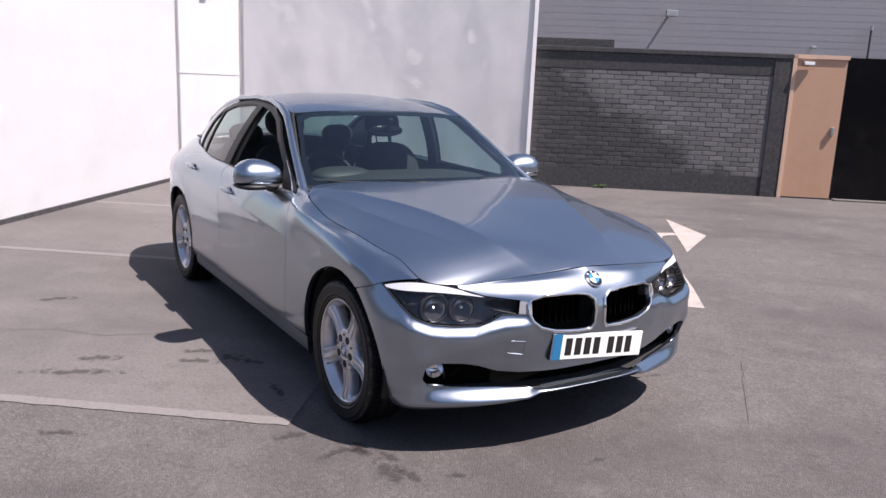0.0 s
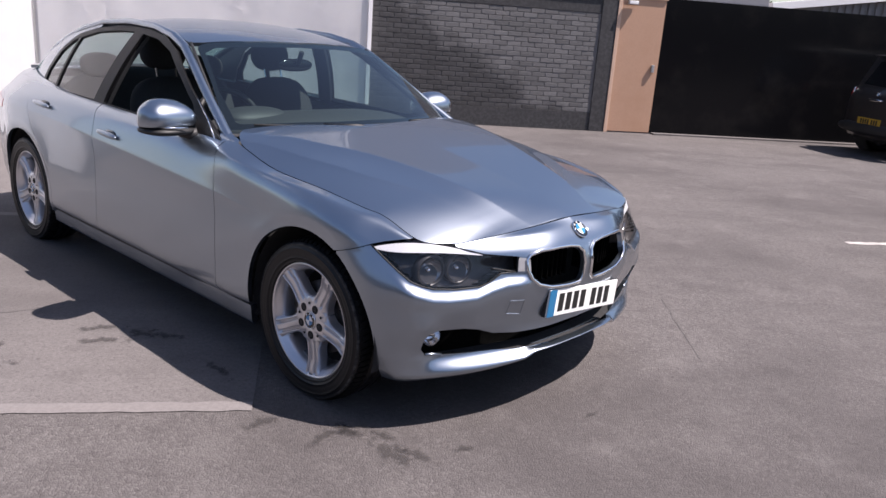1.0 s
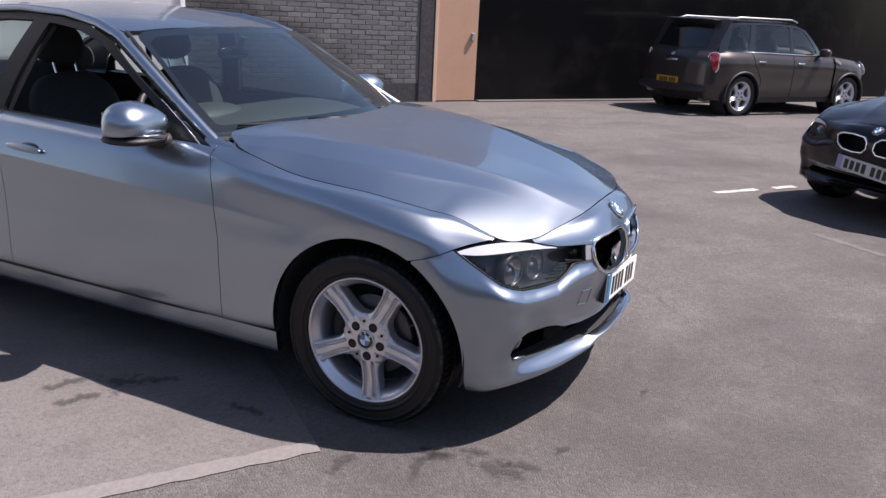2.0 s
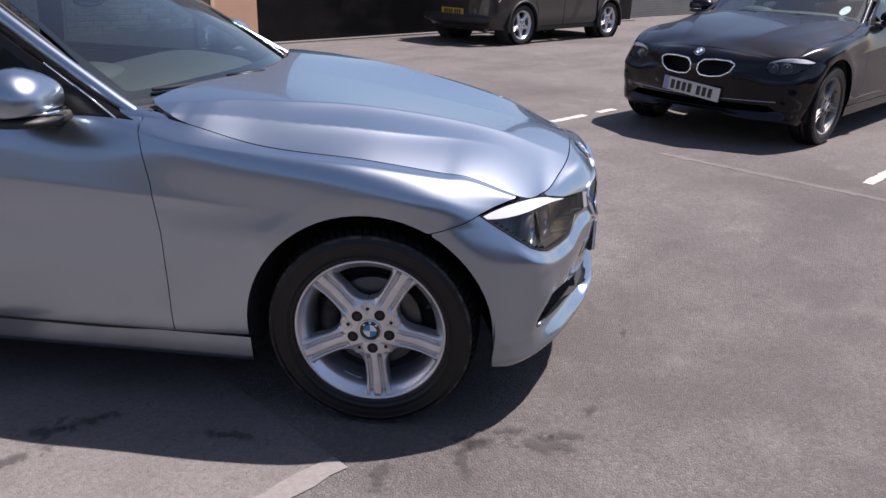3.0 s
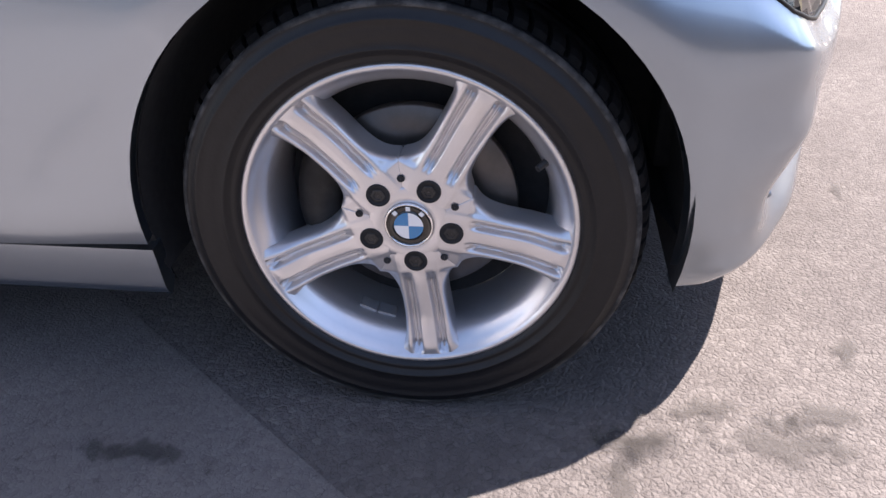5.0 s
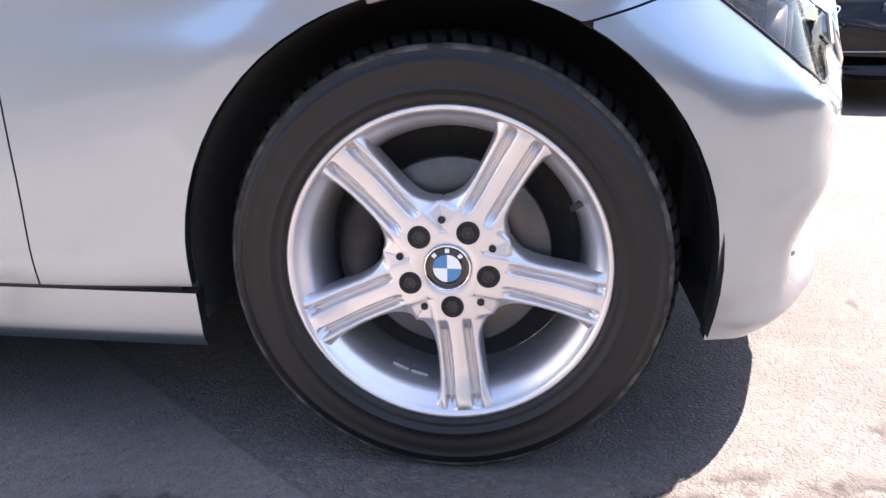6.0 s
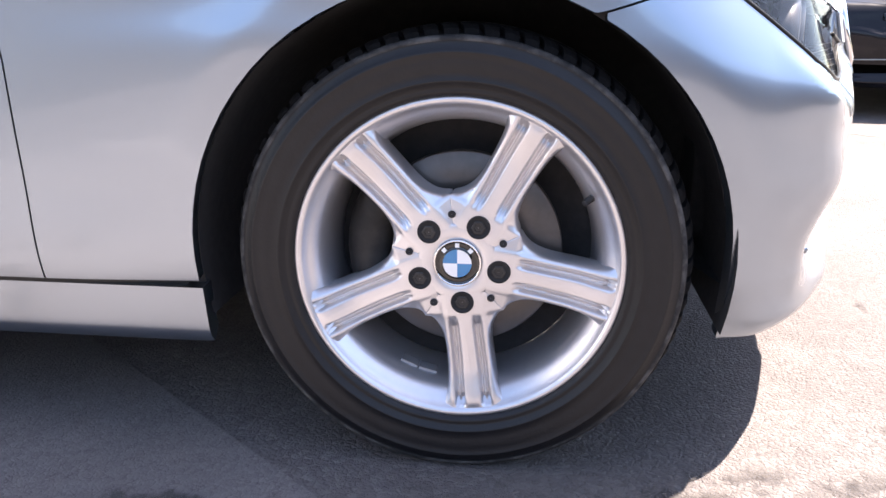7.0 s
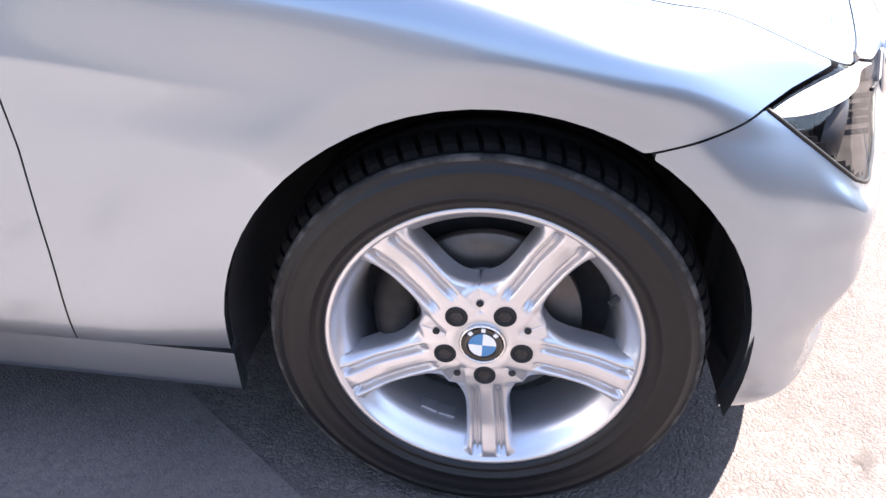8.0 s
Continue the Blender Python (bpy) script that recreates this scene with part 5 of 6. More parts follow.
INTAKE = [(0, .285), (.25, .283), (.36, .285), (.44, .293), (.52, .297), (.66, .305), (.725, .315), (.747, .34), (.747, .385), (.732, .405), (.70, .412), (.60, .408), (.54, .395), (.46, .365), (.36, .352), (.2, .35), (0, .35), (-.1, .35), (-.1, .285)]
LAMP_TWIN = [(.50, .702), (.40, .722), (.275, .733), (.16, .722), (.06, .700), (-.02, .665), (-.03, .625), (.02, .598), (.114, .588), (.25, .602), (.38, .645)]
KIDNEY_WIDE = [(.03, .58), (.035, .63), (.07, .663), (.17, .675), (.27, .672), (.32, .655), (.325, .64), (.30, .59), (.24, .553), (.14, .540), (.06, .546)]
INTAKE_LOW = [(0, .29), (.4, .29), (.60, .295), (.66, .31), (.60, .345), (.3, .35), (0, .35), (-.1, .35), (-.1, .29)]
TAILLAMP = [(.35, .74), (.5, .73), (.7, .73), (.86, .77), (.86, .83), (.7, .87), (.5, .88), (.36, .86)]


_top_u = np.linspace(0, skin.us[7], 120)
_top_p = skin(_top_u, np.full(120, skin.vs[8]))
LAMP_UPPER = [(-.262, .661), (-.175, .668), (-.066, .677), (.083, .706), (.10, .713), (.125, .717), (.2, .722), (.285, .736), (.3655, .7305), (.4528, .7195), (.5247, .7072)]
TWIN_UPPER = [(-.03, .665), (.06, .700), (.16, .722), (.275, .733), (.40, .722), (.50, .702)]


def lamp_band(upper, a0, a1, height, s):
    """Curved strip hanging under the top edge of a lamp, with a lip that turns inwards."""
    n = 40
    rows = []
    for j in range(5):
        pts = []
        for k in range(n):
            t = k / (n - 1)
            a = a0 + (a1 - a0) * t
            top = min(np.interp(a, *zip(*upper)), np.interp(a, _top_p[:, 1] - _top_p[:, 0], _top_p[:, 2])) - (.007 if a > .29 else .003)
            pts.append((a, float(top) - (.002 + height * math.sin(math.pi * t ** .72)) * j / 4))
        row = [Vector(p) for p in on_skin(skin, pts, "diag", -.004, s, 10)]
        ts, xyz = np.linspace(-1, 1, n), np.array([tuple(p) for p in row])
        keep = np.ones(n, bool)
        for _ in range(4):
            fits = np.stack([np.polyval(np.polyfit(ts[keep], xyz[keep, c], 4), ts) for c in range(3)], 1)
            off = np.linalg.norm(fits - xyz, axis=1)
            keep = off <= max(.002, np.quantile(off, .75))
        row = [Vector(p) for p in fits]
        rows.append(row)
    bm = bmesh.new()
    vs = [[bm.verts.new(p) for p in row] for row in rows]
    for p, q in zip(vs[:-1], vs[1:]):
        for k in range(n - 1):
            bm.faces.new((p[k], p[k + 1], q[k + 1], q[k]))
    bmesh.ops.recalc_face_normals(bm, faces=bm.faces[:])
    return bm


def sill_surf(u, v):
    """Sill skirt: leans out towards its foot, which turns under."""
    t = np.clip((.205 - v) / .03, 0, 1)
    return np.stack([u, .884 + .10 * (v - .28) - .02 * t * t, v], 1)


def front_seat(side):
    s = -side
    base = moved(rounded((.26, .25, .09), (3, 3, 2.6)), pose(-1.62, .37 * s, .52, 0, -8, 0))
    back = moved(rounded((.075, .255, .29), (2.6, 3.2, 3)), pose(-1.91, .37 * s, .81, 0, -20, 0))
    return joined(base, back)


def saloon(car, paint, nose):
    """All parts of a four-door saloon under the Empty car. nose: 'slim' for lamps that meet the grille, 'twin' for round twin lamps."""
    us, vs = skin.us, skin.vs
    arches = [("side", arch(0), False), ("side", arch(-2.81, r=.372), False)]
    slim = nose == "slim"
    lamp_line, kidney, intake = (HEADLAMP, KIDNEY, INTAKE) if slim else (LAMP_TWIN, KIDNEY_WIDE, INTAKE_LOW)
    # nose
    cuts = [("side", arch(0), False), ("diag", FENDERTIP, False), ("diag", LAMP_HOLE if slim else lamp_line, False), ("front", kidney, False), ("front", intake, False), ("side", [(-1, .199), (.56, .199), (.70, .15), (1.5, .15), (1.5, 2), (-1, 2)], True)]
    bumper = panel("front_bumper", skin, -us[6], us[6], 0, vs[8], .0075, cuts, paint, car, rim=.02)
    part("grille_backing", boxed(.52, .53, -.42, .42, .52, .70), LINER, bumper)
    panel("intake_backing", skin, -us[5], us[5], 0, vs[4], .02, [("front", [(-.1, .290), (.8, .282), (.8, .44), (-.1, .44)], True)], PITBLACK, bumper, "black lower intake grid", rim=0, offset=-.085)
    for s in (1, -1):
        out = on_skin(skin, kidney, "front", .004, s, .03)
        frame_ob = part("kidney_frame", tube(out, .007, 10, True, ((1, 0, 0), .8)), CHROME, bumper, "chrome kidney grille surround", True)
        for k in range(10 if slim else 0):
            w = .062 + .031 * k
            xx = .645 - .25 * max(0, w - .2)
            part("grille_slat", boxed(xx - .05, xx, -s * w - .003, -s * w + .003, .54, .672, .0015), PITBLACK, frame_ob)
        # headlamp
        cell = .012
        lamp = panel("headlamp", skin, 0, us[6], vs[3], vs[8], cell, [("diag", lamp_line, True)], LENS, car, "clear headlamp lens over dark housing", s, gap=.003, rim=.004, offset=-.001)
        lamp.visible_shadow = False
        panel("lamp_housing", skin, 0, us[6], vs[3], vs[8], cell, [("diag", lamp_line, True)], LAMPDARK, lamp, "dark lamp housing", s, gap=-.032, rim=-.056, offset=-.062)
        part("lamp_brow", lamp_band(LAMP_UPPER, .515, -.06, .031, s) if slim else lamp_band(TWIN_UPPER, .49, .0, .030, s), BROW, lamp, "pale daytime light strip", True)
        for a, z, r in (((.215, .618, .048), (.065, .618, .047)) if slim else ((.20, .648, .047), (.07, .645, .047))):
            u, v = skin_point(skin, a, z)
            p = skin(np.array([u]), np.array([v]))[0]
            m = Matrix.Translation((p[0] - .050, -s * (p[1] - .040), p[2])) @ Matrix.Rotation(radians(90 - s * 14), 4, "Z")
            bowl = lathe([(r, -.020), (r * 1.08, -.016), (r * .98, -.012), (r * .85, .000), (r * .5, .010), (.001, .013)], 32)
            part("lamp_reflector", moved(bowl, m), REFLECTOR, lamp, "bright round reflector", True)
            part("lamp_bezel", moved(lathe([(r * 1.06, -.014), (r * 1.10, -.024), (r * 1.22, -.023), (r * 1.34, -.010), (r * 1.36, .004)], 36), m), LAMPDARK, lamp, "satin bezel round the reflector", True)
            part("lamp_bulb", moved(lathe([(.001, -.012), (r * .14, -.010), (r * .20, .0), (r * .24, .012)], 24), m), CHROME, lamp, "", True)
        if slim:
            panel("lamp_end_trim", skin, 0, us[4], vs[3], vs[8], .008, [("diag", LAMP_END, True)], LABELGREY, lamp, "satin end trim", s, rim=.004, offset=.002)
            low = on_skin(skin, [(.52, .7055), (.455, .670), (.375, .628), (.312, .598), (.255, .582), (.192, .570), (.08, .562), (-.053, .564), (-.11, .579), (-.165, .604), (-.25, .607)], "diag", -.001, s, .02)[:-30]
            part("lamp_seal", tube(low, .0035, 8), TRIMBLACK, lamp, "black lamp seal", True)
        # fog lamp
        u, v = skin_point(skin, .700, .382, "front")
        p = skin(np.array([u]), np.array([v]))[0]
        m = Matrix.Translation((p[0] - .036, -s * (p[1] - .012), .372)) @ Matrix.Rotation(radians(90 - s * 20), 4, "Z")
        fog = part("fog_lamp", moved(lathe([(.036, -.004), (.038, .0), (.034, .004), (.03, .018), (.012, .03), (.001, .03)], 28), m), FOGLENS, bumper, "round clear fog lamp", True)
        g = part("fog_lens", moved(lathe([(.036, -.004), (.025, -.010), (.001, -.013)], 28), m), LENS, fog, "", True)
        g.visible_shadow = False
        if slim:
            part("intake_trim", tube(on_skin(skin, [(.66, .305), (.725, .315), (.747, .34), (.747, .385), (.732, .405), (.70, .412)], "front", .001, s, .03)[:-6], .006, 8), paint, bumper, "", True)
        # wings, doors, sills
        wing_cut = [("side", DOORFRONT + [(1.0, 1.3), (1.0, .285)], True), ("diag", FENDERTIP, True), arches[0]]
        panel("front_wing", skin, us[3], us[11], 0, vs[8], .0080, wing_cut, paint, car, "", s, rim=.02)
        door = panel("front_door", skin, us[8], us[13], 0, vs[8], .011, [("side", DOORFRONT[:5] + [(-.72, .955), (-1.9, .99)] + DOORSPLIT[::-1][1:], True)], paint, car, "", s, rim=.018)
        rear = panel("rear_door", skin, us[11], us[15], 0, vs[8], .012, [("side", DOORSPLIT + [(-1.95, 1.05), (-2.78, 1.05)] + DOORREAR[::-1][1:], True), arches[1]], paint, car, "", s, rim=.018)
        panel("rear_wing", skin, us[12], us[17], 0, vs[8], .014, [("side", DOORREAR + [(-2.78, 1.2), (-3.60, 1.2), (-3.60, .55), (-3.2, .55), (-3.2, .26), (-2.4, .26)], True), arches[1]], paint, car, "", s, rim=.02)
        panel("sill", sill_surf, -2.5, -.3, .17, .30, .012, [("side", [(-.372, .176), (-.374, .275), (-2.44, .278), (-2.44, .180)], True)], paint, car, "silver sill skirt under the doors", s, rim=.03)
        # black strip standing in for the shade in the gap above the sill
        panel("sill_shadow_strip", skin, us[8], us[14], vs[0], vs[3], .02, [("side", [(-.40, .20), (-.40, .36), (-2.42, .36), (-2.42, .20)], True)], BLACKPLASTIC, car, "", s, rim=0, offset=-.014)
        for k, (x, z, dr) in enumerate(((-1.665, .815, door), (-2.505, .872, rear))):
            w = .872
            part("door_handle", moved(rounded((.105, .016, .0155), (3, 2.4, 2.4)), pose(x, -s * (w + .022), z + .008, 0, 3, 0)), paint, dr, "painted pull handle", True)
            # no recess is cut: a black oval gives its shade behind the handle
            part("handle_cup", moved(rounded((.075, .012, .03), (2.4, 2.4, 2.4)), pose(x + .01, -s * (w + .0015), z)), GLOSSBLACK, dr, "black oval for the shade in the finger recess", True)
        # cabin side
        frames = [(-.70, .895), (-.72, .925), (-.80, .958), (-.93, 1.012), (-1.10, 1.11), (-1.36, 1.268), (-1.52, 1.325), (-1.7, 1.352), (-1.9, 1.360), (-2.1, 1.353), (-2.35, 1.328), (-2.57, 1.280), (-2.75, 1.195), (-2.89, 1.07), (-2.95, .972), (-2.90, .950), (-2.45, .940), (-1.9, .932), (-1.2, .912)]
        front_gap = [(-.95, .938), (-1.2, .941), (-1.90, .957), (-1.775, 1.325), (-1.60, 1.308), (-1.42, 1.258), (-1.2, 1.138), (-1.05, 1.045)]
        rear_gap = [(-2.02, .962), (-2.60, .968), (-2.50, 1.262), (-2.3, 1.305), (-2.05, 1.328), (-1.88, 1.330)]
        quarter_gap = [(-2.635, .969), (-2.88, .976), (-2.86, 1.04), (-2.73, 1.17), (-2.60, 1.238), (-2.535, 1.258)]
        surround = panel("window_surround", house_surf, -3.0, -.62, .88, 1.42, .011, [("side", frames, True), ("side", front_gap, False), ("side", rear_gap, False), ("side", quarter_gap, False)], TRIMBLACK, car, "satin black window surround", s, rim=.015, offset=.002)
        for nm, gp in (("rear_door_glass", rear_gap), ("quarter_glass", quarter_gap)) + ((("front_door_glass", front_gap),) if s < 0 or not slim else ()):
            g = panel(nm, house_surf, -2.95, -.62, .88, 1.42, .03, [("side", gp, True)], SIDEGLASS, car, "clear side glass", s, gap=-.004, rim=0, offset=-.006)
            g.visible_shadow = False
        panel("c_pillar", house_surf, -3.48, -2.2, .95, 1.40, .014, [("side", [(-2.3, 1.336), (-2.57, 1.282), (-2.75, 1.197), (-2.892, 1.07), (-2.955, .96), (-3.46, .985), (-3.42, 1.01), (-3.2, 1.08), (-2.95, 1.192), (-2.75, 1.268), (-2.5, 1.322), (-2.3, 1.352)], True)], paint, car, "", s, rim=.02)
        rail = [(-.50, .800, .785), (-.655, .772, .887), (-.80, .741, .962), (-.93, .711, 1.035), (-1.06, .681, 1.11), (-1.22, .644, 1.205), (-1.365, .610, 1.287)]
        rail += [(x, float(house_w(np.array([x]), np.array([z]))[0]) - dw, z) for x, z, dw in [(-1.5, 1.334, .018), (-1.7, 1.368, .01), (-2.0, 1.380, .008), (-2.3, 1.364, .008), (-2.55, 1.318, .012), (-2.75, 1.265, .02), (-2.95, 1.190, .02), (-3.2, 1.062, .03), (-3.40, .965, .05)]]
        part("roof_rail", tube([(x, -s * w, z) for x, w, z in rail], [.016, .022, .024, .024, .024, .024, .024, .024, .022, .022, .022, .024, .024, .026, .026, .024], 14, squash=((0, 0, 1), .85)), paint, car, "", True)
        part("pillar_trim", tube([(x - .03, -s * (w - .022), z - .012) for x, w, z in rail[1:8]], .022, 10), DASH, car, "", True)
        strip = [(-.80, .742, .958), (-.93, .705, 1.035), (-1.06, .668, 1.118), (-1.22, .622, 1.213), (-1.365, .580, 1.303)]
        part("screen_seal", tube([(x + .006, -s * w, z + .006) for x, w, z in strip], .008, 8), BLACKPLASTIC, car, "", True)
        part("chrome_strip", tube([(-.775, -s * .806, .925), (-.90, -s * .766, .997), (-1.02, -s * .743, 1.070)], .003, 8), CHROME, car, "", True)
        # mirror
        mz, mx, mw = (.990, -.985, .922) if s > 0 else (.99, -1.10, .92)
        cap = rounded((.102, .128, .092), (2.8, 3.4, 2.6))
        for vt in cap.verts:
            k = (vt.co.y + .128) / .256
            vt.co.z *= .78 + .22 * math.sin(math.pi * min(1, .25 + .75 * k))
            vt.co.x *= .8 + .2 * k
            if vt.co.z < -.03:
                vt.co.z = -.03 - (abs(vt.co.z + .03)) * .15
            vt.co.z *= 1 - .30 * max(0, vt.co.x) / .105
            vt.co.x = max(vt.co.x, -.075)
        mm = Matrix.Translation((mx, -s * mw, mz)) @ Matrix.Diagonal((1, s, 1, 1)) @ pose(0, 0, 0, 0, 0, 12)
        mirror = part("door_mirror", moved(cap, mm), paint, car, "painted mirror cap on a black foot", True)
        foot = rounded((.100, .124, .024), (2.4, 3.0, 2.2))
        part("mirror_base", moved(foot, Matrix.Translation((mx, -s * mw, mz - .048)) @ pose(0, 0, 0, 0, 0, 12 * s)), BLACKPLASTIC, mirror, "", True)
        part("mirror_arm", tube([(mx + .01, -s * (mw - .06), mz - .058), (mx + .04, -s * .83, mz - .07), (-.93, -s * .80, .925)], [.024, .022, .03], 10), BLACKPLASTIC, mirror, "", True)
        part("mirror_glass", moved(boxed(-.002, .002, -.095, .095, -.03, .05, .001), Matrix.Translation((mx - .077, -s * mw, mz)) @ pose(0, 0, 0, 0, 0, 12 * s)), CHROME, mirror)
        part("mirror_indicator", tube([(mx + .103, -s * (mw - .05), mz - .028), (mx + .096, -s * (mw + .035), mz - .028), (mx + .055, -s * (mw + .088), mz - .026)], .0045, 8), CHROME, mirror, "bright indicator strip", True)
        # wheel housings
        for ax in (0, -2.81):
            bm = bmesh.new()
            ring = []
            for wv in (.862, .80, .52):
                ring.append([bm.verts.new((ax + .384 * math.cos(t), -s * wv, .325 + .384 * math.sin(t))) for t in [radians(-15 + 210 * k / 40) for k in range(41)]])
            ring.append([bm.verts.new((ax + .05 * math.cos(t), -s * .52, .325 + .05 * math.sin(t))) for t in [radians(-15 + 210 * k / 40) for k in range(41)]])
            for a, b in zip(ring[:-1], ring[1:]):
                for k in range(40):
                    bm.faces.new((a[k], a[k + 1], b[k + 1], b[k]))
            bmesh.ops.recalc_face_normals(bm, faces=bm.faces[:])
            liner = part("arch_liner", bm, LINER, car, "black wheel arch liner", True)
            if slim:
                part("liner_clip", moved(boxed(-.016, .016, -.010, .010, -.005, .005, .003), pose(ax - .092, -s * .842, .691, 0, -14, 0)), LABELGREY, liner, "pale liner clip")
        # seats
        part("front_seat", front_seat(s), FABRIC, car, "dark cloth front seat", True)
        part("headrest", moved(rounded((.055, .135, .095), (2.6, 3, 2.6)), pose(-2.05, -s * .37, 1.215, 0, -14, 0)), FABRIC, car, "", True)
        part("headrest_post", tube([(-2.0, -s * .43, 1.07), (-2.04, -s * .43, 1.2)], .006, 6), CHROME, car)
        part("headrest_post", tube([(-2.0, -s * .31, 1.07), (-2.04, -s * .31, 1.2)], .006, 6), CHROME, car)
        part("rear_headrest", moved(rounded((.05, .13, .08), (2.6, 3, 2.6)), pose(-2.85, -s * .38, 1.08, 0, -18, 0)), FABRIC, car, "", True)
        part("door_card", boxed(-2.6, -.75, -s * .80 - .02, -s * .80 + .02, .30, .92, .01), DASH, car)
        panel("b_pillar", house_surf, -2.2, -1.6, .93, 1.36, .03, [("side", [(-1.90, .94), (-2.03, .94), (-1.90, 1.34), (-1.77, 1.34)], True)], DASH, car, "", s, rim=.02, offset=-.02)
        # rear lamp
        panel("rear_lamp", skin, us[15], us[19], vs[3], vs[8], .016, [("front", TAILLAMP, True)], REDLENS, car, "red rear lamp", s, rim=.02, offset=.002)
    # bonnet, cowl, glass, roof
    hood = HOODLINE + [(-.61, .785), (-.648, .765), (-.685, .738), (-.712, .70), (-.690, .60), (-.60, .3), (-.565, 0), (-.565, -.2), (HOODLINE[0][0], -.2)]
    panel("bonnet", bonnet_surf, -.74, .63, -.82, .82, .0095, [("top", hood, True)], paint, car, gap=.0035, rim=.022)
    panel("under_bonnet", bonnet_surf, -.66, .40, -.70, .70, .04, [], LINER, car, "", rim=0, offset=-.03)
    panel("body_core", skin, us[5], us[19], 0, vs[8], .03, arches, LINER, car, "", 1, rim=0, offset=-.022)
    panel("body_core", skin, us[5], us[19], 0, vs[8], .03, arches, LINER, car, "", -1, rim=0, offset=-.022)
    bm = bmesh.new()
    strip = []
    for k in range(25):
        y = -.76 + 1.52 * k / 24
        q = (y / .72) ** 2
        strip.append([bm.verts.new((-.53 - .14 * q, y, .945)), bm.verts.new((-.60 - .225 * q, y, .945)), bm.verts.new((-.62 - .225 * q, y, .90))])
    for p, q in zip(strip[:-1], strip[1:]):
        for k in range(2):
            bm.faces.new((p[k], p[k + 1], q[k + 1], q[k]))
    part("scuttle_grille", bm, LINER, car, "black plastic scuttle under the bonnet edge")
    for s in (1, -1):
        bm = bmesh.new()
        grid = []
        for i in range(11):
            f = i / 10
            low = Vector((-.585 - .165 * f, .803, .888 + .022 * f))
            top = Vector((-.640 - .165 * f, .764 - .030 * f, .936 + .030 * f))
            grid.append([bm.verts.new((p.x, -s * p.y, p.z)) for p in [low.lerp(top, g) + Vector((0, .7, .7)) * (.010 * math.sin(math.pi * g)) for g in [k / 8 for k in range(9)]]])
        for p, q in zip(grid[:-1], grid[1:]):
            for k in range(8):
                bm.faces.new((p[k], p[k + 1], q[k + 1], q[k]))
        bmesh.ops.recalc_face_normals(bm, faces=bm.faces[:])
        part("wing_corner", bm, paint, car, "painted wing corner at the foot of the pillar", True)
    part("cowl", tube([(-.83 + .25 * (1 - (y / .76) ** 2), y, .940 + .012 * (1 - (y / .76) ** 2)) for y in [-.76 + 1.52 * k / 16 for k in range(17)]], .03, 8, squash=((0, 0, 1), .6)), LINER, car, "black scuttle panel", True)
    pane = [(-.1, .96), (0, .96), (.4, .955), (.72, .942), (.742, .955), (.668, 1.115), (.59, 1.285), (.57, 1.303), (.5, 1.318), (.3, 1.330), (0, 1.336), (-.1, 1.336)]
    band = [(-.1, 1.004), (0, 1.004), (.4, .998), (.675, .985), (.645, 1.115), (.565, 1.27), (.5, 1.294), (.3, 1.306), (0, 1.312), (-.1, 1.312)]
    ws = panel("windscreen", screen_surf, -.78, .78, .93, 1.40, .025, [("front", pane, True)], SCREEN, car, "tinted laminated windscreen", rim=.004)
    ws.visible_shadow = False
    panel("windscreen_border", screen_surf, -.78, .78, .93, 1.40, .012, [("front", pane, True), ("front", band, False)], GLOSSBLACK, ws, "", rim=0, offset=-.004)
    part("rear_view_mirror", moved(rounded((.018, .115, .035), (2.4, 3, 2.4)), pose(-1.28, 0, 1.215, 0, 10, 0)), GLOSSBLACK, car, "", True)
    part("mirror_stalk", tube([(-1.25, 0, 1.22), (-1.22, 0, 1.29)], .014, 8), BLACKPLASTIC, car)
    rf = [(-1.262, -.2), (-1.262, 0), (-1.285, .3), (-1.345, .52), (-1.38, .575), (-1.9, .585), (-2.4, .575), (-2.72, .555), (-2.78, .5), (-2.82, .3), (-2.83, 0), (-2.83, -.2)]
    panel("roof", roof_surf, -2.9, -1.22, -.62, .62, .02, [("top", rf, True)], paint, car, rim=.02)
    part("headliner", moved(rounded((.72, .53, .03), (4, 4, 2)), pose(-2.1, 0, 1.345)), HEADLINER, car, "", True)
    rw = [(-2.84, -.2), (-2.84, 0), (-2.83, .3), (-2.80, .5), (-2.95, .585), (-3.30, .625), (-3.36, .55), (-3.40, 0), (-3.40, -.2)]
    g = panel("rear_screen", roof_surf, -3.42, -2.75, -.62, .62, .03, [("top", rw, True)], SCREEN, car, "tinted rear screen", rim=.004)
    g.visible_shadow = False
    fin = rounded((.085, .016, .032), (2.2, 2.2, 2.4))
    for vt in fin.verts:
        vt.co.x -= max(0, vt.co.z) * 1.2
    part("roof_aerial", moved(fin, pose(-2.70, 0, 1.362)), paint, car, "small shark-fin aerial", True)
    panel("boot_lid", boot_surf, -3.7, -3.34, -.72, .72, .02, [("top", [(-3.36, -.2), (-3.36, .58), (-3.42, .61), (-3.52, .48), (-3.57, .3), (-3.59, 0), (-3.59, -.2)], True)], paint, car, rim=.02)
    panel("tail", skin, us[15], us[19], 0, vs[8], .02, [("side", [(-3.20, .15), (-3.20, .55), (-3.60, .55), (-3.60, 1.2), (-5, 1.2), (-5, .15)], True), ("front", TAILLAMP, False), arches[1]], paint, car, "", 1, rim=.02)
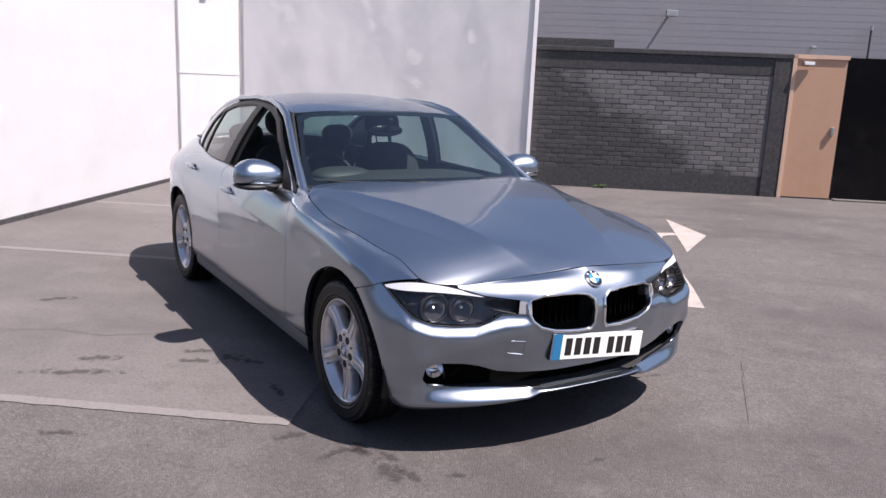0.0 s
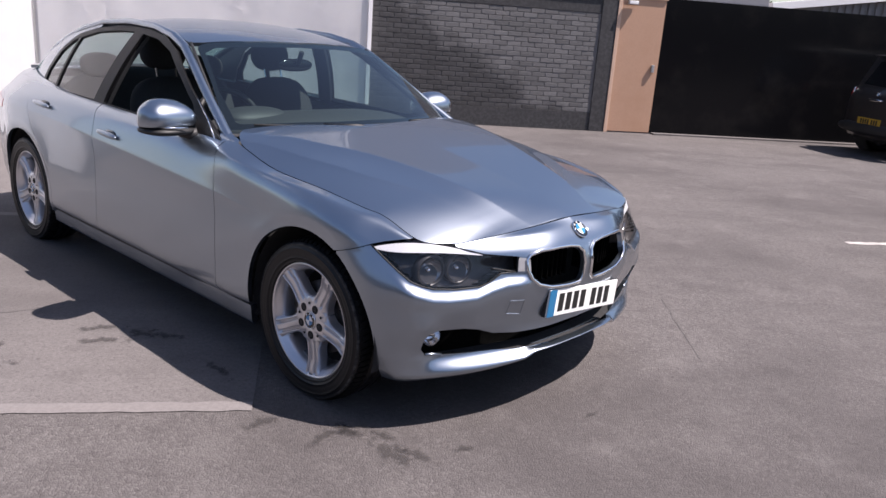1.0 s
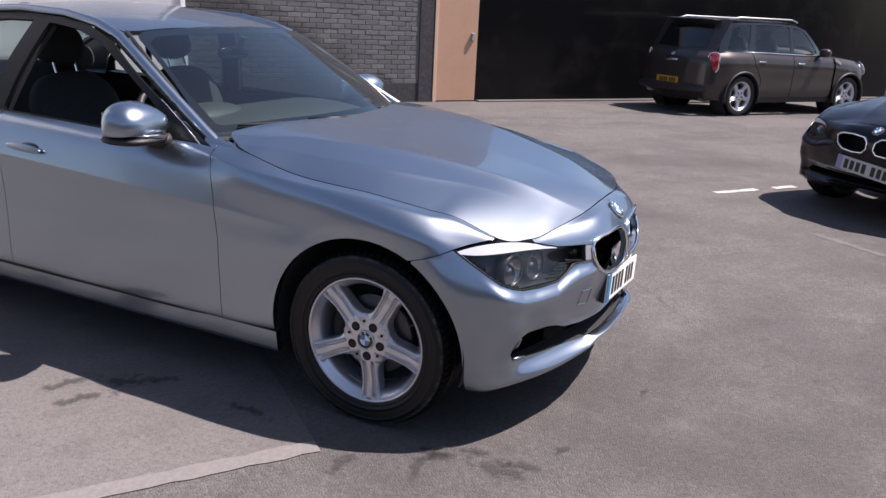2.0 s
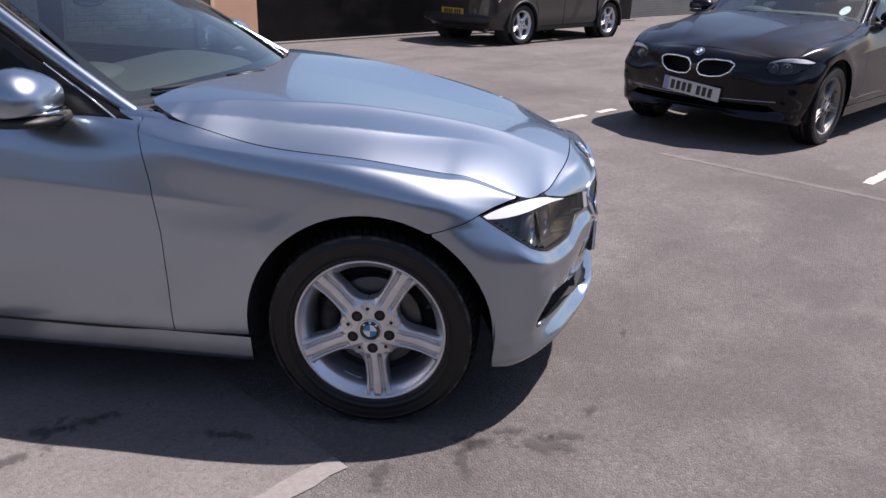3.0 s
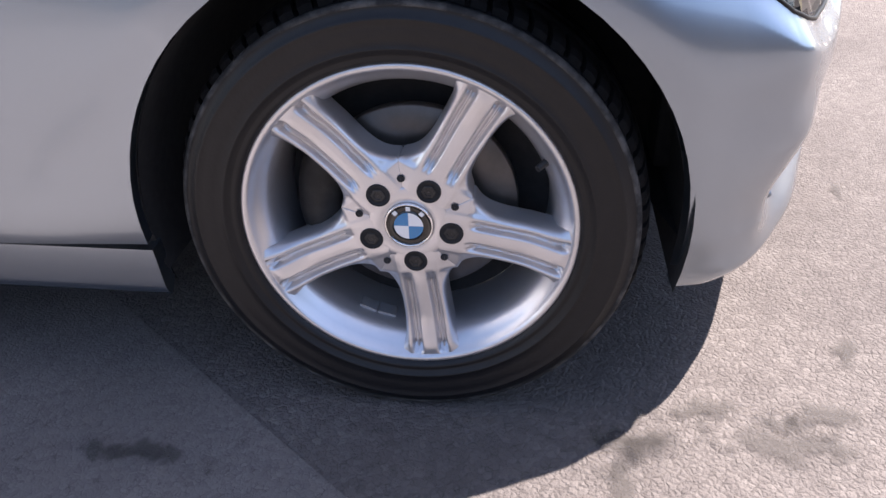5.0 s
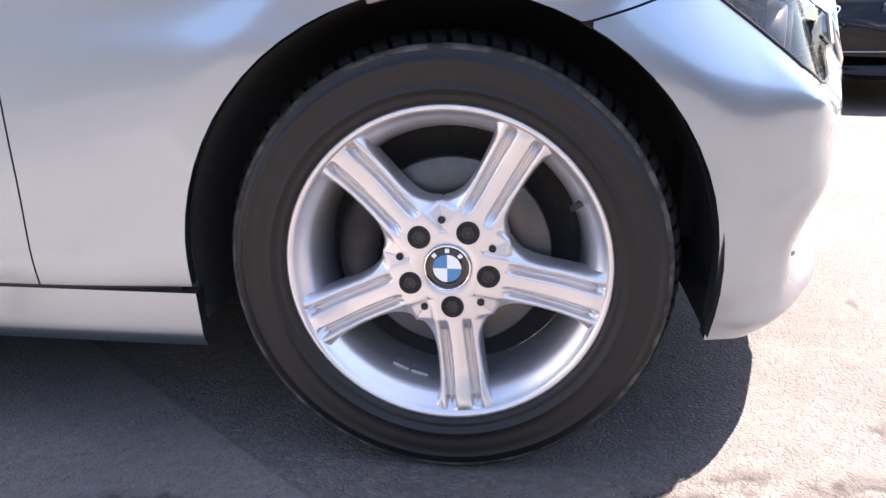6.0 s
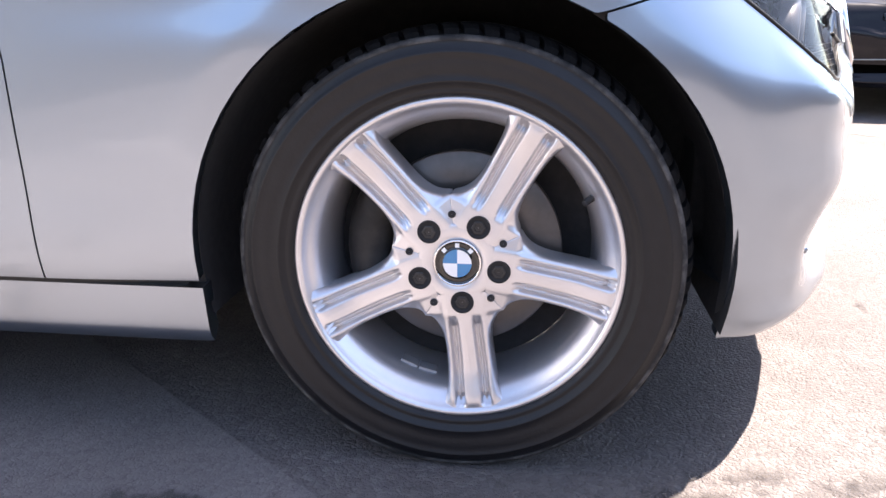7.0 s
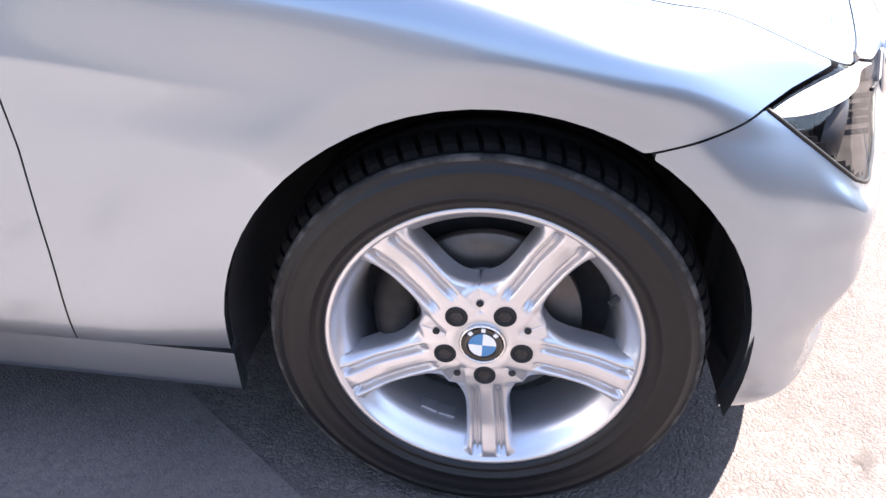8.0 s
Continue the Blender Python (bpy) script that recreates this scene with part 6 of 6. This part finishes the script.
    panel("tail", skin, us[15], us[19], 0, vs[8], .02, [("side", [(-3.20, .15), (-3.20, .55), (-3.60, .55), (-3.60, 1.2), (-5, 1.2), (-5, .15)], True), ("front", TAILLAMP, False), arches[1]], paint, car, "", -1, rim=.02)
    part("parcel_shelf", boxed(-3.4, -2.95, -.62, .62, .93, .96, .01), DASH, car)
    part("rear_bench", joined(moved(rounded((.25, .62, .10), (3, 4, 2.6)), pose(-2.6, 0, .52)), moved(rounded((.09, .62, .3), (3, 4, 3)), pose(-2.88, 0, .78, 0, -20, 0))), FABRIC, car, "dark cloth rear bench", True)
    part("cabin_floor", boxed(-3.0, -.6, -.80, .80, .22, .30), LINER, car)
    # unseen fillers that stop sunlight leaking through the hollow nose and floor
    tray = [(.682, 0), (.674, .178), (.662, .25), (.636, .365), (.573, .553), (.502, .728), (.45, .785), (.388, .824), (.30, .50), (.30, 0)]
    part("undertray", flat([(x, -w) for x, w in tray] + [(x, w) for x, w in tray[::-1][1:-1]], .279), LINER, car)
    part("radiator", boxed(.36, .46, -.62, .62, .30, .68, .01), LINER, car)
    part("underbody", boxed(-3.6, .30, -.52, .52, .195, .25, .02), LINER, car)
    dash = rounded((.24, .72, .13), (3, 5, 2.4))
    part("dashboard", moved(dash, pose(-1.02, 0, .86, 0, 6, 0)), DASH, car, "dark grey dashboard", True)
    part("dash_hood", moved(rounded((.10, .19, .05), (2.4, 2.6, 2.2)), pose(-1.10, -.37, .965, 0, 8, 0)), DASH, car, "", True)
    part("bulkhead", boxed(-.98, -.94, -.76, .76, .28, .90), LINER, car)
    ring = [(0, .185 * math.cos(2 * math.pi * k / 40), .185 * math.sin(2 * math.pi * k / 40)) for k in range(40)]
    mw = pose(-1.33, -.37, .90, 0, -24, 0)
    wheel = part("steering_wheel", moved(tube(ring, .016, 10, True), mw), BLACKPLASTIC, car, "black three-spoke steering wheel", True)
    part("wheel_boss", moved(rounded((.03, .07, .06)), mw), DASH, wheel, "", True)
    for a in (0, 180, 270):
        part("wheel_spoke", moved(boxed(-.012, .012, .05, .18, -.02, .02, .004), mw @ pose(0, 0, 0, a, 0, 0)), DASH, wheel)
    if not slim:
        panel("tax_disc", screen_surf, .50, .62, .98, 1.10, .008, [("front", [(.56 + .038 * math.cos(2 * math.pi * k / 20), 1.04 + .038 * math.sin(2 * math.pi * k / 20)) for k in range(20)], True)], WHITE, car, "round white paper disc behind the screen", -1, rim=0, offset=-.006)
    # wipers
    for y0, y1 in ((-.62, -.02), (-.10, .56)):
        blade = [(-.572 - .235 * (y / .72) ** 2, y, .982) for y in [y0 + (y1 - y0) * k / 10 for k in range(11)]]
        wp = part("wiper", tube(blade, .006, 8), LINER, car, "black wiper arm and blade", True)
        part("wiper_arm", tube([(blade[5][0], blade[5][1], .990), (blade[8][0] + .02, blade[8][1], .985), (blade[10][0] + .05, blade[10][1], .955)], [.006, .008, .012], 8), TRIMBLACK, wp, "", True)
    # plate, badge, tow cover
    plate_at = pose(.702 if slim else .712, .012 if slim else 0, .437 if slim else .425, -6, 0, 0) @ pose(0, 0, 0, 0, 0, 90)
    number_plate(car, plate_at, PLATEWHITE if slim else PLATEGREY, PLATEBLUE if slim else PLATEPALE)
    b = roundel(.041, 0, car, label="round blue and white bonnet badge")
    b.matrix_basis = pose(.654, 0, .723, -46, 0, 90)
    if not slim:
        line = [on_skin(skin, [(w, .375 + .02 * w * w), (w + .001, .376 + .02 * w * w)], "front", .003, 1, 1.0)[0] for w in [.66 * k / 12 for k in range(13)]]
        part("bumper_strip", tube([(x, -y, z) for x, y, z in line[::-1]] + line[1:], .0035, 8), STEELGREY, bumper, "thin dull bumper strip", True)
    if slim:
        sq = on_skin(skin, [(.365, .438), (.43, .448), (.427, .503), (.365, .498)], "front", .0012, 1, .03)
        part("tow_cover", tube(sq, .0011, 6, True), paint, bumper, "square towing eye cover")
    # wheels
    for ax, wy in ((0, .848), (-2.81, .856)):
        for s in (1, -1):
            w = build_wheel(car, radians(-83.4), True, ALLOY if slim else DULLALLOY)
            w.matrix_basis = Matrix.Translation((ax, -s * wy, .318)) @ (Matrix.Identity(4) if s > 0 else Matrix.Rotation(math.pi, 4, "Z"))


main_car = thing("saloon_car", "metallic silver-blue four-door saloon with open driver's window, parked askew", "car")
saloon(main_car, SILVERBLUE, "slim")
black_car = thing("saloon_car", "black four-door saloon with chrome kidney grilles, parked in a marked bay", "car", site(4.76, 0.94, 0, 180) @ Matrix.Diagonal((1.04, 0.985, 1.0, 1)))
saloon(black_car, BLACKPAINT, "twin")


# ---------------------------------------------------------------- the compact five-door
M_SILL = [(.66, 0, .24), (.64, .35, .235), (.55, .62, .23), (.42, .78, .22), (.34, .82, .22), (0, .83, .22), (-.4, .83, .22), (-1.2, .835, .22), (-2.1, .835, .22), (-2.6, .83, .23), (-3.0, .80, .25), (-3.22, .70, .27), (-3.31, .45, .28), (-3.34, 0, .28)]
M_LOW = [(.72, 0, .38), (.70, .35, .38), (.61, .62, .38), (.46, .80, .38), (.35, .865, .38), (0, .885, .38), (-.4, .88, .38), (-1.2, .88, .38), (-2.1, .88, .38), (-2.6, .89, .38), (-3.0, .86, .40), (-3.27, .76, .42), (-3.38, .48, .43), (-3.41, 0, .43)]
M_MID = [(.72, 0, .58), (.70, .35, .58), (.60, .62, .58), (.44, .80, .58), (.34, .865, .58), (0, .89, .58), (-.4, .885, .58), (-1.2, .885, .58), (-2.1, .885, .58), (-2.6, .895, .60), (-3.0, .87, .62), (-3.27, .77, .62), (-3.38, .48, .63), (-3.41, 0, .63)]
M_SHOULDER = [(.66, 0, .80), (.64, .35, .80), (.54, .62, .80), (.40, .78, .81), (.31, .83, .82), (0, .865, .86), (-.4, .87, .88), (-1.2, .872, .90), (-2.1, .875, .92), (-2.6, .88, .93), (-3.0, .855, .93), (-3.24, .75, .93), (-3.33, .48, .93), (-3.36, 0, .93)]
M_BELT = [(.56, 0, .90), (.54, .33, .90), (.46, .57, .90), (.34, .70, .91), (.25, .75, .92), (0, .79, .95), (-.4, .81, .98), (-1.2, .82, 1.0), (-2.1, .825, 1.02), (-2.6, .82, 1.03), (-2.95, .79, 1.03), (-3.17, .70, 1.03), (-3.25, .46, 1.03), (-3.28, 0, 1.03)]
hatch_skin = Skin([M_SILL, M_LOW, M_MID, M_SHOULDER, M_BELT])
hatch_mid = curve([(.60, .90), (.3, .975), (0, 1.01), (-.4, 1.04), (-.6, 1.05)])


def hatch_bonnet(u, v):
    return np.stack([u, v, hatch_mid(u) - .08 * (np.abs(v) / .8) ** 2.2], 1)


def hatch_house(u, v):
    d = v - 1.0
    return np.stack([u, .815 - .16 * d - .25 * d * d - .06 * np.clip((-2.6 - u) / .6, 0, 2) ** 2 - .10 * np.clip((u + 1.2) / .6, 0, 2) ** 2, v], 1)


def hatch_roof(u, v):
    return np.stack([u, v, 1.555 - .035 * (np.abs(v) / .68) ** 2.5 - .05 * np.clip((u + 1.6) / .5, 0, 2) ** 2 - .03 * np.clip((-2.6 - u) / .6, 0, 2) ** 2], 1)


def hatch_screen(u, v):
    s = (v - 1.03) / .48
    return np.stack([-.55 - .62 * s - .10 * (np.abs(u) / .7) ** 2, u, v], 1)


def hatch_back(u, v):
    s = (v - 1.03) / .48
    return np.stack([-3.28 + .26 * s + .09 * (np.abs(u) / .7) ** 2, u, v], 1)


def compact_car(car, paint):
    us, vs = hatch_skin.us, hatch_skin.vs
    arches = [("side", arch(0, .33, .37), False), ("side", arch(-2.595, .33, .37), False)]
    for s in (1, -1):
        panel("front_end", hatch_skin, 0, us[6], 0, vs[4], .03, [arches[0], ("side", [(-.45, .1), (-.45, 1.2), (1, 1.2), (1, .1)], True)], paint, car, "", s)
        panel("front_door", hatch_skin, us[5], us[8], 0, vs[4], .03, [("side", [(-.45, .3), (-.45, 1.1), (-1.45, 1.1), (-1.45, .3)], True)], paint, car, "", s)
        panel("rear_door", hatch_skin, us[6], us[10], 0, vs[4], .03, [("side", [(-1.46, .3), (-1.46, 1.1), (-2.45, 1.1), (-2.38, .85), (-2.2, .6), (-2.19, .3)], True), arches[1]], paint, car, "", s)
        panel("rear_quarter", hatch_skin, us[7], us[13], 0, vs[4], .03, [("side", [(-2.46, 1.1), (-2.39, .85), (-2.21, .6), (-2.20, .1), (-4, .1), (-4, 1.1)], True), arches[1]], paint, car, "", s)
        panel("sill", hatch_skin, us[5], us[9], 0, vs[2], .03, [("side", [(-.37, .15), (-.37, .295), (-2.22, .295), (-2.22, .15)], True)], BLACKPLASTIC, car, "black sill cladding", s, offset=.004)
        for ax in (0, -2.595):
            path = [(ax + .385 * math.cos(t), -s * .893, .33 + .385 * math.sin(t)) for t in [radians(-18 + 216 * k / 24) for k in range(25)]]
            part("arch_trim", tube(path, .022, 8), BLACKPLASTIC, car, "black wheel arch trim", True)
            bm = lathe([(.39, 0), (.39, .3), (.05, .3)], 40)
            part("arch_liner", moved(bm, Matrix.Translation((ax, -.87 if s > 0 else .57, .33))), LINER, car, "", True)
            w = build_wheel(car, radians(-90), True)
            w.matrix_basis = Matrix.Translation((ax, -s * .845, .33)) @ (Matrix.Identity(4) if s > 0 else Matrix.Rotation(math.pi, 4, "Z"))
        frames = [(-.62, 1.0), (-1.12, 1.42), (-1.35, 1.49), (-2.0, 1.51), (-2.6, 1.50), (-2.95, 1.47), (-3.12, 1.05), (-3.1, 1.01)]
        gap_f = [(-.80, 1.04), (-1.16, 1.38), (-1.42, 1.455), (-1.43, 1.04)]
        gap_r = [(-1.52, 1.04), (-1.51, 1.462), (-2.0, 1.47), (-2.28, 1.468), (-2.38, 1.05)]
        gap_q = [(-2.50, 1.06), (-2.40, 1.465), (-2.80, 1.45), (-2.93, 1.08)]
        panel("window_surround", hatch_house, -3.2, -.5, .95, 1.53, .03, [("side", frames, True), ("side", gap_f, False), ("side", gap_r, False), ("side", gap_q, False)], GLOSSBLACK, car, "gloss black window surround", s)
        for nm, gp in (("front_door_glass", gap_f), ("rear_door_glass", gap_r), ("quarter_glass", gap_q)):
            g = panel(nm, hatch_house, -3.2, -.5, .95, 1.53, .05, [("side", gp, True)], SIDEGLASS, car, "", s, gap=-.004, rim=0, offset=-.006)
            g.visible_shadow = False
        part("belt_strip", tube([(-.62, -s * .80, 1.005), (-1.2, -s * .825, 1.01), (-2.1, -s * .828, 1.03), (-3.0, -s * .78, 1.04)], .010, 8), CHROME, car, "", True)
        part("roof_bar", tube([(-1.25, -s * .62, 1.535), (-1.4, -s * .63, 1.575), (-2.6, -s * .62, 1.575), (-2.8, -s * .60, 1.53)], .014, 8), STEELGREY, car, "silver roof bar", True)
        for x, z in ((-1.28, .87), (-2.22, .89)):
            part("door_handle", moved(rounded((.085, .018, .014)), pose(x, -s * .885, z)), CHROME, car, "", True)
        mir = part("door_mirror", moved(rounded((.075, .10, .07)), pose(-.80, -s * .93, 1.06)), paint, car, "rounded door mirror", True)
        part("mirror_arm", tube([(-.80, -s * .90, 1.02), (-.80, -s * .80, 1.0)], .02, 8), BLACKPLASTIC, mir)
        # side scuttle and headlamp
        part("side_scuttle", moved(boxed(-.13, .06, -.006, .006, -.022, .022, .005), pose(-.33, -s * .878, .90, 0, 24, 0)), CHROME, car, "bright side scuttle trim")
        lampm = pose(.46, -s * .66, .78, 0, -22, -s * 30)
        hl = part("headlamp", moved(rounded((.10, .15, .115), (2, 2, 2)), lampm), REFLECTOR, car, "round clear headlamp", True)
        part("headlamp_ring", moved(tube([(.06, .15 * math.cos(2 * math.pi * k / 28), .115 * math.sin(2 * math.pi * k / 28)) for k in range(28)], .014, 8, True), lampm), CHROME, hl, "", True)
        tl = part("rear_lamp", moved(rounded((.05, .085, .15), (2.6, 2.8, 3)), pose(-3.19, -s * .765, .86, 0, 4, s * 42)), REDLENS, car, "red rear lamp in a chrome ring", True)
        part("lamp_ring", moved(tube([(-.015, .09 * math.copysign(abs(math.cos(2 * math.pi * k / 32)) ** .6, math.cos(2 * math.pi * k / 32)), .155 * math.copysign(abs(math.sin(2 * math.pi * k / 32)) ** .6, math.sin(2 * math.pi * k / 32))) for k in range(32)], .012, 8, True), pose(-3.19, -s * .765, .86, 0, 4, s * 42)), CHROME, tl, "", True)
        part("seat", joined(moved(rounded((.09, .24, .33)), pose(-1.55, -s * .36, .95, 0, -16, 0)), moved(rounded((.05, .13, .09)), pose(-1.66, -s * .36, 1.32))), FABRIC, car, "", True)
    panel("bonnet", hatch_bonnet, -.62, .58, -.80, .80, .03, [("top", [(.56, -.1), (.56, 0), (.54, .33), (.46, .57), (.34, .70), (.25, .75), (0, .79), (-.4, .81), (-.6, .8), (-.55, 0), (-.55, -.1)], True)], paint, car)
    g = panel("windscreen", hatch_screen, -.72, .72, 1.0, 1.52, .04, [("front", [(-.1, 1.02), (0, 1.02), (.70, 1.02), (.60, 1.48), (0, 1.51), (-.1, 1.51)], True)], SCREEN, car, "")
    g.visible_shadow = False
    panel("roof", hatch_roof, -3.05, -1.15, -.68, .68, .04, [("top", [(-1.18, -.1), (-1.18, 0), (-1.26, .60), (-2.0, .66), (-2.8, .63), (-3.02, .55), (-3.05, 0), (-3.05, -.1)], True)], paint, car)
    g = panel("rear_screen", hatch_back, -.7, .7, 1.03, 1.52, .04, [("front", [(-.1, 1.06), (0, 1.06), (.58, 1.08), (.52, 1.44), (0, 1.46), (-.1, 1.46)], True)], GLOSSBLACK, car, "dark tinted rear screen", offset=.006)
    panel("tailgate", hatch_back, -.76, .76, 1.0, 1.53, .04, [], paint, car, "")
    part("spoiler", moved(rounded((.14, .58, .025), (3, 5, 2.4)), pose(-3.05, 0, 1.515, 0, 6, 0)), paint, car, "", True)
    part("rear_bumper", moved(rounded((.12, .78, .10), (3, 5, 2.6)), pose(-3.33, 0, .42)), BLACKPLASTIC, car, "black lower rear bumper", True)
    part("tailgate_handle", moved(rounded((.03, .16, .02)), pose(-3.39, 0, .86)), CHROME, car, "", True)
    number_plate(car, pose(-3.425, 0, .53) @ pose(0, 0, 0, 0, 0, -90), PLATEYELLOW, False)
    roundel(.04, 0, car).matrix_basis = pose(-3.36, 0, .95, 0, 0, -90)
    part("bumper_reflector", boxed(-3.40, -3.37, -.66, -.52, .44, .47, .004), WHITE, car, "pale bumper reflector")
    part("cabin_floor", boxed(-3.2, .4, -.55, .55, .22, .34), LINER, car)
    part("bulkhead", boxed(-.62, -.58, -.78, .78, .3, 1.0), LINER, car)
    part("rear_seat", moved(rounded((.1, .62, .36), (3, 4, 3)), pose(-2.35, 0, .85, 0, -14, 0)), FABRIC, car, "", True)
    part("dashboard", moved(rounded((.2, .70, .12), (3, 5, 2.4)), pose(-.85, 0, .98)), DASH, car, "", True)


small_car = thing("compact_car", "dark brown five-door compact car with silver roof bars by the gate", "car", site(11.22, 7.42))
compact_car(small_car, BROWNPAINT)


# ---------------------------------------------------------------- bricks of the yard wall, each its own piece
brick_wall = bpy.data.objects["wall_brick"]
_bm = bmesh.new()
box(_bm, 0, .213, -.011, .0, 0, .064, .004)
brick_mesh = bpy.data.meshes.new("brick")
_bm.to_mesh(brick_mesh)
_bm.free()
_bm = bmesh.new()
box(_bm, 0, .101, -.011, .0, 0, .064, .004)
half_mesh = bpy.data.meshes.new("brick_half")
_bm.to_mesh(half_mesh)
_bm.free()
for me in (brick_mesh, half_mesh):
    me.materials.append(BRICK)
rnd = random.Random(11)
for row in range(21):
    z = .302 + .0745 * row
    u = .17 if row % 2 == 0 else .17 - .1125
    while u < 3.855:
        m, start = brick_mesh, u
        if u < .165:
            m, start = half_mesh, .17
        elif u + .213 > 3.86:
            if u + .101 > 3.86:
                break
            m = half_mesh
        ob = new("brick", m)
        ob.parent = brick_wall
        ob.matrix_basis = pose(start, 8.86 + rnd.uniform(-.002, .003), z + rnd.uniform(-.001, .001), rnd.uniform(-.8, .8), rnd.uniform(-.4, .4), 0)
        u += .225
